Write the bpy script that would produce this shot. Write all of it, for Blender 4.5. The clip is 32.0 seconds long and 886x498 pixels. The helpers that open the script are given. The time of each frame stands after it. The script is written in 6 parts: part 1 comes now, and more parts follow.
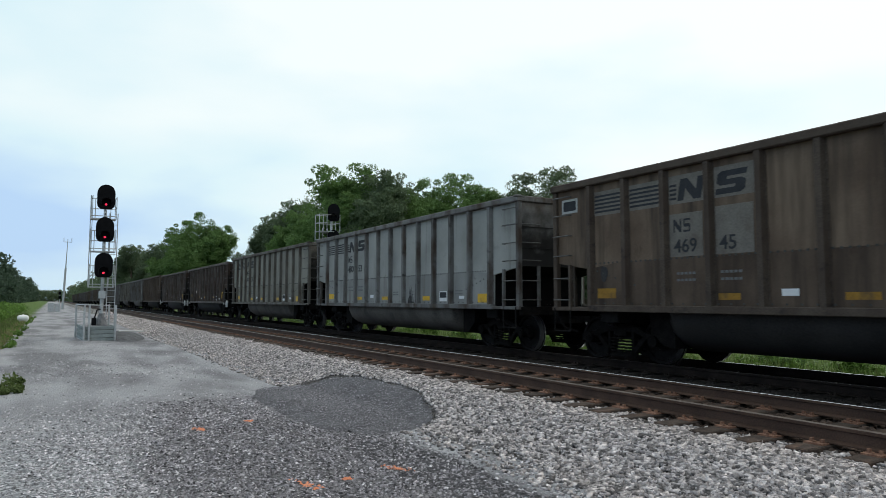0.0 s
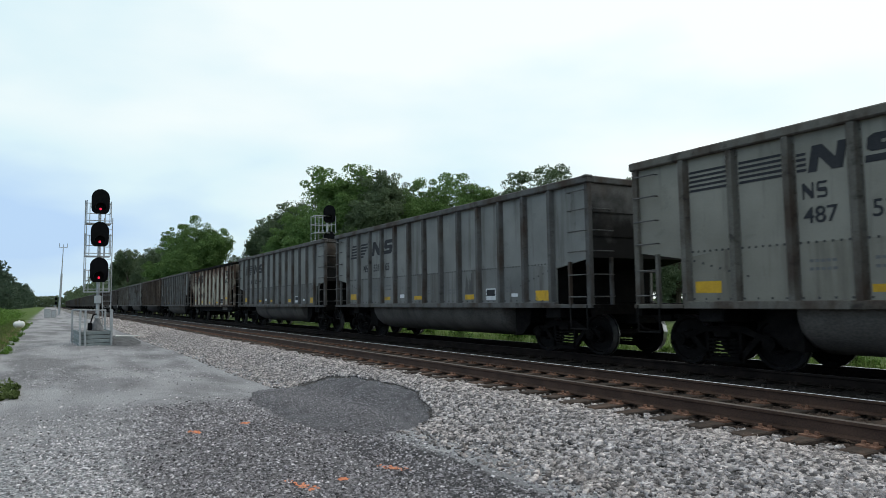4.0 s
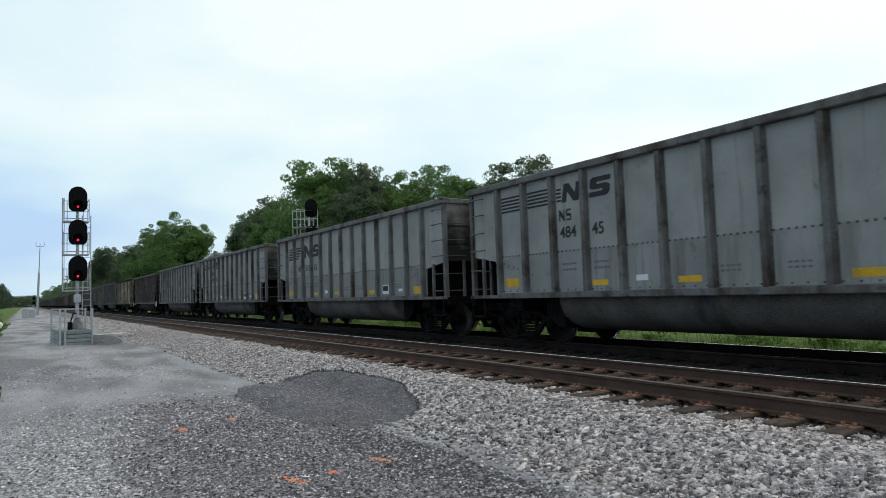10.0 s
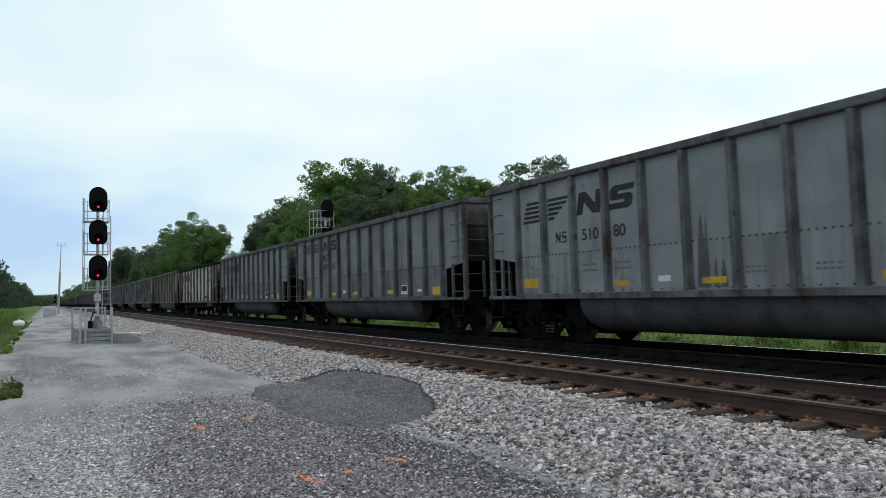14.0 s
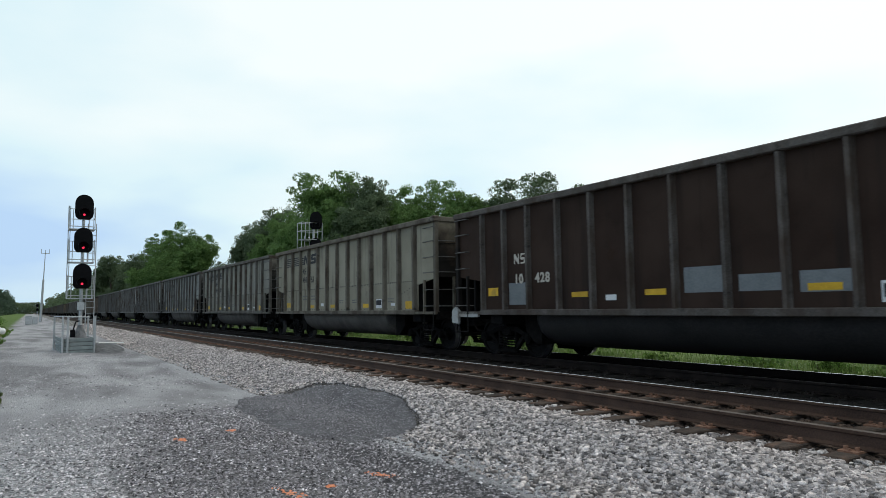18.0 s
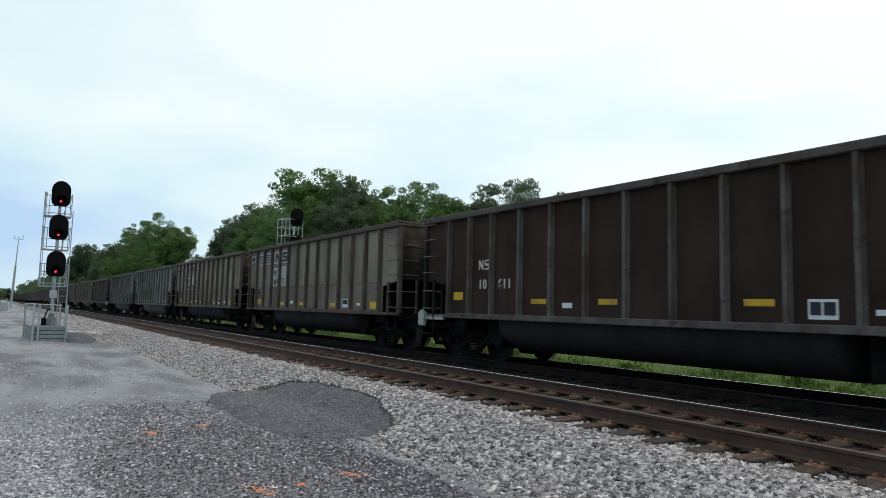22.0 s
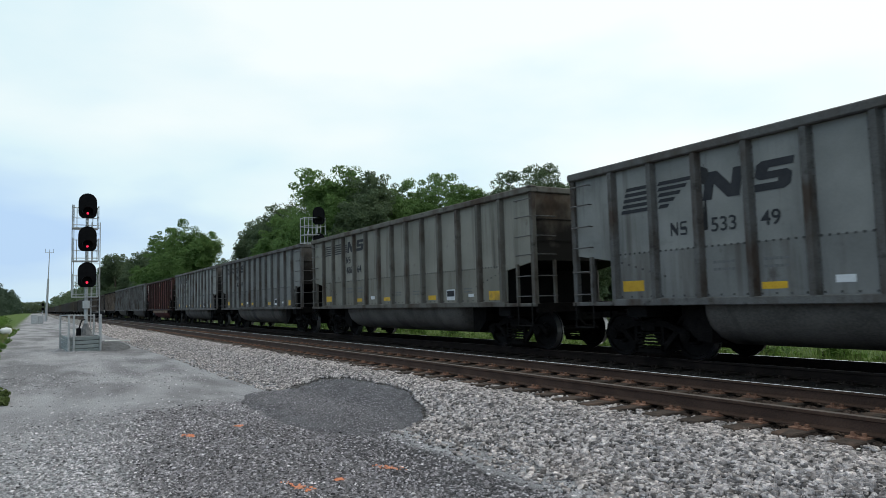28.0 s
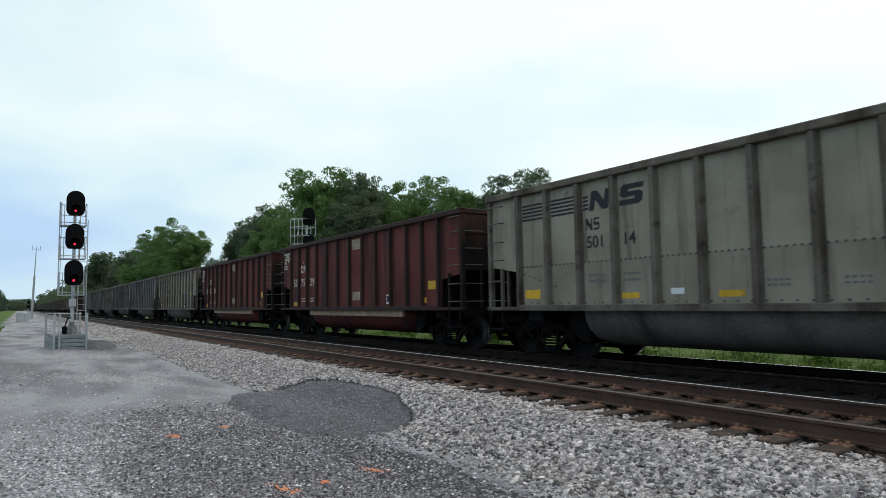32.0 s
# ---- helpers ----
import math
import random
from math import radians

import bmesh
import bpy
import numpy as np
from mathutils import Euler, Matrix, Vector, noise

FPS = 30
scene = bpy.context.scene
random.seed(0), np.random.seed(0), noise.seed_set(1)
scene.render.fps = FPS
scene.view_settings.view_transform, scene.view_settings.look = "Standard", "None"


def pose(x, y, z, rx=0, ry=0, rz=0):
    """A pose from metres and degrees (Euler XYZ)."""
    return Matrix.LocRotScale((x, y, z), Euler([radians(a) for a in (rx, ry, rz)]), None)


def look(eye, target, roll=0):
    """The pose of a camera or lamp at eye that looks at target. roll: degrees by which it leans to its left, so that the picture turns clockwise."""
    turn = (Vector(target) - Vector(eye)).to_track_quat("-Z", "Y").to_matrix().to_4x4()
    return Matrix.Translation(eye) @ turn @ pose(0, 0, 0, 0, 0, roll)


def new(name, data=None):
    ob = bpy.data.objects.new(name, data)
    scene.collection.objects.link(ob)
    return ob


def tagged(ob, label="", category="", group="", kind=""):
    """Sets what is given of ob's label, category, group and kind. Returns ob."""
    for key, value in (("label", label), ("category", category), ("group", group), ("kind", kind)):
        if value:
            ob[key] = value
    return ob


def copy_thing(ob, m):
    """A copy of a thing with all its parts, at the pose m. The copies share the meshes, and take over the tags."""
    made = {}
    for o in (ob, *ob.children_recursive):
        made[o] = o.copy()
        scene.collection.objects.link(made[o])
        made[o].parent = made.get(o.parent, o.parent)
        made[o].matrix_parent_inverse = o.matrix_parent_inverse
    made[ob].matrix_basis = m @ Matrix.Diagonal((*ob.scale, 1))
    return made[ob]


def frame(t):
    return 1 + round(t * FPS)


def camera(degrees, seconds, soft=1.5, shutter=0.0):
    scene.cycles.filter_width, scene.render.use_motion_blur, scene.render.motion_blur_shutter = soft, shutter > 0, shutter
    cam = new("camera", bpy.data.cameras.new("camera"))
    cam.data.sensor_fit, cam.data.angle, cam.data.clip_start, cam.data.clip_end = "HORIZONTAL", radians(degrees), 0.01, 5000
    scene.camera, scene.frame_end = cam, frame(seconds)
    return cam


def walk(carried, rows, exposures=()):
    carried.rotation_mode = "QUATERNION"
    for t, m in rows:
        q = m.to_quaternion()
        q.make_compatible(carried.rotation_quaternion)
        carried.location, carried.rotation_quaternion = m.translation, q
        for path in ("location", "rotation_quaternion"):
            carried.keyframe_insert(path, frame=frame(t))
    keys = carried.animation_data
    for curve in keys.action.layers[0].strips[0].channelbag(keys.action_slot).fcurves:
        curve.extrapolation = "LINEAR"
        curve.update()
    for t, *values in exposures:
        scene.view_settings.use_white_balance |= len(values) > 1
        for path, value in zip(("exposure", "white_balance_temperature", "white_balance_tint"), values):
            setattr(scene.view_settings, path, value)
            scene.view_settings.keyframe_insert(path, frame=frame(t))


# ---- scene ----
LENS = 66.84
cam = camera(LENS, 32.0, soft=0.5, shutter=0.06)
# seconds, eye x, y, z, heading right of the track, tilt up, roll
PATH = [
    (0.0, 0.003, -0.000, 1.219, 30.25, 4.37, -0.07),
    (0.5, 0.008, 0.004, 1.215, 30.28, 3.90, 0.04),
    (1.0, 0.005, -0.012, 1.211, 30.38, 3.80, 0.60),
    (1.5, 0.017, -0.030, 1.208, 30.41, 4.01, 1.30),
    (2.0, 0.037, -0.033, 1.207, 30.40, 4.09, 1.76),
    (2.5, 0.040, -0.034, 1.206, 30.39, 4.13, 1.56),
    (3.0, 0.050, -0.015, 1.210, 30.38, 4.17, 1.15),
    (3.5, 0.049, -0.011, 1.205, 30.42, 4.27, 0.97),
    (5.5, 0.028, -0.028, 1.210, 30.82, 4.59, 0.08),
    (6.0, 0.018, -0.029, 1.214, 30.85, 4.53, -0.16),
    (6.5, 0.012, -0.029, 1.215, 30.93, 4.39, -0.13),
    (7.0, 0.024, -0.025, 1.212, 30.97, 4.11, 0.08),
    (7.5, 0.027, -0.020, 1.211, 30.99, 3.82, 0.22),
    (8.0, 0.028, -0.014, 1.207, 31.09, 3.55, 0.24),
    (8.5, 0.030, -0.008, 1.204, 31.21, 3.38, 0.12),
    (9.0, 0.024, -0.016, 1.209, 31.33, 3.34, 0.49),
    (9.5, 0.019, -0.011, 1.208, 31.53, 3.41, 0.95),
    (10.0, 0.011, -0.015, 1.203, 32.00, 3.65, 1.91),
    (10.5, 0.005, -0.015, 1.203, 32.30, 3.89, 2.59),
    (11.0, 0.008, -0.008, 1.202, 32.32, 4.05, 2.62),
    (11.5, 0.010, 0.003, 1.203, 32.07, 4.07, 2.37),
    (12.0, 0.010, 0.005, 1.201, 31.74, 4.08, 2.23),
    (12.5, 0.002, -0.000, 1.203, 31.39, 4.11, 2.08),
    (13.0, -0.000, 0.000, 1.205, 31.08, 3.95, 1.92),
    (13.5, 0.001, -0.005, 1.203, 30.88, 3.84, 1.82),
    (14.0, 0.006, -0.018, 1.202, 30.66, 3.74, 1.68),
    (14.5, 0.012, -0.024, 1.203, 30.50, 3.69, 1.51),
    (16.5, 0.039, -0.030, 1.204, 30.26, 4.51, 0.91),
    (17.0, 0.028, -0.024, 1.200, 30.59, 4.79, 0.95),
    (17.5, 0.019, -0.025, 1.203, 31.15, 4.91, 0.98),
    (18.0, 0.011, -0.031, 1.202, 31.69, 4.94, 0.75),
    (18.5, 0.008, -0.031, 1.208, 32.07, 4.98, 0.31),
    (19.0, -0.003, -0.039, 1.207, 32.18, 5.04, 0.13),
    (19.5, -0.005, -0.049, 1.206, 32.33, 5.11, 0.17),
    (20.0, 0.006, -0.051, 1.209, 32.51, 5.14, -0.14),
    (20.5, 0.010, -0.056, 1.205, 32.77, 5.27, -0.69),
    (21.0, 0.002, -0.059, 1.203, 33.01, 5.32, -0.97),
    (21.5, 0.005, -0.056, 1.207, 33.18, 5.24, -1.02),
    (22.0, -0.000, -0.041, 1.200, 33.36, 5.16, -1.44),
    (22.5, -0.011, -0.040, 1.202, 33.49, 5.00, -1.53),
    (23.0, -0.013, -0.041, 1.208, 33.58, 4.81, -1.10),
    (23.5, -0.013, -0.047, 1.208, 33.57, 4.66, -0.98),
    (24.0, -0.019, -0.054, 1.202, 33.57, 4.63, -0.46),
    (24.5, -0.021, -0.045, 1.202, 33.46, 4.57, 0.14),
    (25.0, -0.017, -0.035, 1.206, 33.29, 4.35, 1.12),
    (25.5, -0.023, -0.032, 1.201, 32.99, 4.30, 1.63),
    (27.5, 0.000, -0.037, 1.202, 31.71, 4.47, 1.55),
    (28.0, -0.003, -0.028, 1.196, 31.42, 4.37, 1.61),
    (28.5, -0.003, -0.021, 1.198, 31.18, 4.38, 1.70),
    (29.0, -0.006, -0.013, 1.199, 31.10, 4.45, 1.52),
    (29.5, -0.008, -0.014, 1.203, 31.05, 4.51, 1.12),
    (30.0, -0.001, -0.021, 1.198, 31.21, 4.54, 0.99),
    (30.5, 0.003, -0.021, 1.193, 31.49, 4.51, 0.94),
    (31.0, -0.008, -0.030, 1.195, 31.85, 4.55, 0.80),
    (31.5, -0.000, -0.030, 1.196, 32.12, 4.56, 0.75),
    (32.0, 0.004, -0.034, 1.200, 32.26, 4.59, 0.86),
]

def eye_pose(x, y, z, yaw, tilt, roll):
    return pose(x, y, z, 90 + tilt, 0, -yaw) @ pose(0, 0, 0, 0, 0, -roll)


walk(cam, [(t, eye_pose(*row)) for t, *row in PATH], [(0, 0.0), (32, 0.0)])

# ---- light ----
world = bpy.data.worlds.new("overcast_sky")
scene.world = world
world.use_nodes = True


def build_sky():
    nt = world.node_tree
    nodes, links = nt.nodes, nt.links
    nodes.clear()
    out = nodes.new("ShaderNodeOutputWorld")
    bg = nodes.new("ShaderNodeBackground")
    sky = nodes.new("ShaderNodeTexSky")
    sky.sky_type = "NISHITA"
    sky.sun_disc = False
    sky.sun_elevation = radians(48)
    sky.sun_rotation = radians(70)
    sky.air_density = 1.0
    sky.dust_density = 3.0
    dim = nodes.new("ShaderNodeMix")
    dim.data_type, dim.blend_type = "RGBA", "MULTIPLY"
    dim.inputs["Factor"].default_value = 1
    links.new(sky.outputs["Color"], dim.inputs["A"])
    dim.inputs["B"].default_value = (0.1, 0.1, 0.1, 1)
    coord = nodes.new("ShaderNodeTexCoord")
    mapping = nodes.new("ShaderNodeMapping")
    mapping.inputs["Scale"].default_value = (1, 1, 2.6)
    links.new(coord.outputs["Generated"], mapping.inputs["Vector"])
    clouds = nodes.new("ShaderNodeTexNoise")
    clouds.inputs["Scale"].default_value = 2.6
    clouds.inputs["Detail"].default_value = 6
    clouds.inputs["Roughness"].default_value = 0.42
    links.new(mapping.outputs["Vector"], clouds.inputs["Vector"])
    split = nodes.new("ShaderNodeSeparateXYZ")
    links.new(coord.outputs["Generated"], split.inputs["Vector"])
    # thicker, brighter cloud overhead and to the side of the sun
    lift = nodes.new("ShaderNodeMath")
    lift.operation = "MULTIPLY_ADD"
    lift.inputs[1].default_value = 0.55
    links.new(split.outputs["Z"], lift.inputs[0])
    links.new(clouds.outputs["Fac"], lift.inputs[2])
    side = nodes.new("ShaderNodeMath")
    side.operation = "MULTIPLY_ADD"
    side.inputs[1].default_value = 0.34
    links.new(split.outputs["X"], side.inputs[0])
    links.new(lift.outputs["Value"], side.inputs[2])
    ramp = nodes.new("ShaderNodeValToRGB")
    ramp.color_ramp.elements[0].position = 0.44
    ramp.color_ramp.elements[0].color = (0.52, 0.73, 1.0, 1)
    ramp.color_ramp.elements[1].position = 0.86
    ramp.color_ramp.elements[1].color = (0.99, 1.07, 1.06, 1)
    mid = ramp.color_ramp.elements.new(0.62)
    mid.color = (0.775, 0.965, 1.02, 1)
    links.new(side.outputs["Value"], ramp.inputs["Fac"])
    mix = nodes.new("ShaderNodeMix")
    mix.data_type = "RGBA"
    mix.inputs["Factor"].default_value = 0.9
    links.new(dim.outputs["Result"], mix.inputs["A"])
    links.new(ramp.outputs["Color"], mix.inputs["B"])
    links.new(mix.outputs["Result"], bg.inputs["Color"])
    bg.inputs["Strength"].default_value = 1.0
    links.new(bg.outputs["Background"], out.inputs["Surface"])


build_sky()
sun_data = bpy.data.lights.new("sun", "SUN")
sun_data.energy, sun_data.angle, sun_data.color = 0.6, radians(30), (1.0, 0.97, 0.92)
sun = new("sun", sun_data)
sun.matrix_world = look((40, 10, 60), (0, 0, 0))


# ---- materials ----
def mat(name, c1, c2, scale=4.0, rough=0.85, bump=0.3, bscale=60.0, metal=0.0, stain=None,
        stain_scale=(1, 1, 1), stain_range=(0.55, 0.75), spec=0.3, rand=0.0, dist=0.01, emit=None, island=0.0, grain=0.5):
    """Two-scale noise colour, optional stains of their own colour, fine relief; rand shifts the pattern and tone per object."""
    m = bpy.data.materials.new(name)
    m.use_nodes = True
    nt = m.node_tree
    nodes, links = nt.nodes, nt.links
    bsdf = nodes["Principled BSDF"]
    coord = nodes.new("ShaderNodeTexCoord")
    vec = coord.outputs["Object"]
    info = None
    if rand:
        info = nodes.new("ShaderNodeObjectInfo")
        shift = nodes.new("ShaderNodeVectorMath")
        shift.operation = "MULTIPLY_ADD"
        shift.inputs[1].default_value = (37.0, 53.0, 41.0)
        links.new(info.outputs["Random"], shift.inputs[0])
        links.new(vec, shift.inputs[2])
        vec = shift.outputs["Vector"]
    big = nodes.new("ShaderNodeTexNoise")
    big.inputs["Scale"].default_value = scale
    big.inputs["Detail"].default_value = 5
    links.new(vec, big.inputs["Vector"])
    fine = nodes.new("ShaderNodeTexNoise")
    fine.inputs["Scale"].default_value = bscale
    fine.inputs["Detail"].default_value = 4
    links.new(vec, fine.inputs["Vector"])
    blend = nodes.new("ShaderNodeMath")
    blend.operation = "MULTIPLY_ADD"
    blend.inputs[1].default_value = grain
    links.new(fine.outputs["Fac"], blend.inputs[0])
    half = nodes.new("ShaderNodeMath")
    half.operation = "MULTIPLY"
    half.inputs[1].default_value = 1 - grain
    links.new(big.outputs["Fac"], half.inputs[0])
    links.new(half.outputs["Value"], blend.inputs[2])
    ramp = nodes.new("ShaderNodeValToRGB")
    ramp.color_ramp.elements[0].position, ramp.color_ramp.elements[1].position = 0.38, 0.62
    ramp.color_ramp.elements[0].color = (*c1, 1)
    ramp.color_ramp.elements[1].color = (*c2, 1)
    links.new(blend.outputs["Value"], ramp.inputs["Fac"])
    col = ramp.outputs["Color"]
    if stain:
        sm = nodes.new("ShaderNodeMapping")
        sm.inputs["Scale"].default_value = stain_scale
        links.new(vec, sm.inputs["Vector"])
        sn = nodes.new("ShaderNodeTexNoise")
        sn.inputs["Scale"].default_value = 1.0
        sn.inputs["Detail"].default_value = 6
        sn.inputs["Roughness"].default_value = 0.6
        links.new(sm.outputs["Vector"], sn.inputs["Vector"])
        sr = nodes.new("ShaderNodeMapRange")
        sr.inputs["From Min"].default_value, sr.inputs["From Max"].default_value = stain_range
        links.new(sn.outputs["Fac"], sr.inputs["Value"])
        mx = nodes.new("ShaderNodeMix")
        mx.data_type = "RGBA"
        links.new(sr.outputs["Result"], mx.inputs["Factor"])
        links.new(col, mx.inputs["A"])
        mx.inputs["B"].default_value = (*stain, 1)
        col = mx.outputs["Result"]
    if rand or island:
        hsv = nodes.new("ShaderNodeHueSaturation")
        val = nodes.new("ShaderNodeMapRange")
        amount = island if island else min(rand, 0.5)
        val.inputs["To Min"].default_value, val.inputs["To Max"].default_value = 1 - amount, 1 + amount
        if island:
            geo = nodes.new("ShaderNodeNewGeometry")
            links.new(geo.outputs["Random Per Island"], val.inputs["Value"])
        else:
            links.new(info.outputs["Random"], val.inputs["Value"])
        links.new(val.outputs["Result"], hsv.inputs["Value"])
        links.new(col, hsv.inputs["Color"])
        col = hsv.outputs["Color"]
    links.new(col, bsdf.inputs["Base Color"])
    bsdf.inputs["Roughness"].default_value = rough
    bsdf.inputs["Metallic"].default_value = metal
    bsdf.inputs["Specular IOR Level"].default_value = spec
    if emit:
        bsdf.inputs["Emission Color"].default_value = (*emit[0], 1)
        bsdf.inputs["Emission Strength"].default_value = emit[1]
    if bump:
        b = nodes.new("ShaderNodeBump")
        b.inputs["Strength"].default_value = bump
        b.inputs["Distance"].default_value = dist
        links.new(fine.outputs["Fac"], b.inputs["Height"])
        links.new(b.outputs["Normal"], bsdf.inputs["Normal"])
    return m


SOOT = (0.022, 0.019, 0.018)
RUST = (0.10, 0.042, 0.022)
STREAK = (0.3, 2.6, 0.22)


def grime(m, colour, scale, reach, strength):
    """A second layer of dirt with a grain of its own over a finished material."""
    nodes, links = m.node_tree.nodes, m.node_tree.links
    bsdf = nodes["Principled BSDF"]
    under = bsdf.inputs["Base Color"].links[0].from_socket
    coord = nodes.new("ShaderNodeTexCoord")
    info = nodes.new("ShaderNodeObjectInfo")
    shift = nodes.new("ShaderNodeVectorMath")
    shift.operation = "MULTIPLY_ADD"
    shift.inputs[1].default_value = (11.0, 29.0, 17.0)
    links.new(info.outputs["Random"], shift.inputs[0])
    links.new(coord.outputs["Object"], shift.inputs[2])
    size = nodes.new("ShaderNodeMapping")
    size.inputs["Scale"].default_value = scale
    links.new(shift.outputs["Vector"], size.inputs["Vector"])
    grain = nodes.new("ShaderNodeTexNoise")
    grain.inputs["Scale"].default_value = 1.0
    grain.inputs["Detail"].default_value = 7
    grain.inputs["Roughness"].default_value = 0.65
    links.new(size.outputs["Vector"], grain.inputs["Vector"])
    cover = nodes.new("ShaderNodeMapRange")
    cover.inputs["From Min"].default_value, cover.inputs["From Max"].default_value = reach
    cover.inputs["To Max"].default_value = strength
    links.new(grain.outputs["Fac"], cover.inputs["Value"])
    over = nodes.new("ShaderNodeMix")
    over.data_type = "RGBA"
    links.new(cover.outputs["Result"], over.inputs["Factor"])
    links.new(under, over.inputs["A"])
    over.inputs["B"].default_value = (*colour, 1)
    links.new(over.outputs["Result"], bsdf.inputs["Base Color"])
    return m


def warm(c):
    return (c[0] * 1.03, c[1] * 1.0, c[2] * 0.98)


def paint(name, c1, c2, stain, amount):
    c1, c2 = warm(c1), warm(c2)
    m = mat(name, c1, c2, 0.8, 0.75, 0.04, 30, stain=stain, stain_scale=STREAK, stain_range=amount, rand=0.06, spec=0.12 if c1[0] < 0.05 else 0.25, grain=0.15)
    grime(m, tuple(0.55 * q for q in stain), (0.5, 6.0, 0.30), (0.60, 0.80), 0.6)
    grime(m, (0.30 * c1[0] + 0.02, 0.30 * c1[1] + 0.009, 0.30 * c1[2] + 0.004), (2.2, 2.6, 1.6), (0.64, 0.74), 0.7)
    return grime(m, tuple(0.45 * q for q in c1), (1.2, 1.5, 2.4), (0.60, 0.78), 0.5)


def top_rust(m, low, high, colour=(0.145, 0.055, 0.028), most=0.9):
    """Blotches of rust creeping down from the top edge."""
    nodes, links = m.node_tree.nodes, m.node_tree.links
    bsdf = nodes["Principled BSDF"]
    under = bsdf.inputs["Base Color"].links[0].from_socket
    coord = nodes.new("ShaderNodeTexCoord")
    split = nodes.new("ShaderNodeSeparateXYZ")
    links.new(coord.outputs["Object"], split.inputs["Vector"])
    size = nodes.new("ShaderNodeMapping")
    size.inputs["Scale"].default_value = (1.0, 1.5, 0.9)
    links.new(coord.outputs["Object"], size.inputs["Vector"])
    cloud = nodes.new("ShaderNodeTexNoise")
    cloud.inputs["Scale"].default_value = 1.7
    cloud.inputs["Detail"].default_value = 8
    cloud.inputs["Roughness"].default_value = 0.68
    links.new(size.outputs["Vector"], cloud.inputs["Vector"])
    reach = nodes.new("ShaderNodeMath")
    reach.operation = "MULTIPLY_ADD"
    reach.inputs[1].default_value = 3.4
    links.new(cloud.outputs["Fac"], reach.inputs[0])
    links.new(split.outputs["Z"], reach.inputs[2])
    cover = nodes.new("ShaderNodeMapRange")
    cover.inputs["From Min"].default_value, cover.inputs["From Max"].default_value = low, high
    cover.inputs["To Max"].default_value = most
    links.new(reach.outputs["Value"], cover.inputs["Value"])
    over = nodes.new("ShaderNodeMix")
    over.data_type = "RGBA"
    links.new(cover.outputs["Result"], over.inputs["Factor"])
    links.new(under, over.inputs["A"])
    over.inputs["B"].default_value = (*colour, 1)
    links.new(over.outputs["Result"], bsdf.inputs["Base Color"])
    return m


PAINT = {
    "grey": paint("grey_car_paint", (0.153, 0.158, 0.152), (0.216, 0.221, 0.212), (0.072, 0.064, 0.055), (0.54, 0.76)),
    "pale": paint("pale_grey_car_paint", (0.202, 0.208, 0.200), (0.277, 0.283, 0.271), (0.12, 0.11, 0.10), (0.60, 0.80)),
    "beige": paint("beige_grey_car_paint", (0.175, 0.17, 0.145), (0.23, 0.225, 0.195), (0.075, 0.066, 0.055), (0.56, 0.78)),
    "mud": paint("mud_stained_car_paint", (0.155, 0.132, 0.102), (0.23, 0.203, 0.162), (0.070, 0.055, 0.042), (0.50, 0.74)),
    "soil": paint("soil_brown_car_paint", (0.082, 0.055, 0.038), (0.150, 0.110, 0.078), (0.040, 0.027, 0.019), (0.46, 0.70)),
    "cream": top_rust(paint("cream_car_paint", (0.36, 0.335, 0.26), (0.46, 0.43, 0.34), (0.17, 0.11, 0.07), (0.60, 0.78)), 5.3, 5.7, (0.20, 0.11, 0.065), 0.7),
    "rusty": top_rust(paint("rust_streaked_cream_paint", (0.36, 0.335, 0.27), (0.46, 0.43, 0.35), (0.19, 0.11, 0.07), (0.56, 0.72)), 4.70, 5.20, (0.125, 0.045, 0.024), 0.92),
    "tan": paint("dusty_tan_car_paint", (0.20, 0.185, 0.14), (0.275, 0.255, 0.20), (0.085, 0.07, 0.05), (0.54, 0.76)),
    "white": top_rust(paint("dusty_white_car_paint", (0.335, 0.32, 0.285), (0.42, 0.405, 0.365), (0.16, 0.10, 0.07), (0.58, 0.80)), 5.35, 5.8, (0.16, 0.085, 0.055), 0.7),
    "brown": paint("dark_brown_car_paint", (0.026, 0.0145, 0.0105), (0.042, 0.026, 0.0195), (0.018, 0.0125, 0.0105), (0.55, 0.78)),
    "red": paint("oxide_red_car_paint", (0.085, 0.018, 0.0145), (0.125, 0.029, 0.023), (0.020, 0.010, 0.0095), (0.48, 0.68)),
}
M_RUSTY_RIB = mat("rust_brown_rib", (0.042, 0.026, 0.020), (0.095, 0.064, 0.048), 3, 0.85, 0.2, 40, stain=(0.24, 0.21, 0.17), stain_scale=(2.5, 2.5, 1.4), stain_range=(0.52, 0.66), rand=0.1)
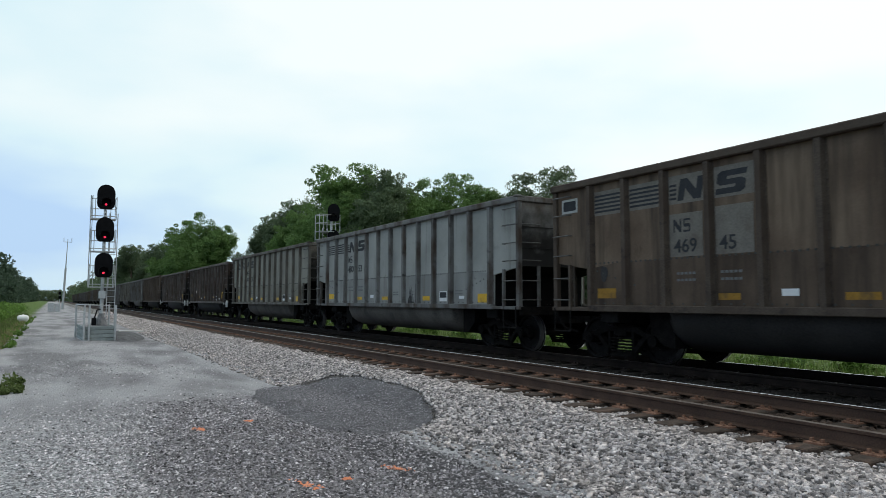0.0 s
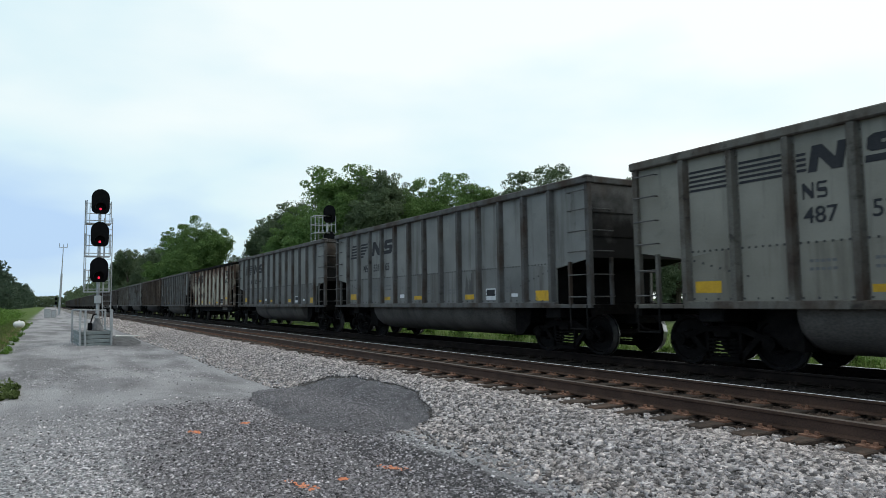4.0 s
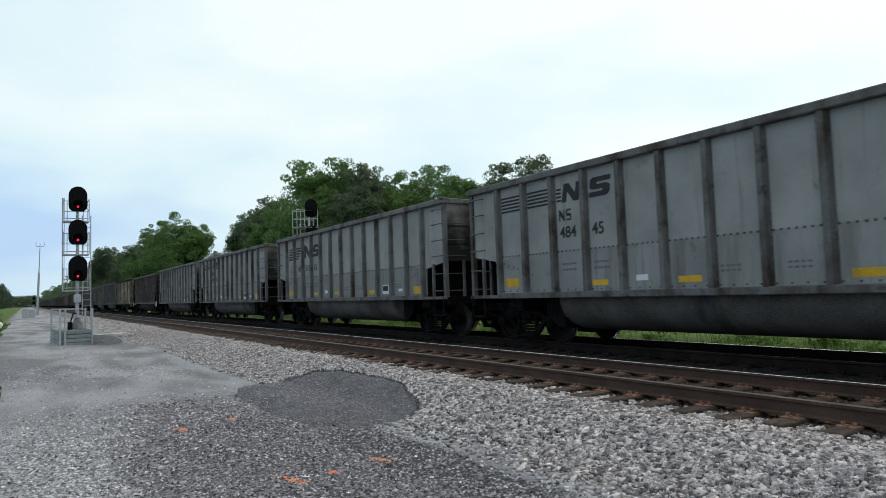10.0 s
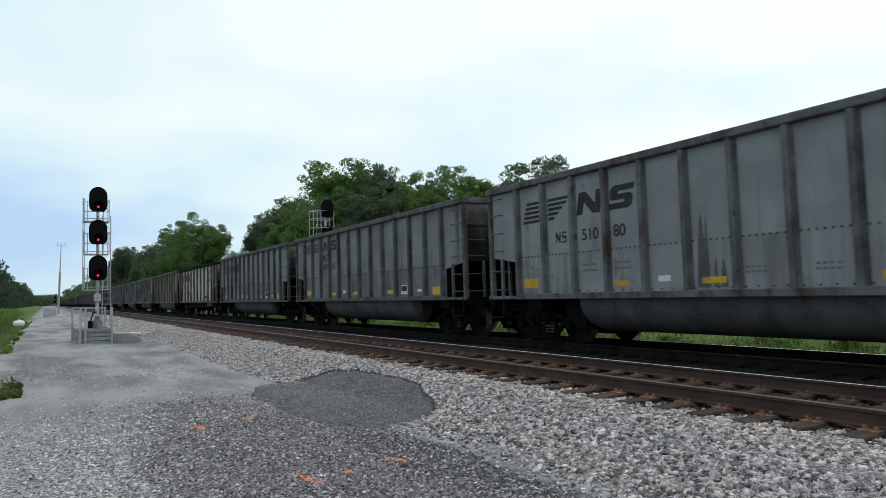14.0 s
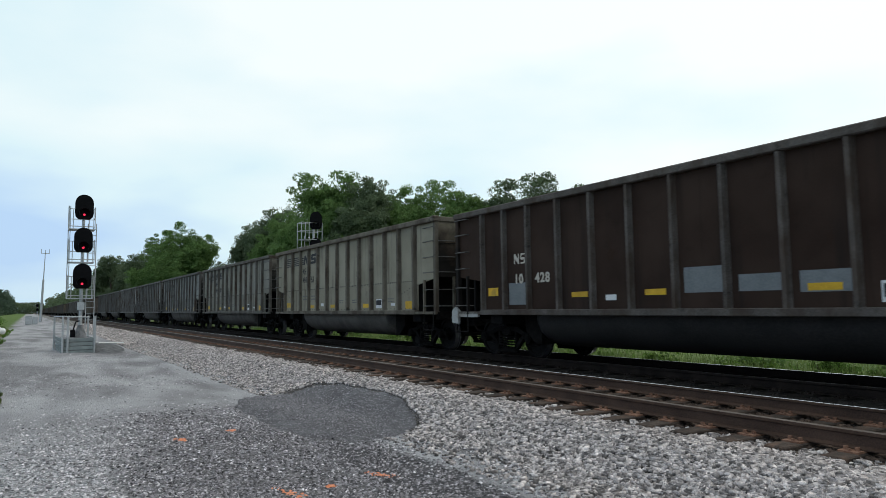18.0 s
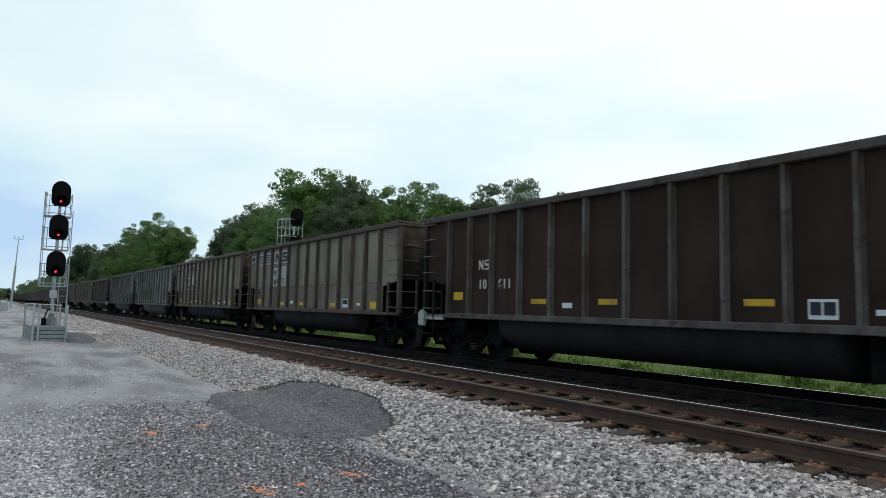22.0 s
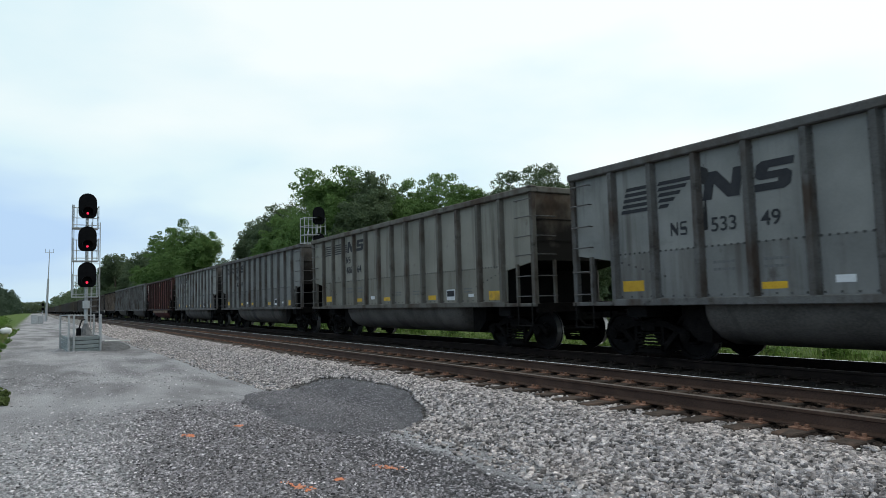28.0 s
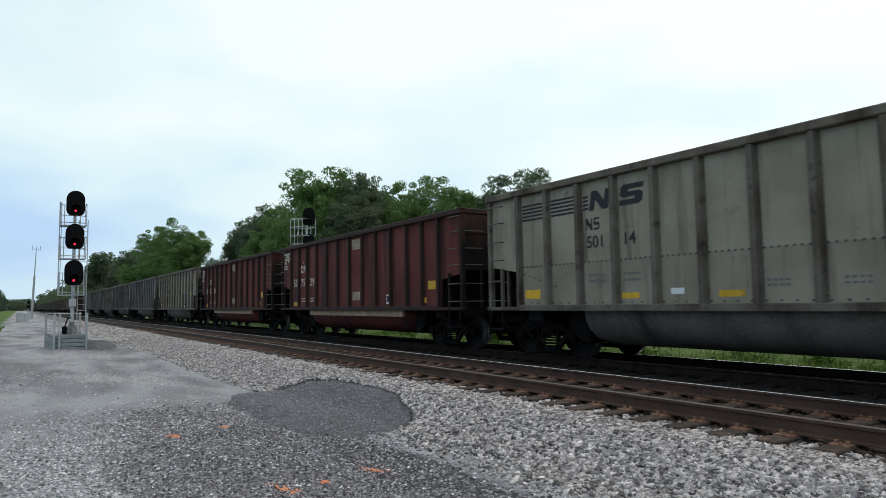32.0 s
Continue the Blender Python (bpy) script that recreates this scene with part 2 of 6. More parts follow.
LOW_PAINT = {
    "grey": paint("grimy_grey_lower_sheet", (0.125, 0.129, 0.125), (0.180, 0.184, 0.178), (0.066, 0.054, 0.044), (0.50, 0.74)),
    "pale": paint("grimy_pale_lower_sheet", (0.175, 0.180, 0.175), (0.245, 0.25, 0.242), (0.10, 0.085, 0.07), (0.54, 0.76)),
    "beige": paint("grimy_beige_lower_sheet", (0.155, 0.149, 0.124), (0.21, 0.204, 0.173), (0.07, 0.058, 0.045), (0.52, 0.76)),
    "tan": paint("grimy_tan_lower_sheet", (0.195, 0.18, 0.137), (0.265, 0.246, 0.192), (0.085, 0.068, 0.048), (0.54, 0.76)),
    "mud": paint("grimy_mud_lower_sheet", (0.125, 0.102, 0.076), (0.19, 0.16, 0.124), (0.060, 0.045, 0.033), (0.46, 0.70)),
    "soil": paint("grimy_soil_lower_sheet", (0.055, 0.037, 0.026), (0.105, 0.076, 0.055), (0.030, 0.020, 0.014), (0.44, 0.68)),
}
M_NEARBLACK = mat("near_black_sheet", (0.004, 0.004, 0.004), (0.010, 0.009, 0.009), 3, 0.9, 0.1, 30, spec=0.08)
M_RIVET = mat("dark_rivet_head", (0.035, 0.034, 0.033), (0.06, 0.058, 0.055), 9, 0.7, 0, 30)


def rib_paint(name, c1, c2):
    m = mat(name, warm(c1), warm(c2), 2.5, 0.8, 0.1, 40, stain=(0.050, 0.034, 0.025) if c1[0] > 0.04 else (0.020, 0.013, 0.011), stain_scale=(2, 2, 0.9), stain_range=(0.46, 0.66), rand=0.12)
    return grime(m, (0.016, 0.012, 0.010), (3.0, 3.0, 3.4), (0.58, 0.70), 0.8)


RIB_PAINT = {
    "grey": rib_paint("grimy_grey_rib", (0.070, 0.069, 0.067), (0.110, 0.110, 0.107)),
    "pale": rib_paint("grimy_pale_rib", (0.10, 0.10, 0.098), (0.15, 0.15, 0.148)),
    "beige": rib_paint("grimy_beige_rib", (0.085, 0.080, 0.070), (0.125, 0.12, 0.105)),
    "tan": rib_paint("grimy_tan_rib", (0.095, 0.083, 0.064), (0.14, 0.125, 0.10)),
    "soil": rib_paint("grimy_soil_rib", (0.048, 0.035, 0.027), (0.080, 0.062, 0.048)),
    "mud": rib_paint("grimy_brown_rib", (0.060, 0.046, 0.035), (0.10, 0.08, 0.063)),
    "brown": rib_paint("scuffed_brown_rib", (0.055, 0.047, 0.042), (0.115, 0.102, 0.093)),
    "cream": rib_paint("grimy_cream_rib", (0.115, 0.092, 0.068), (0.20, 0.165, 0.125)),
    "white": rib_paint("rusty_white_rib", (0.085, 0.062, 0.048), (0.165, 0.135, 0.11)),
    "red": rib_paint("grimy_red_rib", (0.026, 0.012, 0.010), (0.046, 0.019, 0.016)),
}
M_SPLASH = mat("dried_oil_run", (0.010, 0.009, 0.009), (0.026, 0.024, 0.023), 3, 0.7, 0.05, 30, stain=(0.022, 0.02, 0.021), stain_scale=(3, 3, 1))
M_PAINTOUT = mat("black_paint_out", (0.016, 0.015, 0.016), (0.036, 0.034, 0.034), 3, 0.7, 0.05, 30)
M_GREYPATCH = mat("faded_grey_patch", (0.13, 0.14, 0.145), (0.18, 0.19, 0.195), 4, 0.75, 0.05, 30)
M_GRIMERUN = mat("faint_grime_run", (0.060, 0.057, 0.053), (0.105, 0.10, 0.094), 3, 0.8, 0.05, 30)
M_OLDDIM = mat("dirty_repaint_patch", (0.115, 0.10, 0.085), (0.17, 0.155, 0.135), 4, 0.75, 0.05, 30, stain=(0.07, 0.05, 0.035), stain_scale=(2, 2, 2))
M_OLDPAINT = mat("pale_repaint_patch", (0.30, 0.30, 0.29), (0.40, 0.40, 0.385), 4, 0.75, 0.05, 30, stain=(0.14, 0.11, 0.08), stain_scale=(2, 2, 2))


def darken_low(m):
    """Ragged near-black over the end above the slope sheet, denser towards the bottom."""
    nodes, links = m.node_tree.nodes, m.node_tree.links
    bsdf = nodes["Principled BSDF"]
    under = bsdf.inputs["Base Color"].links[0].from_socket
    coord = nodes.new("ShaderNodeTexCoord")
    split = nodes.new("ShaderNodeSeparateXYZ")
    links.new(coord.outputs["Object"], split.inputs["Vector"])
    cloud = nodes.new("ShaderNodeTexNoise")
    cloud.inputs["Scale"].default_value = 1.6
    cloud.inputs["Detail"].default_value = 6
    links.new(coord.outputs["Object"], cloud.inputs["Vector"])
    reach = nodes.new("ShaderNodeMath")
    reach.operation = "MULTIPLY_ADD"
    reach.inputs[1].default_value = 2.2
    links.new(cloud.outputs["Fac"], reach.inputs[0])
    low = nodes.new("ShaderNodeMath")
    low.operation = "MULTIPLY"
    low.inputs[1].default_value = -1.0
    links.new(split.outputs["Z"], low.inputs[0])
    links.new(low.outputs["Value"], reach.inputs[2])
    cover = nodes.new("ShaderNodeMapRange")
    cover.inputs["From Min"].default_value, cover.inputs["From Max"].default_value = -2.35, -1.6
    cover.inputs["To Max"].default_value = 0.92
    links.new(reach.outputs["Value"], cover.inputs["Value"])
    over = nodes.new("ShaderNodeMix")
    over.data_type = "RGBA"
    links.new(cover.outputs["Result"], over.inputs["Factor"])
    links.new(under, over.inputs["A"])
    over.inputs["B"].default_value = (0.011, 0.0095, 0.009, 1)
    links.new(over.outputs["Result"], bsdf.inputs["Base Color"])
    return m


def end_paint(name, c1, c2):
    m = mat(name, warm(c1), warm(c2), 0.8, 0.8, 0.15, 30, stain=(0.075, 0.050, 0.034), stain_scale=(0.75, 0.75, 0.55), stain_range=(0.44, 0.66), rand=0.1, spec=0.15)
    return darken_low(grime(m, (0.030, 0.020, 0.015), (0.8, 0.8, 0.8), (0.50, 0.70), 0.7))


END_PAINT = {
    "grey": end_paint("grey_end_dark_low", (0.12, 0.12, 0.118), (0.17, 0.17, 0.165)), "pale": end_paint("pale_end_dark_low", (0.17, 0.17, 0.165), (0.23, 0.23, 0.225)),
    "beige": end_paint("beige_end_dark_low", (0.13, 0.12, 0.10), (0.18, 0.17, 0.145)), "mud": end_paint("brown_end_dark_low", (0.08, 0.06, 0.042), (0.13, 0.10, 0.075)),
    "soil": end_paint("soil_end_dark_low", (0.07, 0.05, 0.036), (0.11, 0.085, 0.062)),
    "tan": end_paint("tan_end_dark_low", (0.15, 0.135, 0.10), (0.20, 0.18, 0.14)),
    "cream": end_paint("cream_end_dark_low", (0.22, 0.195, 0.15), (0.30, 0.27, 0.215)), "rusty": end_paint("rust_end_dark_low", (0.20, 0.16, 0.12), (0.28, 0.23, 0.18)),
    "white": end_paint("white_end_dark_low", (0.23, 0.215, 0.20), (0.31, 0.29, 0.27)), "brown": end_paint("dark_brown_end_dark_low", (0.018, 0.013, 0.012), (0.03, 0.022, 0.02)),
    "red": end_paint("red_end_dark_low", (0.05, 0.012, 0.010), (0.075, 0.018, 0.015)),
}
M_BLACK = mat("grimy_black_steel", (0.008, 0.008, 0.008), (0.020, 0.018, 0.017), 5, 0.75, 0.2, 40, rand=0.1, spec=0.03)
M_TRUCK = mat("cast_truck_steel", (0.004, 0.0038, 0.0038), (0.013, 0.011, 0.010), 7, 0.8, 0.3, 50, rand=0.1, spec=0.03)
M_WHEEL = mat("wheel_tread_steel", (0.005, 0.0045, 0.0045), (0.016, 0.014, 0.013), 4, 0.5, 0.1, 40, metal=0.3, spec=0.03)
M_BELLY = mat("dusty_tub_steel", (0.068, 0.059, 0.051), (0.150, 0.131, 0.113), 1.5, 0.75, 0.15, 30, stain=SOOT, stain_scale=(0.6, 1.2, 0.5), rand=0.12)
M_BELLY_DARK = mat("sooty_tub_steel", (0.013, 0.0115, 0.011), (0.032, 0.028, 0.026), 1.5, 0.75, 0.15, 30, stain=SOOT, stain_scale=(0.6, 1.2, 0.5), rand=0.12)
M_LETTER = mat("dark_stencil_paint", (0.018, 0.019, 0.022), (0.03, 0.03, 0.034), 6, 0.75, 0.05, 40)
M_WHITE_LETTER = mat("faded_white_stencil", (0.40, 0.355, 0.30), (0.53, 0.475, 0.41), 9, 0.8, 0.05, 40)
M_FAINT = mat("faded_data_stencil", (0.10, 0.10, 0.10), (0.14, 0.14, 0.14), 9, 0.8, 0.0, 40)
M_YELLOW = mat("yellow_reflective_strip", (0.48, 0.27, 0.012), (0.62, 0.37, 0.02), 7, 0.5, 0.05, 60, stain=(0.18, 0.12, 0.04), stain_scale=(3, 3, 3), rand=0.15)
M_YELLOW_DIM = mat("soiled_yellow_strip", (0.20, 0.10, 0.012), (0.30, 0.16, 0.02), 7, 0.7, 0.05, 60, stain=(0.07, 0.045, 0.025), stain_scale=(3, 3, 3))
M_PLATE = mat("white_data_plate", (0.55, 0.55, 0.55), (0.65, 0.65, 0.65), 9, 0.6, 0.0, 40)
M_RAIL = mat("rusty_rail_steel", (0.043, 0.023, 0.0155), (0.084, 0.047, 0.032), 3, 0.75, 0.2, 60, metal=0.1)
# far track rail and head: the train's shade is put into their colour
M_RAIL_SHADED = mat("train_shaded_rail_steel", (0.010, 0.008, 0.007), (0.026, 0.019, 0.016), 3, 0.8, 0.2, 60, spec=0.05)
M_RAILHEAD_SHADED = mat("train_shaded_rail_head", (0.035, 0.030, 0.027), (0.075, 0.065, 0.058), 2, 0.6, 0.05, 80, metal=0.3, spec=0.1)
M_RAILTOP = mat("polished_rail_head", (0.55, 0.56, 0.58), (0.72, 0.73, 0.75), 2, 0.22, 0.03, 80, metal=0.95)
M_RAILDULL = mat("dull_rail_head", (0.11, 0.085, 0.072), (0.165, 0.135, 0.117), 2, 0.55, 0.05, 80, metal=0.4)
M_TIE = mat("creosoted_tie_wood", (0.022, 0.016, 0.013), (0.075, 0.053, 0.041), 9, 0.9, 0.5, 70, stain=(0.125, 0.075, 0.052), stain_scale=(1.5, 6, 2), stain_range=(0.5, 0.72), rand=0.3)
M_PLATESTEEL = mat("rusty_tie_plate", (0.125, 0.060, 0.038), (0.25, 0.135, 0.088), 8, 0.85, 0.3, 80, rand=0.2)
M_STONE = mat("granite_ballast_stone", (0.132, 0.115, 0.110), (0.605, 0.535, 0.512), 14, 0.9, 0.3, 200, island=0.78)
M_DARKBIT = mat("dark_crushed_gravel_bit", (0.039, 0.0355, 0.039), (0.345, 0.322, 0.342), 30, 0.9, 0.3, 200, island=0.8)
# tie, plate and ballast colours darkened to carry the shade under the train
M_TIE_SHADED = mat("train_shaded_tie_wood", (0.010, 0.009, 0.008), (0.030, 0.025, 0.021), 9, 0.9, 0.4, 70, rand=0.3, spec=0.1)
M_PLATE_SHADED = mat("train_shaded_tie_plate", (0.016, 0.012, 0.010), (0.035, 0.026, 0.021), 8, 0.85, 0.3, 80, rand=0.2, spec=0.1)
M_STONE_SHADED = mat("train_shaded_ballast_stone", (0.014, 0.0115, 0.010), (0.042, 0.035, 0.031), 25, 0.9, 0.3, 200, island=0.4)
M_GRAVELBIT = mat("crushed_gravel_bit", (0.15, 0.141, 0.149), (0.60, 0.565, 0.585), 30, 0.9, 0.3, 200, island=0.75)
M_CRIB = mat("brown_dirty_ballast", (0.036, 0.023, 0.0175), (0.105, 0.071, 0.054), 25, 0.9, 0.3, 200, island=0.5)
M_GALV = mat("galvanised_steel", (0.36, 0.37, 0.38), (0.50, 0.51, 0.52), 6, 0.5, 0.05, 60, metal=0.5)
M_PLANK = mat("grey_weathered_plank", (0.20, 0.225, 0.225), (0.30, 0.33, 0.325), 3, 0.85, 0.3, 60, rand=0.1)
M_HOOD = mat("matt_black_signal_hood", (0.003, 0.003, 0.004), (0.007, 0.007, 0.008), 4, 0.7, 0.05, 60, spec=0.08)
M_TREAD = mat("shiny_wheel_tread", (0.40, 0.40, 0.41), (0.60, 0.60, 0.61), 4, 0.3, 0.02, 60, metal=0.9)
M_RED = mat("lit_red_lens", (0.5, 0.01, 0.02), (0.6, 0.02, 0.03), 4, 0.3, 0, 60, emit=((1.0, 0.03, 0.09), 1.3))
M_ORANGE = mat("orange_marking_paint", (0.66, 0.21, 0.10), (0.78, 0.33, 0.19), 9, 0.8, 0.2, 80)
M_BARK = mat("tree_bark", (0.05, 0.038, 0.028), (0.10, 0.08, 0.06), 6, 0.9, 0.6, 30)


def leaf_mat(name, c1, c2):
    """Leaves that let part of the light through."""
    m = mat(name, c1, c2, 0.5, 0.65, 0, 8, island=0.22, spec=0.15)
    nodes, links = m.node_tree.nodes, m.node_tree.links
    bsdf = nodes["Principled BSDF"]
    thin = nodes.new("ShaderNodeBsdfTranslucent")
    links.new(bsdf.inputs["Base Color"].links[0].from_socket, thin.inputs["Color"])
    mix = nodes.new("ShaderNodeMixShader")
    mix.inputs["Fac"].default_value = 0.4
    links.new(bsdf.outputs["BSDF"], mix.inputs[1])
    links.new(thin.outputs["BSDF"], mix.inputs[2])
    links.new(mix.outputs["Shader"], nodes["Material Output"].inputs["Surface"])
    return m


M_LEAF = leaf_mat("oak_leaves", (0.092, 0.162, 0.050), (0.165, 0.26, 0.086))
M_LEAF_DARK = leaf_mat("dark_oak_leaves", (0.090, 0.128, 0.072), (0.150, 0.195, 0.108))
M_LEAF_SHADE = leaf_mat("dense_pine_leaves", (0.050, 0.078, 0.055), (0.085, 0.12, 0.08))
M_DRYGRASS = leaf_mat("dry_edge_grass", (0.17, 0.17, 0.075), (0.27, 0.25, 0.12))
M_VERGE = leaf_mat("verge_grass", (0.080, 0.115, 0.036), (0.155, 0.19, 0.068))
M_GRASS = leaf_mat("meadow_grass", (0.115, 0.17, 0.050), (0.22, 0.28, 0.10))
M_BUSH = leaf_mat("scrub_leaves", (0.075, 0.14, 0.028), (0.15, 0.25, 0.055))


# ---- mesh building ----
class Shape:
    """Collects vertices and faces for one mesh."""

    def __init__(self):
        self.v, self.f = [], []

    def add(self, verts, faces):
        n = len(self.v)
        self.v.extend(tuple(p) for p in verts)
        self.f.extend(tuple(n + i for i in face) for face in faces)
        return self

    def box(self, x0, x1, y0, y1, z0, z1, bevel=0.0):
        if bevel <= 0:
            vs = [(x, y, z) for z in (z0, z1) for y in (y0, y1) for x in (x0, x1)]
            return self.add(vs, [(0, 2, 3, 1), (4, 5, 7, 6), (0, 1, 5, 4), (2, 6, 7, 3), (0, 4, 6, 2), (1, 3, 7, 5)])
        b = bevel
        rings = []
        for z, d in ((z0, b), (z0 + b, 0), (z1 - b, 0), (z1, b)):
            rings.append([(x0 + d, y0 + d + b, z), (x0 + d + b, y0 + d, z), (x1 - d - b, y0 + d, z), (x1 - d, y0 + d + b, z),
                          (x1 - d, y1 - d - b, z), (x1 - d - b, y1 - d, z), (x0 + d + b, y1 - d, z), (x0 + d, y1 - d - b, z)])
        vs = [p for r in rings for p in r]
        fs = [tuple(range(7, -1, -1)), tuple(range(24, 32))]
        for r in range(3):
            for i in range(8):
                j = (i + 1) % 8
                fs.append((r * 8 + i, r * 8 + j, r * 8 + 8 + j, r * 8 + 8 + i))
        return self.add(vs, fs)

    def tube(self, a, b, r0, r1=None, n=8, caps=True):
        a, b = Vector(a), Vector(b)
        r1 = r0 if r1 is None else r1
        d = (b - a).normalized()
        u = d.orthogonal().normalized()
        w = d.cross(u)
        vs, fs = [], []
        for p, r in ((a, r0), (b, r1)):
            for i in range(n):
                q = 2 * math.pi * i / n
                vs.append(p + (u * math.cos(q) + w * math.sin(q)) * r)
        for i in range(n):
            j = (i + 1) % n
            fs.append((i, j, n + j, n + i))
        if caps:
            fs += [tuple(range(n - 1, -1, -1)), tuple(range(n, 2 * n))]
        return self.add(vs, fs)

    def pipe(self, pts, r, n=6):
        for a, b in zip(pts[:-1], pts[1:]):
            self.tube(a, b, r, r, n)
        return self

    def lathe(self, profile, axis="x", n=24, centre=(0, 0, 0)):
        """profile: (along, radius) pairs turned about the axis."""
        vs, fs = [], []
        for a, r in profile:
            for i in range(n):
                q = 2 * math.pi * i / n
                c, s = r * math.cos(q), r * math.sin(q)
                p = {"x": (a, c, s), "y": (c, a, s), "z": (c, s, a)}[axis]
                vs.append((p[0] + centre[0], p[1] + centre[1], p[2] + centre[2]))
        for k in range(len(profile) - 1):
            for i in range(n):
                j = (i + 1) % n
                fs.append((k * n + i, k * n + j, k * n + n + j, k * n + n + i))
        fs += [tuple(range(n - 1, -1, -1)), tuple(range((len(profile) - 1) * n, len(profile) * n))]
        return self.add(vs, fs)

    def prism(self, outline, lo, hi, axis="x"):
        """A flat outline in the two other axes, pushed from lo to hi."""
        n = len(outline)
        vs = []
        for a in (lo, hi):
            for p, q in outline:
                vs.append({"x": (a, p, q), "y": (p, a, q), "z": (p, q, a)}[axis])
        fs = [tuple(range(n - 1, -1, -1)), tuple(range(n, 2 * n))]
        for i in range(n):
            j = (i + 1) % n
            fs.append((i, j, n + j, n + i))
        return self.add(vs, fs)

    def mesh(self, name, material, smooth=False):
        me = bpy.data.meshes.new(name)
        me.from_pydata(self.v, [], self.f)
        me.materials.append(material)
        if smooth:
            me.polygons.foreach_set("use_smooth", [True] * len(me.polygons))
        bm = bmesh.new()
        bm.from_mesh(me)
        bmesh.ops.recalc_face_normals(bm, faces=bm.faces)
        bm.to_mesh(me)
        bm.free()
        return me


def part(name, me, parent, label="", m=None):
    ob = new(name, me)
    ob.parent = parent
    if m is not None:
        ob.matrix_basis = m
    if label:
        ob["label"] = label
    return ob


def thing(name, label, category, group="", m=None, kind=""):
    ob = new(name)
    ob.empty_display_size = 0.2
    if m is not None:
        ob.matrix_basis = m
    return tagged(ob, label, category, group, kind)


CACHE = {}


def cached(key, make):
    if key not in CACHE:
        CACHE[key] = make()
    return CACHE[key]


# ---- plan: x across the tracks, y along them (the train leaves towards +y), z up from the near railhead ----
NEAR_C, FAR_C, FAR_Z = 7.443, 11.24, -0.037
GAUGE = 0.755
GROUND_Z = -0.62


def smoothstep(a, b, x):
    t = min(1.0, max(0.0, (x - a) / (b - a)))
    return t * t * (3 - 2 * t)


def ground_height(x, y):
    """Formation: gravel road beside the line, ballast shoulder, level track bed, ditch and field beyond."""
    z = GROUND_Z + 0.05 * math.sin(x * 0.9 + y * 0.21) * math.cos(y * 0.17)
    z += (-0.232 - z) * smoothstep(4.6, 5.95, x) - 0.018 * smoothstep(6.3, 6.7, x)
    if x > 13.0:
        z = -0.25 + (-0.95 + 0.25) * smoothstep(13.0, 15.5, x)
        z += -0.75 * smoothstep(16, 45, x)
    if x < -1.5:
        z += 0.35 * smoothstep(-1.5, -6, x)
    return z


def build_ground():
    xs = [-900, -400, -180, -90, -50, -30, -20, -14, -10, -8, -6, -5, -4, -3, -2, -1, 0, 0.5, 1, 1.5, 2, 2.5, 3, 3.5, 4, 4.2, 4.4, 4.6, 4.8, 5, 5.2, 5.4, 5.6, 5.8, 6,
          6.3, 7.4, 8.6, 9.3, 10, 11.2, 12.4, 13, 13.5, 14, 14.5, 15, 15.5, 17, 20, 25, 30, 37, 45, 60, 90, 150, 300, 900]
    ys = [-900, -400, -150, -60, -30, -15, -8] + [-5 + 0.5 * i for i in range(60)] + [25 + 2 * i for i in range(20)] + [70, 80, 95, 115, 140, 180, 240, 320, 450, 700, 1100, 1800, 3000]
    n = len(xs)
    s = Shape()
    s.add([(x, y, ground_height(x, y)) for y in ys for x in xs],
          [(j * n + i, j * n + i + 1, j * n + n + i + 1, j * n + n + i) for j in range(len(ys) - 1) for i in range(n - 1)])
    me = s.mesh("ground", ground_mat(), True)
    return tagged(new("ground", me), "gravel road, ballast shoulder and green field on level ground", "ground", kind="structure")


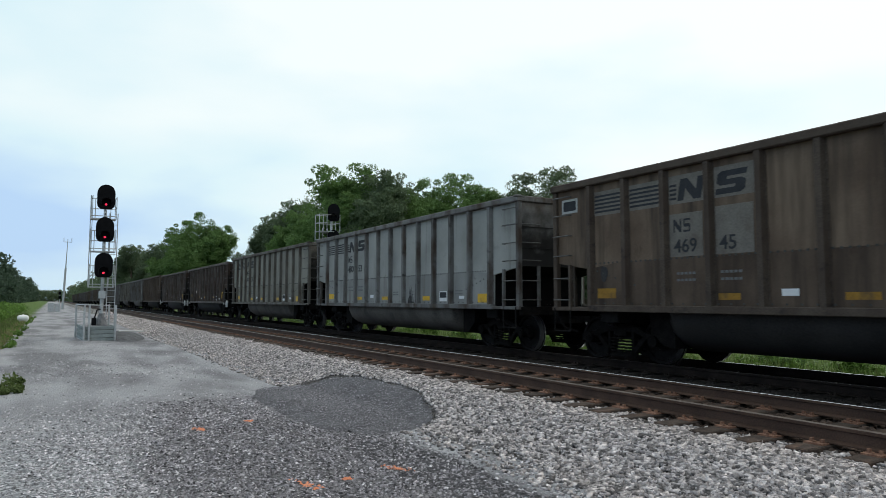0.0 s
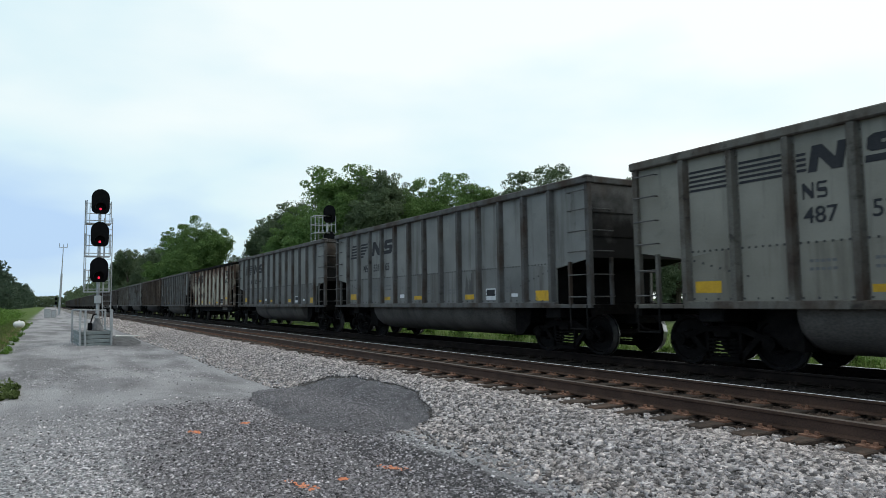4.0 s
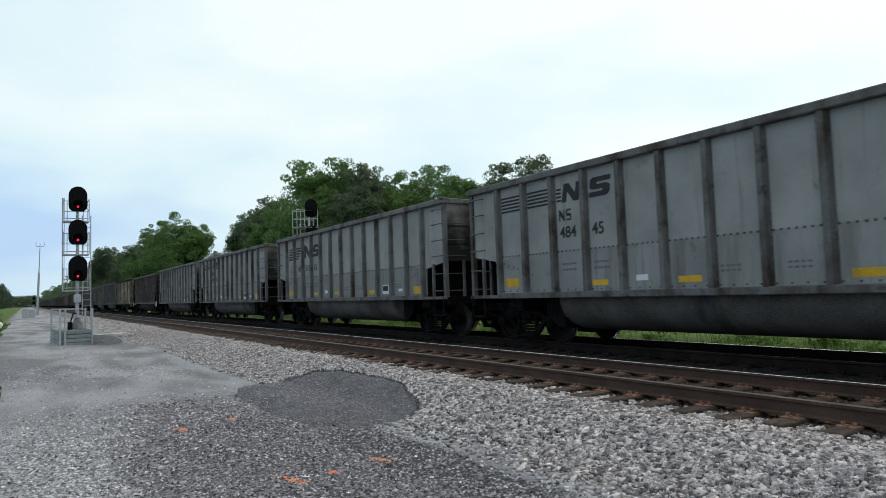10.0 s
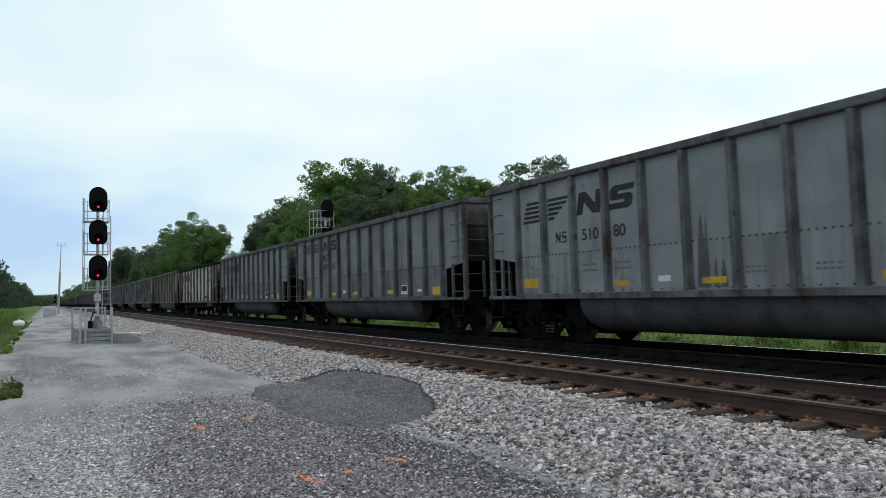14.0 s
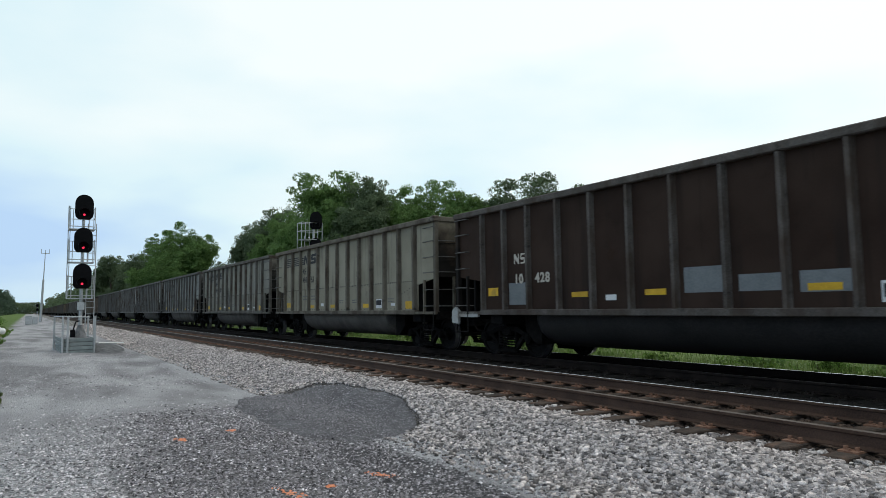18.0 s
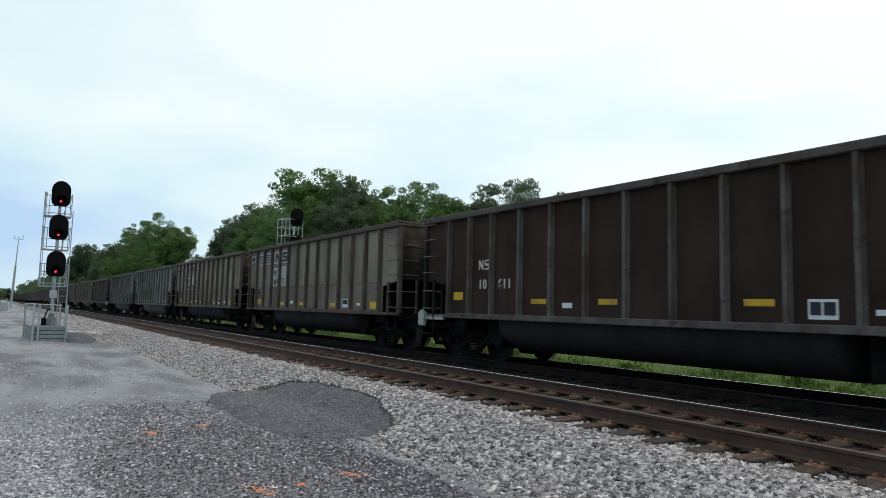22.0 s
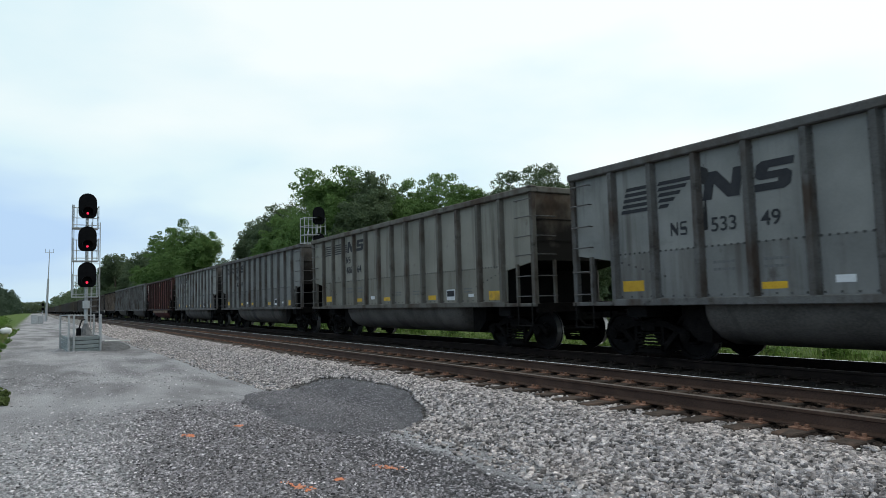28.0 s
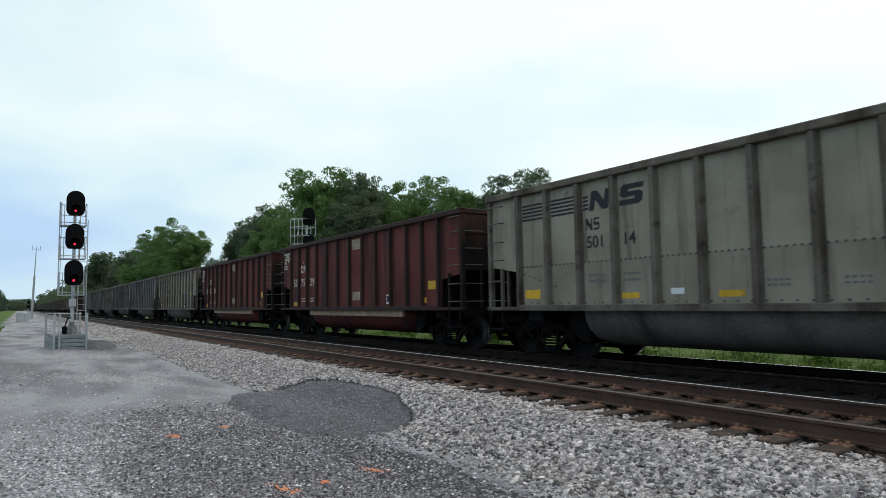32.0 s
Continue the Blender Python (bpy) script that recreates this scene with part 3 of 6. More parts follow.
def ground_mat():
    m = bpy.data.materials.new("gravel_ballast_and_grass")
    m.use_nodes = True
    nt = m.node_tree
    nodes, links = nt.nodes, nt.links
    bsdf = nodes["Principled BSDF"]
    bsdf.inputs["Roughness"].default_value = 0.95
    bsdf.inputs["Specular IOR Level"].default_value = 0.15
    coord = nodes.new("ShaderNodeTexCoord")
    P = coord.outputs["Object"]
    xyz = nodes.new("ShaderNodeSeparateXYZ")
    links.new(P, xyz.inputs["Vector"])

    def noise_tex(scale, detail=4, rough=0.55):
        n = nodes.new("ShaderNodeTexNoise")
        n.inputs["Scale"].default_value = scale
        n.inputs["Detail"].default_value = detail
        n.inputs["Roughness"].default_value = rough
        links.new(P, n.inputs["Vector"])
        return n.outputs["Fac"]

    def math_node(op, a, b, c=None):
        n = nodes.new("ShaderNodeMath")
        n.operation = op
        for k, v in enumerate((a, b, c)):
            if v is None:
                continue
            if isinstance(v, (int, float)):
                n.inputs[k].default_value = v
            else:
                links.new(v, n.inputs[k])
        return n.outputs["Value"]

    def rng(v, a, b):
        n = nodes.new("ShaderNodeMapRange")
        n.interpolation_type = "SMOOTHSTEP"
        n.inputs["From Min"].default_value, n.inputs["From Max"].default_value = a, b
        links.new(v, n.inputs["Value"])
        return n.outputs["Result"]

    def mixc(f, a, b):
        n = nodes.new("ShaderNodeMix")
        n.data_type = "RGBA"
        links.new(f, n.inputs["Factor"])
        for key, v in (("A", a), ("B", b)):
            if isinstance(v, tuple):
                n.inputs[key].default_value = (*(warm(v) if v[0] > 0.9 * v[1] else v), 1)
            else:
                links.new(v, n.inputs[key])
        return n.outputs["Result"]

    X, Y = xyz.outputs["X"], xyz.outputs["Y"]
    wob = noise_tex(0.6, 4)
    wob2 = noise_tex(2.2, 5)
    cell = nodes.new("ShaderNodeTexVoronoi")
    cell.inputs["Scale"].default_value = 34
    links.new(P, cell.inputs["Vector"])
    grit = noise_tex(90, 3)
    # light dusty gravel
    grey = mixc(rng(cell.outputs["Color"], 0.1, 0.9), (0.13, 0.134, 0.143), (0.52, 0.528, 0.55))
    dusty = mixc(rng(wob2, 0.35, 0.65), (0.31, 0.314, 0.33), (0.46, 0.465, 0.485))
    road = mixc(math_node("MULTIPLY", rng(wob, 0.42, 0.58), 0.62), grey, dusty)
    road = mixc(math_node("MULTIPLY", rng(wob2, 0.56, 0.68), 0.35), road, (0.12, 0.115, 0.115))
    road = mixc(math_node("MULTIPLY", rng(noise_tex(0.35, 5, 0.6), 0.52, 0.62), 0.75), road, mixc(rng(cell.outputs["Color"], 0.1, 0.9), (0.10, 0.10, 0.105), (0.24, 0.24, 0.25)))

    streak = nodes.new("ShaderNodeTexNoise")
    streak.inputs["Scale"].default_value = 1.0
    streak.inputs["Detail"].default_value = 5
    lay = nodes.new("ShaderNodeMapping")
    lay.inputs["Scale"].default_value = (0.75, 0.22, 1)
    links.new(P, lay.inputs["Vector"])
    links.new(lay.outputs["Vector"], streak.inputs["Vector"])
    dust = mixc(rng(streak.outputs["Fac"], 0.36, 0.62), (0.19, 0.188, 0.198), (0.405, 0.405, 0.425))
    dust = mixc(math_node("MULTIPLY", rng(cell.outputs["Color"], 0.3, 0.9), 0.3), dust, (0.24, 0.245, 0.255))
    road = mixc(math_node("MULTIPLY", rng(Y, 8.5, 14), 0.85), road, dust)

    def blot(cx, cy, rx, ry, turn, soft=0.25):
        c, s_ = math.cos(turn), math.sin(turn)
        dx, dy = math_node("SUBTRACT", X, cx), math_node("SUBTRACT", Y, cy)
        u = math_node("ADD", math_node("MULTIPLY", dx, c / rx), math_node("MULTIPLY", dy, s_ / rx))
        v = math_node("ADD", math_node("MULTIPLY", dx, -s_ / ry), math_node("MULTIPLY", dy, c / ry))
        d = math_node("ADD", math_node("MULTIPLY", u, u), math_node("MULTIPLY", v, v))
        d = math_node("ADD", d, math_node("MULTIPLY", math_node("SUBTRACT", wob2, 0.5), 1.6))
        n = nodes.new("ShaderNodeMapRange")
        n.interpolation_type = "SMOOTHSTEP"
        n.inputs["From Min"].default_value, n.inputs["From Max"].default_value = 1 + soft, 1 - soft
        links.new(d, n.inputs["Value"])
        return n.outputs["Result"]

    dark = mixc(rng(cell.outputs["Color"], 0.1, 0.9), (0.026, 0.025, 0.027), (0.195, 0.186, 0.195))
    brink = math_node("ADD", X, math_node("MULTIPLY", math_node("SUBTRACT", wob2, 0.5), 0.5))
    spread = math_node("MULTIPLY", blot(2.65, 8.0, 1.65, 5.2, 0.06, 0.85), rng(brink, 4.28, 4.08))
    road = mixc(math_node("MULTIPLY", spread, 0.85), road, dark)
    road = mixc(math_node("MULTIPLY", blot(3.75, 6.6, 0.50, 2.3, 0.08, 0.5), 0.8), road, mixc(grit, (0.035, 0.036, 0.040), (0.085, 0.086, 0.093)))
    road = mixc(math_node("MULTIPLY", blot(3.0, 37.0, 1.0, 4.2, 0.0, 0.3), 0.9), road, mixc(grit, (0.075, 0.076, 0.08), (0.14, 0.14, 0.148)))
    road = mixc(math_node("MULTIPLY", blot(4.45, 6.2, 0.27, 2.5, 0.0, 0.5), 0.75), road, dusty)
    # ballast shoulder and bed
    # near base darkened as the shaded gaps between loose stones, paler where they thin out
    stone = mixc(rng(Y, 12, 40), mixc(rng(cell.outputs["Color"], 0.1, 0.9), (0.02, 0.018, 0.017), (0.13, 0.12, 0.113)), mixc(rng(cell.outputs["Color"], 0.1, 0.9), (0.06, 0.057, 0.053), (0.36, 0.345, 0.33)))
    edge = math_node("ADD", X, math_node("MULTIPLY", math_node("SUBTRACT", wob2, 0.5), 0.7))
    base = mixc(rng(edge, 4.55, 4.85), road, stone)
    # bed beside and beneath the train, with the train's shade in its colour
    shaded_bed = mixc(rng(cell.outputs["Color"], 0.1, 0.9), (0.014, 0.0115, 0.010), (0.045, 0.037, 0.032))
    base = mixc(rng(edge, 6.40, 6.68), base, mixc(grit, (0.06, 0.038, 0.028), (0.14, 0.095, 0.072)))
    base = mixc(rng(edge, 8.6, 9.1), base, shaded_bed)
    # grass on both sides
    grass = mixc(noise_tex(1.4, 6, 0.7), (0.05, 0.09, 0.020), (0.14, 0.20, 0.055))
    field = mixc(rng(noise_tex(0.22, 6, 0.7), 0.35, 0.65), (0.055, 0.095, 0.027), (0.15, 0.19, 0.075))
    far_side = mixc(rng(X, 18, 24), grass, field)
    base = mixc(rng(edge, 13.2, 13.9), base, far_side)
    near_road = nodes.new("ShaderNodeMapRange")
    near_road.inputs["From Min"].default_value, near_road.inputs["From Max"].default_value = 34, 18
    near_road.inputs["To Max"].default_value = 3.5
    links.new(Y, near_road.inputs["Value"])
    verge = math_node("ADD", X, math_node("MULTIPLY", math_node("SUBTRACT", wob, 0.5), 2.4))
    verge = math_node("ADD", verge, near_road.outputs["Result"])
    n = nodes.new("ShaderNodeMapRange")
    n.interpolation_type = "SMOOTHSTEP"
    n.inputs["From Min"].default_value, n.inputs["From Max"].default_value = -1.2, -2.2
    links.new(verge, n.inputs["Value"])
    base = mixc(n.outputs["Result"], base, grass)
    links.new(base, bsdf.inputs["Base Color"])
    h = math_node("ADD", cell.outputs["Distance"], math_node("MULTIPLY", grit, 0.5))
    b = nodes.new("ShaderNodeBump")
    b.inputs["Strength"].default_value = 1.0
    b.inputs["Distance"].default_value = 0.03
    links.new(h, b.inputs["Height"])
    links.new(b.outputs["Normal"], bsdf.inputs["Normal"])
    return m


build_ground()


M_PADBIT = mat("dark_gravel_crumb", (0.046, 0.043, 0.048), (0.37, 0.35, 0.372), 30, 0.9, 0.3, 200, island=0.75)


# ---- scattered stones ----
def scatter(name, label, count, area, size, material, seed, lift=0.0, height=ground_height, weight=None, small=False, block=False):
    """Irregular broken stones, each an island of 8 faces, lying on the ground."""
    rng = np.random.default_rng(seed)
    x0, x1, y0, y1 = area
    px = rng.uniform(x0, x1, count)
    u = rng.uniform(0, 1, count)
    py = y0 + (y1 - y0) * u ** 1.7
    if weight:
        keep = np.array([weight(a, b) > r for a, b, r in zip(px, py, rng.uniform(0, 1, count))])
        px, py = px[keep], py[keep]
    n = len(px)
    pz = np.array([height(a, b) for a, b in zip(px, py)]) + lift
    sz = size * rng.uniform(0.55, 1.35, n)
    base = np.array([(1, 0, 0), (0, 1, 0), (-1, 0, 0), (0, -1, 0), (0, 0, 1), (0, 0, -1)], float)
    tris = np.array([(0, 1, 4), (1, 2, 4), (2, 3, 4), (3, 0, 4), (1, 0, 5), (2, 1, 5), (3, 2, 5), (0, 3, 5)])
    if small:
        base, tris = base[:5], tris[:4]
    if block:
        base = np.array([(a, b, c) for c in (-0.75, 0.75) for b in (-0.75, 0.75) for a in (-0.75, 0.75)])
        quads = ((0, 2, 3, 1), (4, 5, 7, 6), (0, 1, 5, 4), (2, 6, 7, 3), (0, 4, 6, 2), (1, 3, 7, 5))
        tris = np.array([t for a, b, c, d in quads for t in ((a, b, c), (a, c, d))])
    nv = len(base)
    jit = base[None] + rng.normal(0, 0.20 if block else 0.28, (n, nv, 3))
    ang = rng.uniform(0, 6.283, n)
    tilt = rng.uniform(-0.7, 0.7, n)
    ca, sa, ct, st = np.cos(ang), np.sin(ang), np.cos(tilt), np.sin(tilt)
    v = jit * np.stack([sz, sz * rng.uniform(0.6, 1, n), sz * rng.uniform(0.45, 0.8, n)], 1)[:, None]
    x, y, z = v[..., 0], v[..., 1], v[..., 2]
    y, z = y * ct[:, None] - z * st[:, None], y * st[:, None] + z * ct[:, None]
    x, y = x * ca[:, None] - y * sa[:, None], x * sa[:, None] + y * ca[:, None]
    verts = np.stack([x + px[:, None], y + py[:, None], z + pz[:, None]], -1).reshape(-1, 3)
    faces = (tris[None] + nv * np.arange(n)[:, None, None]).reshape(-1, 3)
    me = bpy.data.meshes.new(name)
    me.vertices.add(len(verts))
    me.vertices.foreach_set("co", verts.ravel())
    me.loops.add(faces.size)
    me.loops.foreach_set("vertex_index", faces.ravel().astype(np.int32))
    me.polygons.add(len(faces))
    me.polygons.foreach_set("loop_start", np.arange(0, faces.size, 3, dtype=np.int32))
    me.update(calc_edges=True)
    me.materials.append(material)
    return tagged(new(name, me), label, "gravel", kind="stuff")


def pad_reach(x, y):
    """Below one inside the fan of fine dark gravel."""
    u, v = abs(x - 4.40 - 0.02 * (y - 11)) / 1.15, abs(y - 11.5) / 3.0
    return (u ** 2.5 + v ** 2.5) * (1 + 0.05 * math.sin(x * 5 + y * 2) + 0.04 * math.sin(y * 7 - x * 3))


def pad_height(x, y):
    return ground_height(x, y) + 0.07 - 0.085 * smoothstep(0.1, 1.2, pad_reach(x, y)) + 0.006 * math.sin(31 * x + 17 * y) * math.sin(23 * y)


def build_pad():
    s = Shape()
    nx, ny = 60, 130
    vs = []
    for j in range(ny):
        for i in range(nx):
            x, y = 2.9 + 3.0 * i / (nx - 1), 8.0 + 7.0 * j / (ny - 1)
            vs.append((x, y, pad_height(x, y)))
    s.add(vs, [(j * nx + i, j * nx + i + 1, j * nx + nx + i + 1, j * nx + nx + i) for j in range(ny - 1) for i in range(nx - 1)])
    s.f = [f for f in s.f if min(pad_reach(s.v[q][0], s.v[q][1]) for q in f) < 1.12]
    fine = mat("fine_dark_screenings", (0.052, 0.050, 0.055), (0.130, 0.126, 0.135), 3, 0.95, 0.7, 70, stain=(0.15, 0.152, 0.16), stain_scale=(22, 22, 22), stain_range=(0.60, 0.70))
    return tagged(new("gravel_fan", s.mesh("gravel_fan", fine, True)), "fan of fine dark gravel laid against the ballast", "gravel", kind="stuff")


build_pad()


def off_pad(x, y):
    """Keeps stones off the fine dark gravel ramp."""
    if pad_reach(x, y) < 1.0:
        return 0.004
    if x > 6.22 + 0.10 * math.sin(y * 7.3) + 0.09 * math.sin(y * 17.1 + 1):
        return 0.10
    return 0.10 if x < 4.75 + 0.12 * math.sin(y * 2.1) else 1.0


scatter("ballast", "pale grey broken granite ballast on the track shoulder", 112000, (4.3, 6.6, 1.5, 44), 0.029, M_STONE, 3, 0.008, weight=off_pad, block=True)
scatter("crib_ballast", "brown dirty ballast between the ties of the near track", 24000, (6.56, 8.7, 2.5, 30), 0.027, M_CRIB, 7, 0.016, block=True)
scatter("oily_ballast", "ballast between the two tracks, train shade in its dark colour", 9000, (8.5, 10.2, 2, 24), 0.036, M_STONE_SHADED, 4, 0.0)


def dark_zone(x, y):
    return x < 4.2 + 0.1 * math.sin(y * 3) and ((x - 2.65) / 1.65) ** 2 + ((y - 8.0) / 5.2) ** 2 + 0.25 * math.sin(x * 3 + y) < 1


def dark_weight(x, y):
    if pad_reach(x, y) < 1.0:
        return 0.03
    e = ((x - 2.65) / 1.65) ** 2 + ((y - 8.0) / 5.2) ** 2 + 0.25 * math.sin(x * 3 + y)
    return 0.08 if x > 4.2 + 0.1 * math.sin(y * 3) else max(0.08, 0.62 * min(1.0, 1.6 - 1.1 * e))


def gravel_weight(x, y):
    """Bare dusty wheel tracks between the loose gravel."""
    k = 0.40 + 0.45 * math.sin(x * 1.7 + 0.35 * math.sin(y * 0.8)) - 0.02 * max(0, y - 8)
    if pad_reach(x, y) < 1.0:
        return 0.0
    if 4.15 < x < 4.7 and y < 8.8:
        return 0.15
    if x < 4.5 and y > 10.5:
        return 0.45 - 0.42 * smoothstep(10.5, 14.5, y)
    if dark_zone(x, y):
        return 0.20 - 0.05 * (x - 2.0)
    return max(k, 0.12)


scatter("gravel", "dark coarse crushed gravel spread on the road", 60000, (0.9, 4.9, 3.0, 13), 0.022, M_DARKBIT, 6, 0.0, weight=dark_weight, small=True)
scatter("gravel", "loose crushed grey gravel on the road", 120000, (-1.6, 4.9, 3.2, 22), 0.021, M_GRAVELBIT, 5, 0.0, weight=gravel_weight, small=True)
scatter("gravel", "fine dark gravel crumbs on the fan", 40000, (2.9, 5.8, 8.0, 15), 0.012, M_PADBIT, 17, 0.0, pad_height, weight=lambda x, y: max(0.0, 1.0 - 0.55 * pad_reach(x, y)), small=True)
scatter("gravel", "loose grey stones on the dusty road", 4500, (-3.2, 4.6, 18, 48), 0.022, M_GRAVELBIT, 15, 0.0, weight=lambda x, y: 0.0 if ((x - 3.0) / 1.1) ** 2 + ((y - 37.0) / 4.4) ** 2 < 1 else 0.8, small=True)
scatter("ballast", "grey broken ballast along the receding track", 16000, (4.5, 6.3, 40, 90), 0.06, M_STONE, 16, 0.0, small=True)


# ---- tracks ----
RAIL_PROFILE = [(-0.07, -0.17), (0.07, -0.17), (0.07, -0.158), (0.012, -0.14), (0.010, -0.045), (0.036, -0.035), (0.036, -0.004), (-0.036, -0.004), (-0.036, -0.035), (-0.010, -0.045), (-0.012, -0.14), (-0.07, -0.158)]


def tie_mesh(k, material):
    rng = random.Random(k)
    s = Shape()
    s.box(-1.3 + rng.uniform(-0.10, 0.12), 1.3 + rng.uniform(-0.05, 0.05), -0.115, 0.115, -0.37, -0.185, 0.012)
    return s.mesh("tie", material)


def plate_mesh(material):
    s = Shape()
    s.box(-0.19, 0.19, -0.095, 0.095, -0.185, -0.168)
    for x in (-0.11, 0.11):
        for y in (-0.05, 0.055):
            s.box(x - 0.016, x + 0.016, y - 0.016, y + 0.016, -0.17, -0.135)
        s.tube((x * 1.4, 0.0, -0.17), (x * 1.4, 0.0, -0.15), 0.018, n=6)
    return s.mesh("tie_plate", material)


def build_track(name, cx, cz, label, head, first, last, step, near_count, wood, steel, web):
    base = thing(name, label, "railway track", m=pose(cx, 0, cz), kind="structure")
    for sx in (-GAUGE, GAUGE):
        s = Shape()
        s.prism([(p + sx, q) for p, q in RAIL_PROFILE], -120, 1500, "y")
        rail = part("rail", s.mesh("rail", web), base)
        s = Shape()
        s.prism([(sx - 0.036, -0.004), (sx + 0.036, -0.004), (sx + 0.030, 0.0), (sx - 0.030, 0.0)], -120, 1500, "y")
        part("rail_head", s.mesh("rail_head", head if sx < 0 else M_RAILTOP), rail, "worn running surface of the rail")
    ties = [tie_mesh(k, wood) for k in range(9)]
    plate = plate_mesh(steel)
    rng = random.Random(11)
    y, k = first, 0
    rest = Shape()
    while y < last:
        if k < near_count:
            m = pose(0, y + rng.uniform(-0.03, 0.03), rng.uniform(-0.012, 0.006), 0, 0, rng.uniform(-1.2, 1.2))
            tie = part("tie", ties[rng.randrange(9)], base, m=m)
            if k < near_count * 0.6:
                for sx in (-GAUGE, GAUGE):
                    part("tie_plate", plate, tie, m=pose(sx, 0, 0))
        else:
            rest.box(-1.3, 1.3, y - 0.115, y + 0.115, -0.37, -0.19)
        y += step
        k += 1
    ob = part("far_ties", rest.mesh("far_ties", wood), base)
    ob["kind"] = "stuff"
    return base


build_track("near_track", NEAR_C, 0, "rusty empty railway track on dark wooden ties", M_RAILDULL, 1.3, 260, 0.527, 150, M_TIE, M_PLATESTEEL, M_RAIL)
build_track("far_track", FAR_C, FAR_Z, "railway track under the passing coal train", M_RAILHEAD_SHADED, 0.2, 120, 0.527, 60, M_TIE_SHADED, M_PLATE_SHADED, M_RAIL_SHADED)

# ---- coal train ----
HALF = 7.05           # half the length of a car body
SIDE = 1.50           # half width to the side sheet
RIBFACE = 1.60        # half width to the rib faces
TRUCK_AT = 5.60       # truck centre from mid car
TOP = 3.80


def y_of(s):
    return HALF - s


def body_mesh(key, material, top, kind):
    """Open-topped gondola body: sheets with thickness, raised and sloped ends."""
    s = Shape()
    if kind == "tub":
        low = [(0, 2.08), (1.12, 1.90), (1.14, 1.08), (12.96, 1.08), (12.98, 1.90), (14.1, 2.08)]
    else:
        low = [(0, 2.42), (1.36, 1.84), (1.38, 1.10), (12.72, 1.10), (12.74, 1.84), (14.1, 2.42)]
    if key in ("brown", "red"):
        low = [(0, 2.02), (1.14, 1.86), (1.16, 1.08), (12.94, 1.08), (12.96, 1.86), (14.1, 2.02)]
    outline = [(y_of(a), z) for a, z in low]
    prof = [(HALF, top - 0.02)] + outline + [(-HALF, top - 0.02)]
    for sx in (-1, 1):
        lo, hi = sorted((sx * SIDE, sx * (SIDE - 0.05)))
        s.prism(prof, lo, hi, "x")
    w = SIDE - 0.05
    for (ya, za), (yb, zb) in list(zip(outline[:-1], outline[1:]))[2:3]:
        s.add([(-w, ya, za), (w, ya, za), (w, yb, zb), (-w, yb, zb), (-w, ya, za + 0.05), (w, ya, za + 0.05), (w, yb, zb + 0.05), (-w, yb, zb + 0.05)],
              [(0, 1, 2, 3), (7, 6, 5, 4)])
    return s.mesh("body", material)


def end_mesh(material, top, low):
    s = Shape()
    w = SIDE - 0.052
    s.box(-w, w, HALF - 0.05, HALF - 0.001, low, top - 0.02)
    return s.mesh("end_sheet", material)


def slope_mesh(material, kind):
    """Sloping sheets under both ends, near black."""
    s = Shape()
    low = [(0, 2.08), (1.12, 1.90), (1.16, 1.06)] if kind == "tub" else [(0, 2.42), (1.36, 1.84), (1.40, 1.06)]
    w = SIDE - 0.055
    for e in (1,):
        for (a, za), (b, zb) in zip(low[:-1], low[1:]):
            ya, yb = e * (y_of(a) - 0.004), e * (y_of(b) - 0.004)
            s.add([(-w, ya, za), (w, ya, za), (w, yb, zb), (-w, yb, zb), (-w, ya, za + 0.05), (w, ya, za + 0.05), (w, yb, zb + 0.05), (-w, yb, zb + 0.05)],
                  [(0, 1, 2, 3), (7, 6, 5, 4), (0, 4, 5, 1), (2, 6, 7, 3)])
    return s.mesh("slope_sheet", material)


def rivet_mesh(material, stations):
    """Rows of rivet heads along the side between the ribs."""
    s = Shape()
    for a, b in zip(stations[:-1], stations[1:]):
        n = 7
        for i in range(n):
            q = a + 0.13 + (b - a - 0.26) * i / (n - 1)
            s.box(-SIDE - 0.012, -SIDE - 0.001, y_of(q) - 0.017, y_of(q) + 0.017, 2.0, 2.034)
            if i % 2 == 0:
                s.box(-SIDE - 0.012, -SIDE - 0.001, y_of(q) - 0.015, y_of(q) + 0.015, 1.185, 1.215)
    for i in range(7):
        for q, z in ((1.3 + i * 0.17, 1.84 - 0.05 * i), (12.7 - i * 0.17, 1.84 - 0.05 * i)):
            s.box(-SIDE - 0.012, -SIDE - 0.001, y_of(q) - 0.017, y_of(q) + 0.017, z, z + 0.034)
    return s.mesh("rivets", material)


def rim_mesh(material, top):
    s = Shape()
    a, b = RIBFACE + 0.02, SIDE - 0.08
    for sx in (-1, 1):
        lo, hi = sorted((sx * a, sx * b))
        s.box(lo, hi, -HALF - 0.06, HALF + 0.06, top - 0.15, top, 0.02)
    for e in (-1, 1):
        lo, hi = sorted((e * (HALF + 0.055), e * (HALF - 0.12)))
        s.box(-b, b, lo, hi, top - 0.15, top - 0.004, 0.02)
    return s.mesh("top_chord", material)


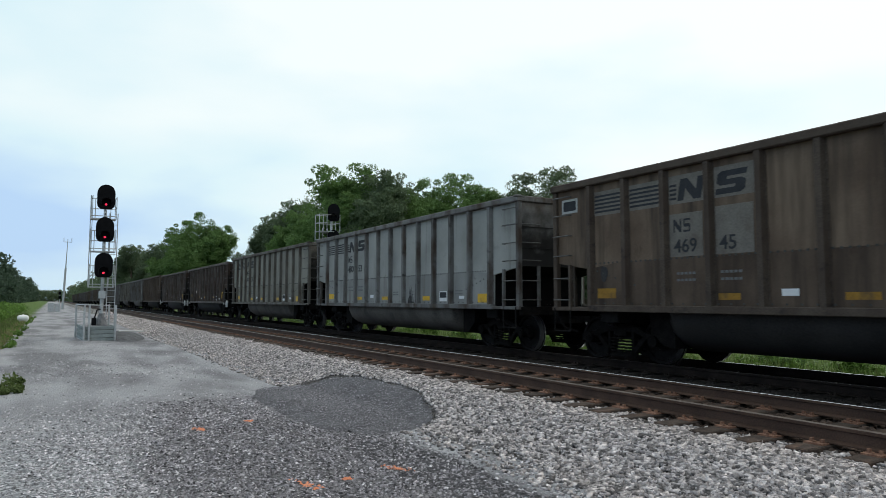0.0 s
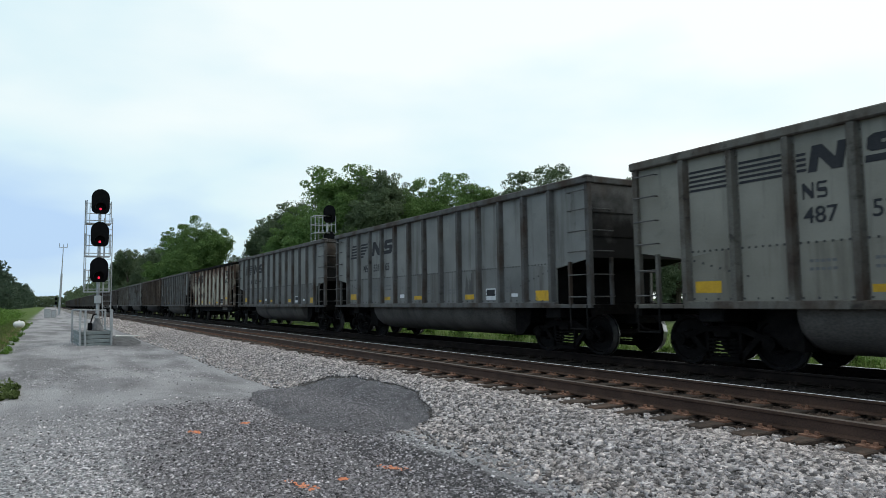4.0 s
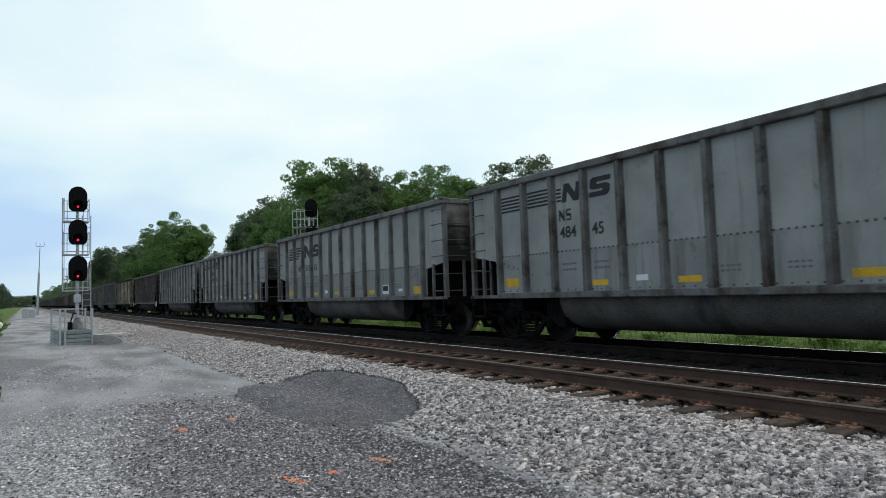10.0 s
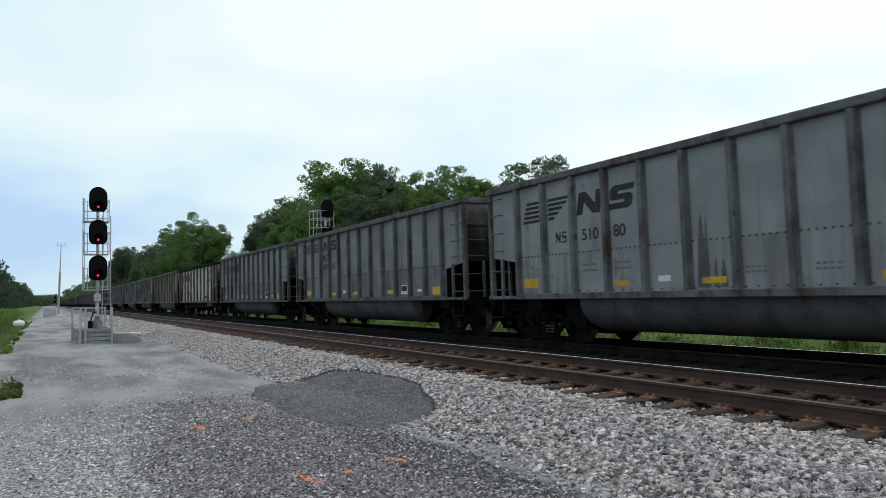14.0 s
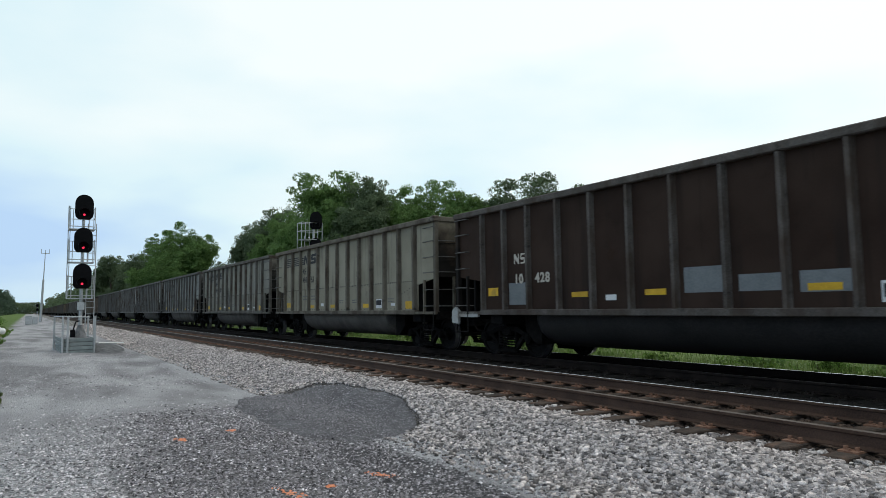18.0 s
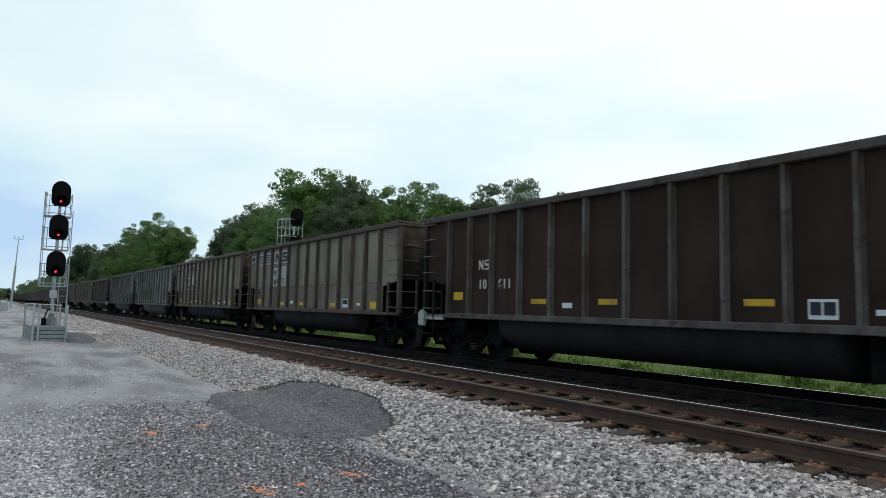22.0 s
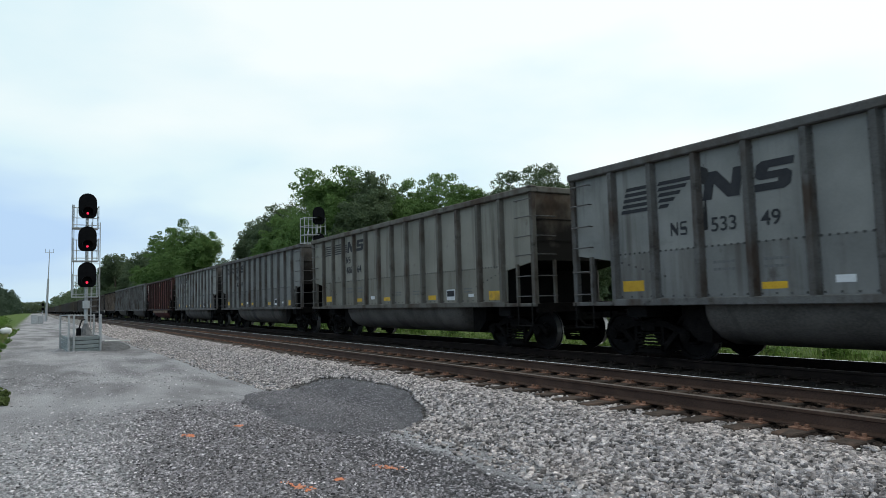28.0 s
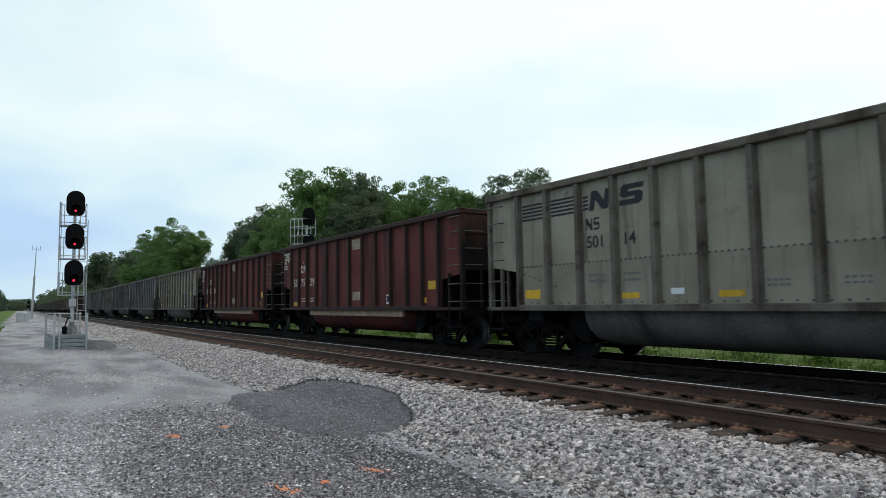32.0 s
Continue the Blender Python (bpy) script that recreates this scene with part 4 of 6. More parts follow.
def rib_mesh(material, z0, z1, w=0.10, d=0.10):
    s = Shape()
    s.prism([(-w, 0), (w, 0), (w * 0.62, d), (-w * 0.62, d)], z0, z1, "z")
    k = w * 1.35
    s.prism([(-k, 0), (k, 0), (k, 0.012), (-k, 0.012)], z0, z1, "z")
    n = int((z1 - z0) / 0.125)
    for i in range(n):
        z = z0 + 0.06 + i * 0.125
        for e in (-1, 1):
            a = e * w * 1.16
            s.add([(a - 0.016, 0.012, z - 0.016), (a + 0.016, 0.012, z - 0.016), (a + 0.016, 0.012, z + 0.016), (a - 0.016, 0.012, z + 0.016), (a, 0.034, z)], [(0, 1, 4), (1, 2, 4), (2, 3, 4), (3, 0, 4)])
    s.v = [(-y, x, z) for x, y, z in s.v]
    return s.mesh("rib", material)


def belly_mesh(material, a=3.0, b=10.72):
    s = Shape()
    pts = [(-1.38, 1.07), (-1.36, 0.86), (-1.24, 0.62), (-1.02, 0.44), (-0.7, 0.33), (-0.3, 0.29), (0.3, 0.29), (0.7, 0.33), (1.02, 0.44), (1.24, 0.62), (1.36, 0.86), (1.38, 1.07)]
    vs, n = [], len(pts)
    stations = [(y_of(a), 0.97), (y_of(a + 0.12), 1.0), (y_of((a + b) / 2), 1.0), (y_of(b - 0.12), 1.0), (y_of(b), 0.97)]
    for y, k in stations:
        vs += [(x * k, y, 1.07 + (z - 1.07) * k) for x, z in pts]
    fs = [tuple(range(n)), tuple(range((len(stations) - 1) * n, len(stations) * n))]
    for r in range(len(stations) - 1):
        for i in range(n - 1):
            fs.append((r * n + i, r * n + i + 1, r * n + n + i + 1, r * n + n + i))
    s.add(vs, fs)
    return s.mesh("tub", material, True)


def centre_sill_mesh():
    s = Shape()
    s.box(-0.35, 0.35, -HALF - 0.1, HALF + 0.1, 0.68, 1.02, 0.02)
    return s.mesh("centre_sill", M_BLACK)


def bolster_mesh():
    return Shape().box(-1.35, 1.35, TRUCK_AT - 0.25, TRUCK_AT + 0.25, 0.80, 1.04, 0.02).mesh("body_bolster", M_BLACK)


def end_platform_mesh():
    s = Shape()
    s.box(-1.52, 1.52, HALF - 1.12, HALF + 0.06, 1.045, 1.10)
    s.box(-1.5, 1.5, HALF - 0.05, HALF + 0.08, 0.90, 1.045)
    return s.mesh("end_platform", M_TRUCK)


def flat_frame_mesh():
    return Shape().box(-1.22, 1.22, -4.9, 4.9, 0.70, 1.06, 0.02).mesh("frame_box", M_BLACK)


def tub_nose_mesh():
    """Near-black tapered end of the tub, drawn in and up towards the truck."""
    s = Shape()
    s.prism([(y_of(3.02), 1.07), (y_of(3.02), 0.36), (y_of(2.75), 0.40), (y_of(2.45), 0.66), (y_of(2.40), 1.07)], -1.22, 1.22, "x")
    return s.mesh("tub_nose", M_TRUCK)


def sill_end_mesh(material):
    s = Shape()
    s.box(-1.60, -1.44, y_of(1.1) + 0.002, HALF + 0.05, 1.035, 1.115, 0.01)
    return s.mesh("sill_end", material)


def sill_mesh(material):
    s = Shape()
    s.box(-1.60, -1.46, y_of(13.0), y_of(1.1), 1.03, 1.16, 0.012)
    return s.mesh("side_sill", material)


def stile_mesh(material, tall):
    s = Shape()
    y1 = y_of(0.56)
    s.box(-1.62, -1.55, y1 - 0.03, y1 + 0.03, 1.05, tall)
    return s.mesh("ladder_stile", material)


def rung_mesh(material):
    y0, y1 = y_of(0.05), y_of(0.56)
    return Shape().pipe([(-1.53, y0, 0), (-1.63, y0, 0), (-1.63, y1, 0), (-1.53, y1, 0)], 0.014).mesh("rung", material)


def stirrup_mesh(material):
    y0, y1 = y_of(0.05), y_of(0.56)
    return Shape().pipe([(-1.6, y0, 1.1), (-1.6, y0, 0.6), (-1.6, y1, 0.6), (-1.6, y1, 1.1)], 0.018).mesh("stirrup", material)


def end_rung_mesh(material):
    x0, x1 = -1.45, -0.95
    return Shape().pipe([(x0, HALF, 0), (x0, HALF + 0.1, 0), (x1, HALF + 0.1, 0), (x1, HALF, 0)], 0.014).mesh("end_rung", material)


def end_stile_mesh(material):
    return Shape().box(-0.98, -0.92, HALF - 0.02, HALF + 0.05, 1.05, 2.1).mesh("end_stile", material)


def add_ladders(car, C, rib_m, style, mm):
    """Corner ladder on the side and on the end sheet."""
    stile = part("ladder_stile", C("stile", lambda: stile_mesh(rib_m, 3.4 if style == "top" else 2.02), rib_m), car, m=mm)
    for z in (1.27, 1.73, 2.22, 2.65, 3.10, 3.5):
        part("rung", cached("rung", lambda: rung_mesh(M_RUNG)), stile, m=pose(0, 0, z))
    if style != "top":
        part("stirrup", cached("stirrup", lambda: stirrup_mesh(M_BLACK)), stile)
    end = part("end_stile", C("estile", lambda: end_stile_mesh(rib_m), rib_m), car, m=mm)
    for z in (1.27, 1.73, 2.22, 2.65, 3.10):
        part("end_rung", cached("erung", lambda: end_rung_mesh(M_RUNG)), end, m=pose(0, 0, z))


def post_mesh(material, top):
    s = Shape()
    s.box(-1.57, -1.45, HALF - 0.09, HALF + 0.03, 1.05, top - 0.14, 0.012)
    for i in range(22):
        z = 1.2 + i * 0.105
        s.tube((-1.575, HALF - 0.03, z), (-1.555, HALF - 0.03, z), 0.016, n=6)
    return s.mesh("corner_post", material)


def sideframe_mesh(material):
    """Cast three-piece truck side with its two triangular windows and spring nest."""
    s = Shape()
    a, b = -1.03, -0.93
    s.prism([(-1.15, 0.36), (-1.15, 0.52), (-1.0, 0.60), (-0.72, 0.60), (-0.42, 0.72), (0.42, 0.72), (0.72, 0.60), (1.0, 0.60), (1.15, 0.52), (1.15, 0.36), (1.02, 0.47), (0.78, 0.47), (0.62, 0.53), (0.36, 0.62), (-0.36, 0.62), (-0.62, 0.53), (-0.78, 0.47), (-1.02, 0.47)], a, b, "x")
    for e in (-1, 1):
        s.prism([(e * 0.70, 0.50), (e * 0.62, 0.56), (e * 0.26, 0.20), (e * 0.32, 0.12)], a, b, "x")
        s.prism([(e * 0.30, 0.63), (e * 0.36, 0.63), (e * 0.36, 0.20), (e * 0.30, 0.20)], a, b, "x")
    s.box(a, b, -0.38, 0.38, 0.10, 0.20, 0.01)
    for y in (-0.2, 0.0, 0.2):
        for x in (-1.0,):
            for i in range(5):
                z = 0.21 + i * 0.065
                s.tube((x, y, z), (x, y, z + 0.035), 0.085, n=10)
    s.box(-1.06, 0.0, -0.17, 0.17, 0.53, 0.68, 0.01)
    for e in (-1, 1):
        s.tube((-1.10, e * 0.89, 0.457), (-0.90, e * 0.89, 0.457), 0.115, n=14)
        s.tube((-1.115, e * 0.89, 0.457), (-1.10, e * 0.89, 0.457), 0.075, n=10)
        for q in range(3):
            t = q * 2.094
            s.tube((-1.125, e * 0.89 + 0.05 * math.cos(t), 0.457 + 0.05 * math.sin(t)), (-1.11, e * 0.89 + 0.05 * math.cos(t), 0.457 + 0.05 * math.sin(t)), 0.014, n=6)
    return s.mesh("side_frame", material)


def coupler_mesh(material):
    s = Shape()
    s.box(-0.09, 0.09, HALF - 0.1, HALF + 0.50, 0.80, 0.96, 0.02)
    s.prism([(-0.16, HALF + 0.42), (-0.14, HALF + 0.64), (-0.02, HALF + 0.66), (0.03, HALF + 0.56), (0.12, HALF + 0.66), (0.17, HALF + 0.60), (0.15, HALF + 0.42)], 0.74, 1.02, "z")
    s.pipe([(0.3, HALF, 0.78), (0.35, HALF + 0.3, 0.58), (0.25, HALF + 0.62, 0.52)], 0.03)
    s.pipe([(-0.2, HALF + 0.1, 1.02), (-1.3, HALF + 0.16, 1.0), (-1.4, HALF + 0.16, 0.8)], 0.015)
    return s.mesh("coupler", material)


TURN = pose(0, 0, 0, 0, 0, 180)
MIRROR = Matrix.Diagonal((-1, 1, 1, 1))
WHEELSETS = []


def flat_patch(name, key, polys, material, proud=0.008):
    """Paint or plate on the near side sheet: polygons in (distance from the front end, height)."""
    def make():
        s = Shape()
        for poly in polys:
            s.prism([(y_of(a), z) for a, z in poly], -SIDE - proud, -SIDE - 0.002, "x")
        return s.mesh(name, material)
    return cached(("patch", name, key, material.name), make)


def pieces(name, key, polys, material, parent, label="", proud=0.008):
    """Each painted shape as a part of its own."""
    for i, poly in enumerate(polys):
        part(name, flat_patch(name, (key, i), [poly], material, proud), parent, label)


N_FORM = [(0, 0), (0.26, 0), (0.26, 0.56), (0.70, 0), (1, 0), (1, 1), (0.74, 1), (0.74, 0.44), (0.30, 1), (0, 1)]
S_FORM = [(0, 0), (0.86, 0), (1, 0.13), (1, 0.50), (0.86, 0.62), (0.34, 0.62), (0.34, 0.75), (1, 0.75), (1, 1), (0.13, 1), (0, 0.88), (0, 0.50), (0.13, 0.38), (0.66, 0.38), (0.66, 0.25), (0, 0.25)]
C_FORM = [(0.25, 0), (1, 0), (1, 0.26), (0.32, 0.26), (0.27, 0.34), (0.27, 0.66), (0.32, 0.74), (1, 0.74), (1, 1), (0.25, 1), (0, 0.75), (0, 0.25)]
R_FORM = [(0, 0), (0.26, 0), (0.26, 0.36), (0.45, 0.36), (0.72, 0), (1, 0), (0.72, 0.40), (0.98, 0.52), (0.98, 0.88), (0.84, 1), (0, 1)]


def fine(shape):
    """The same outline with strokes drawn thinner."""
    pull = {0.26: 0.16, 0.74: 0.84, 0.30: 0.20, 0.70: 0.80, 0.34: 0.20, 0.66: 0.80, 0.25: 0.14, 0.75: 0.86}
    return [(pull.get(u, u), pull.get(v, v) if v in (0.25, 0.75) else v) for u, v in shape]


def form(shape, a, b, z0, z1, lean=0.0):
    """A unit outline set between two stations and two heights."""
    return [(a + (b - a) * u + lean * v, z0 + (z1 - z0) * v) for u, v in shape]


def rect(a, b, z0, z1, lean=0.0):
    return [(a, z0), (b, z0), (b + lean, z1), (a + lean, z1)]


def text_mesh(text, size, material):
    def make():
        cu = bpy.data.curves.new("stencil", "FONT")
        cu.body, cu.size, cu.extrude, cu.align_x = text, size, 0.003, "LEFT"
        cu.offset, cu.shear = (0.012, 0.25) if text.isalpha() else (0.010 if material is M_WHITE_LETTER else 0.003, 0.0)
        cu.space_character = 1.16 if material is M_WHITE_LETTER else 1.0
        ob = bpy.data.objects.new("stencil", cu)
        scene.collection.objects.link(ob)
        dg = bpy.context.evaluated_depsgraph_get()
        me = bpy.data.meshes.new_from_object(ob.evaluated_get(dg))
        bpy.data.objects.remove(ob)
        bpy.data.curves.remove(cu)
        me.name = "stencil"
        me.materials.clear()
        me.materials.append(material)
        return me
    return cached(("text", text, size, material.name), make)


def stencil(name, text, s, z, size, material, parent):
    m = Matrix(((0, 0, -1, -SIDE - 0.007), (-1, 0, 0, y_of(s)), (0, 1, 0, z), (0, 0, 0, 1)))
    return part(name, text_mesh(text, size, material), parent, m=m)


def make_car(style, tone, label, number, near=True, logo="slant"):
    kind = "flat" if style == "top" else "tub"
    top = {"tub": TOP, "top": 3.72, "brown": 3.69, "red": 3.71}[style]
    paint_m = PAINT[tone]
    rib_m = RIB_PAINT.get(tone, M_RUSTY_RIB)
    car = thing("coal_car", label, "railway wagon", "cars of the coal train")
    C = lambda name, make, m=paint_m: cached((name, style, m.name), make)
    part("body", C("body", lambda: body_mesh(style, paint_m, top, kind)), car)
    part("top_chord", C("rim", lambda: rim_mesh(rib_m if style != "top" else M_TRUCK, top), rib_m), car)
    for m in (None, TURN):
        part("slope_sheet", C("slope", lambda: slope_mesh(M_NEARBLACK, kind), M_NEARBLACK), car, "near-black sloping end sheet", m)
        part("end_sheet", C("end", lambda: end_mesh(END_PAINT[tone], top, 2.08 if kind == "tub" else 2.42)), car, "stained end sheet, darker towards the bottom", m)
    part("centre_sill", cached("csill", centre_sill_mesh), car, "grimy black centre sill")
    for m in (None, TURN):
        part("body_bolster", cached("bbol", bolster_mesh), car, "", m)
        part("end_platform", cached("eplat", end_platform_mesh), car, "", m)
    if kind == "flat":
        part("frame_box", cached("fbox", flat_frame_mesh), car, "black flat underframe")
        part("frame_patch", cached("fpatch", lambda: Shape().box(-1.232, -1.221, y_of(11.0), y_of(9.7), 0.80, 1.0).mesh("frame_patch", M_OLDDIM)), car, "pale worn patch on the underframe")
        if near:
            def row():
                q = Shape()
                for n in range(66):
                    q.box(-1.614, -1.599, y_of(1.15 + 0.18 * n) - 0.016, y_of(1.15 + 0.18 * n) + 0.016, 1.085, 1.117)
                return q.mesh("sill_rivets", M_RUNG)
            part("sill_rivets", cached("srivet", row), car)["kind"] = "stuff"
    if kind == "tub":
        part("tub", C("tub", lambda: belly_mesh(M_BELLY_DARK if tone in ("soil", "mud") else {"red": PAINT["red"], "brown": M_BELLY_DARK}.get(style, M_BELLY))), car, "rounded hanging tub, dusty steel")
        for m in (None, TURN):
            part("tub_nose", cached("tubnose", tub_nose_mesh), car, "near-black tub end", m)
    for sx in (1, -1):
        m = None if sx == 1 else TURN
        part("side_sill", C("sill", lambda: sill_mesh(rib_m), rib_m), car, m=m)
    for m in (Matrix.Identity(4), TURN @ MIRROR):
        part("sill_end", C("sillend", lambda: sill_end_mesh(rib_m), rib_m), car, m=m)
    stations = [1.14 + 0.977 * i for i in range(13)] if kind == "tub" else [1.43 + 1.25 * i for i in range(10)] + [0.62, 13.47]
    if style in ("brown", "red"):
        stations = [1.17, 2.07, 2.97, 3.99, 5.01, 6.02, 7.05, 8.08, 9.09, 10.11, 11.13, 12.03, 12.93]
    rib = C("rib", lambda: rib_mesh(rib_m, 1.10, top - 0.14, 0.056 if style in ("brown", "red") else 0.078 if kind == "tub" else 0.082), rib_m)
    short = C("rib_short", lambda: rib_mesh(rib_m, 2.15, top - 0.14, 0.08), rib_m)
    if near:
        for st in stations:
            for sx in (1, -1):
                me = short if st < 0.9 or st > 13.2 else rib
                part("rib", me, car, m=pose(-sx * (SIDE - 0.002), y_of(st), 0, 0, 0, 0 if sx == 1 else 180))
    else:
        def joined():
            s = Shape()
            for st in stations:
                for sx in (1, -1):
                    lo, hi = sorted((-sx * SIDE, -sx * RIBFACE))
                    s.box(lo, hi, y_of(st) - 0.08, y_of(st) + 0.08, 1.10 if 0.9 < st < 13.2 else 2.15, top - 0.14)
            return s.mesh("ribs", rib_m)
        part("ribs", C("ribs", joined, rib_m), car)["kind"] = "stuff"
    if near and style == "tub":
        rv = part("rivets", C("rivets", lambda: rivet_mesh(M_RIVET, stations), M_RIVET), car)
        rv["kind"] = "stuff"
    if style == "tub":
        low = lambda: Shape().prism([(y_of(1.20), 1.16), (y_of(12.90), 1.16), (y_of(12.90), 1.93), (y_of(12.2), 2.02), (y_of(1.9), 2.02), (y_of(1.20), 1.93)], -SIDE - 0.003, -SIDE + 0.001, "x").mesh("lower_sheet", LOW_PAINT[tone])
        part("lower_sheet", cached(("low", tone), low), car)
    if near:
        cap = lambda: Shape().box(-1.65, -1.44, -HALF - 0.08, -HALF + 0.08, top - 0.05, top + 0.008, 0.02).mesh("corner_cap", rib_m)
        part("corner_cap", C("cap", cap, rib_m), car)
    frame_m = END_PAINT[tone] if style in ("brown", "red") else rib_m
    post = C("post", lambda: post_mesh(frame_m, top), frame_m)
    coupler = C("coupler", lambda: coupler_mesh(M_TRUCK), M_TRUCK)
    for m in (Matrix.Identity(4), TURN):
        for mm in (m, m @ MIRROR):
            part("corner_post", post, car, m=mm)
        part("coupler", coupler, car, m=m)
    if near:
        for m in (Matrix.Identity(4), TURN @ MIRROR):
            add_ladders(car, C, frame_m, style, m)
        for m in (None, TURN):
            for z in (2.53, 3.03):
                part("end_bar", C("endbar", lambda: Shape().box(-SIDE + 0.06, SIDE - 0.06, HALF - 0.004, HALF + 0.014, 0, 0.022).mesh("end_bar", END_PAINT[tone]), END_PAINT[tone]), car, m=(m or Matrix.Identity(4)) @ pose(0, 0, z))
    if style == "top" and near:
        for m in (None, TURN):
            for x in (-0.85, -0.05, 0.75):
                part("end_rib", C("endrib", lambda: Shape().box(-0.06, 0.06, HALF - 0.001, HALF + 0.07, 1.08, top - 0.15).mesh("end_rib", rib_m), rib_m), car, m=(m or Matrix.Identity(4)) @ pose(x, 0, 0))
            for x in (-1.0, 1.0):
                part("end_brace", cached("brace", lambda: Shape().tube((0, HALF - 0.1, 1.1), (0, HALF - 1.2, 1.86), 0.05, n=8).mesh("end_brace", M_TRUCK)), car, m=(m or Matrix.Identity(4)) @ pose(x, 0, 0))
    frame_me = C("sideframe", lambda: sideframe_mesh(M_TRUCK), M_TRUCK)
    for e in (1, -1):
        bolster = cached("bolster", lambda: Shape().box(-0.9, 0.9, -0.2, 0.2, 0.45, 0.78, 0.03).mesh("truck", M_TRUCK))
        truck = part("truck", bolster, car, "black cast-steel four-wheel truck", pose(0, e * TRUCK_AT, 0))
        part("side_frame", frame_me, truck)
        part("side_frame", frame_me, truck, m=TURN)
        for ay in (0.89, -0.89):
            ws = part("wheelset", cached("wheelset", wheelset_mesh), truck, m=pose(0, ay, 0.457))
            WHEELSETS.append((ws, ay))
    if not near:
        return car
    lett = M_WHITE_LETTER if style in ("brown", "red") else M_LETTER
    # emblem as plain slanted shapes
    if style == "tub" and logo == "slant":
        pieces("emblem_stripe", "a", [rect(1.34 + 0.035 * i, 2.0, 2.79 + i * 0.105, 2.855 + i * 0.105, 0.02) for i in range(5)], lett, car)
        pieces("emblem_stripe", "b", [rect(2.24, 2.45 + 0.135 * i, 2.79 + i * 0.105, 2.855 + i * 0.105, 0.05) for i in range(5)], lett, car)
        pieces("emblem_block", "n", [form(N_FORM, 3.20, 3.90, 2.80, 3.27, 0.10)], lett, car)
        pieces("emblem_block", "s", [form(S_FORM, 4.14, 4.76, 2.80, 3.27, 0.10)], lett, car)
        nz = 2.26
        pieces("mark_bar", "m1", [form(fine(N_FORM), 2.50, 2.66, nz, nz + 0.24), form(fine(S_FORM), 2.71, 2.85, nz, nz + 0.24)], lett, car)
    elif style == "tub":
        for a in (1.26, 2.24):
            pieces("emblem_stripe", ("l", a), [rect(a, a + 0.74, 3.06 + i * 0.08, 3.10 + i * 0.08) for i in range(5)], lett, car)
        pieces("emblem_stripe", "l3", [rect(3.22, 3.37, 3.08 + i * 0.08, 3.12 + i * 0.08) for i in range(4)], lett, car)
        pieces("emblem_block", "n2", [form(N_FORM, 3.39, 3.90, 3.05, 3.44, 0.08)], lett, car)
        pieces("emblem_block", "s2", [form(S_FORM, 4.20, 4.76, 3.05, 3.44, 0.06)], lett, car)
        nz = 2.12 if tone in ("mud", "soil") else 2.30
        pieces("mark_bar", ("m2", nz), [form(fine(N_FORM), 3.29, 3.46, nz + 0.36, nz + 0.60), form(fine(S_FORM), 3.51, 3.66, nz + 0.36, nz + 0.60)], lett, car)
    elif style == "top":
        pieces("emblem_stripe", "t", [rect(1.56, 2.84 + 0.02 * i, 2.70 + i * 0.12, 2.755 + i * 0.12, 0.02) for i in range(5)], lett, car)
        pieces("emblem_block", "t1", [form(N_FORM, 2.88, 3.60, 2.70, 3.25, 0.14)], lett, car)
        pieces("emblem_block", "t2", [form(S_FORM, 3.80, 4.44, 2.70, 3.26, 0.12)], lett, car)
        nz = 1.68
        pieces("mark_bar", "m3", [form(N_FORM, 3.2, 3.42, 2.12, 2.42), form(S_FORM, 3.5, 3.7, 2.12, 2.42)], lett, car)
        stencil("lettering", "TOP", 11.60, 2.95, 0.45, lett, car)
        stencil("lettering", "GON", 11.60, 2.50, 0.45, lett, car)
    elif style == "brown":
        nz = 1.77
        pieces("mark_bar", "m4", [form(fine(N_FORM), 2.42, 2.60, 2.22, 2.46), form(fine(S_FORM), 2.66, 2.82, 2.22, 2.46)], lett, car)
        pieces("corner_tick", "a", [rect(1.36, 1.76, 1.49, 1.69)], M_YELLOW, car, "yellow corner tick mark")
        pieces("corner_tick", "b", [[(12.18, 1.36), (12.29, 1.36), (12.29, 1.70), (12.74, 1.70), (12.74, 1.80), (12.18, 1.80)]], M_YELLOW, car, "yellow corner tick mark")
    else:
        nz = 2.0
        pieces("mark_bar", "m5", [form(fine(C_FORM), 2.22, 2.45, 2.53, 2.82), form(fine(R_FORM), 2.51, 2.74, 2.53, 2.82), rect(2.46, 2.51, 2.91, 2.96)], lett, car)
        arc = lambda r, a0, a1, n=10: [(0.56 + r * math.cos(a0 + (a1 - a0) * i / n), 3.02 + r * math.sin(a0 + (a1 - a0) * i / n)) for i in range(n + 1)]
        pieces("emblem_block", "wheel", [arc(0.34, 0.35, 3.3) + arc(0.25, 3.3, 0.35), arc(0.20, 0.2, 3.6) + arc(0.12, 3.6, 0.2), rect(0.12, 0.62, 2.76, 2.81), rect(0.12, 0.56, 2.86, 2.91)], lett, car)
        pieces("name_bar", "cr", [rect(0.16, 0.86, 3.36, 3.45)], lett, car)
        part("tub_strip", cached("tubstrip", lambda: Shape().box(-1.45, -1.37, y_of(10.7), y_of(3.05), 0.84, 1.03).mesh("tub_strip", M_TUBSTRIP)), car, "rusty bare strip along the tub")
        for q, z0, z1 in ((7.2, 3.11, 3.46), (7.22, 1.37, 1.66)):
            part("panel_plate", flat_patch("panel_plate", z0, [rect(q, q + 0.8 - (0.2 if z0 < 2 else 0), z0, z1)], M_TANPLATE), car, "bare tan rectangular patch")
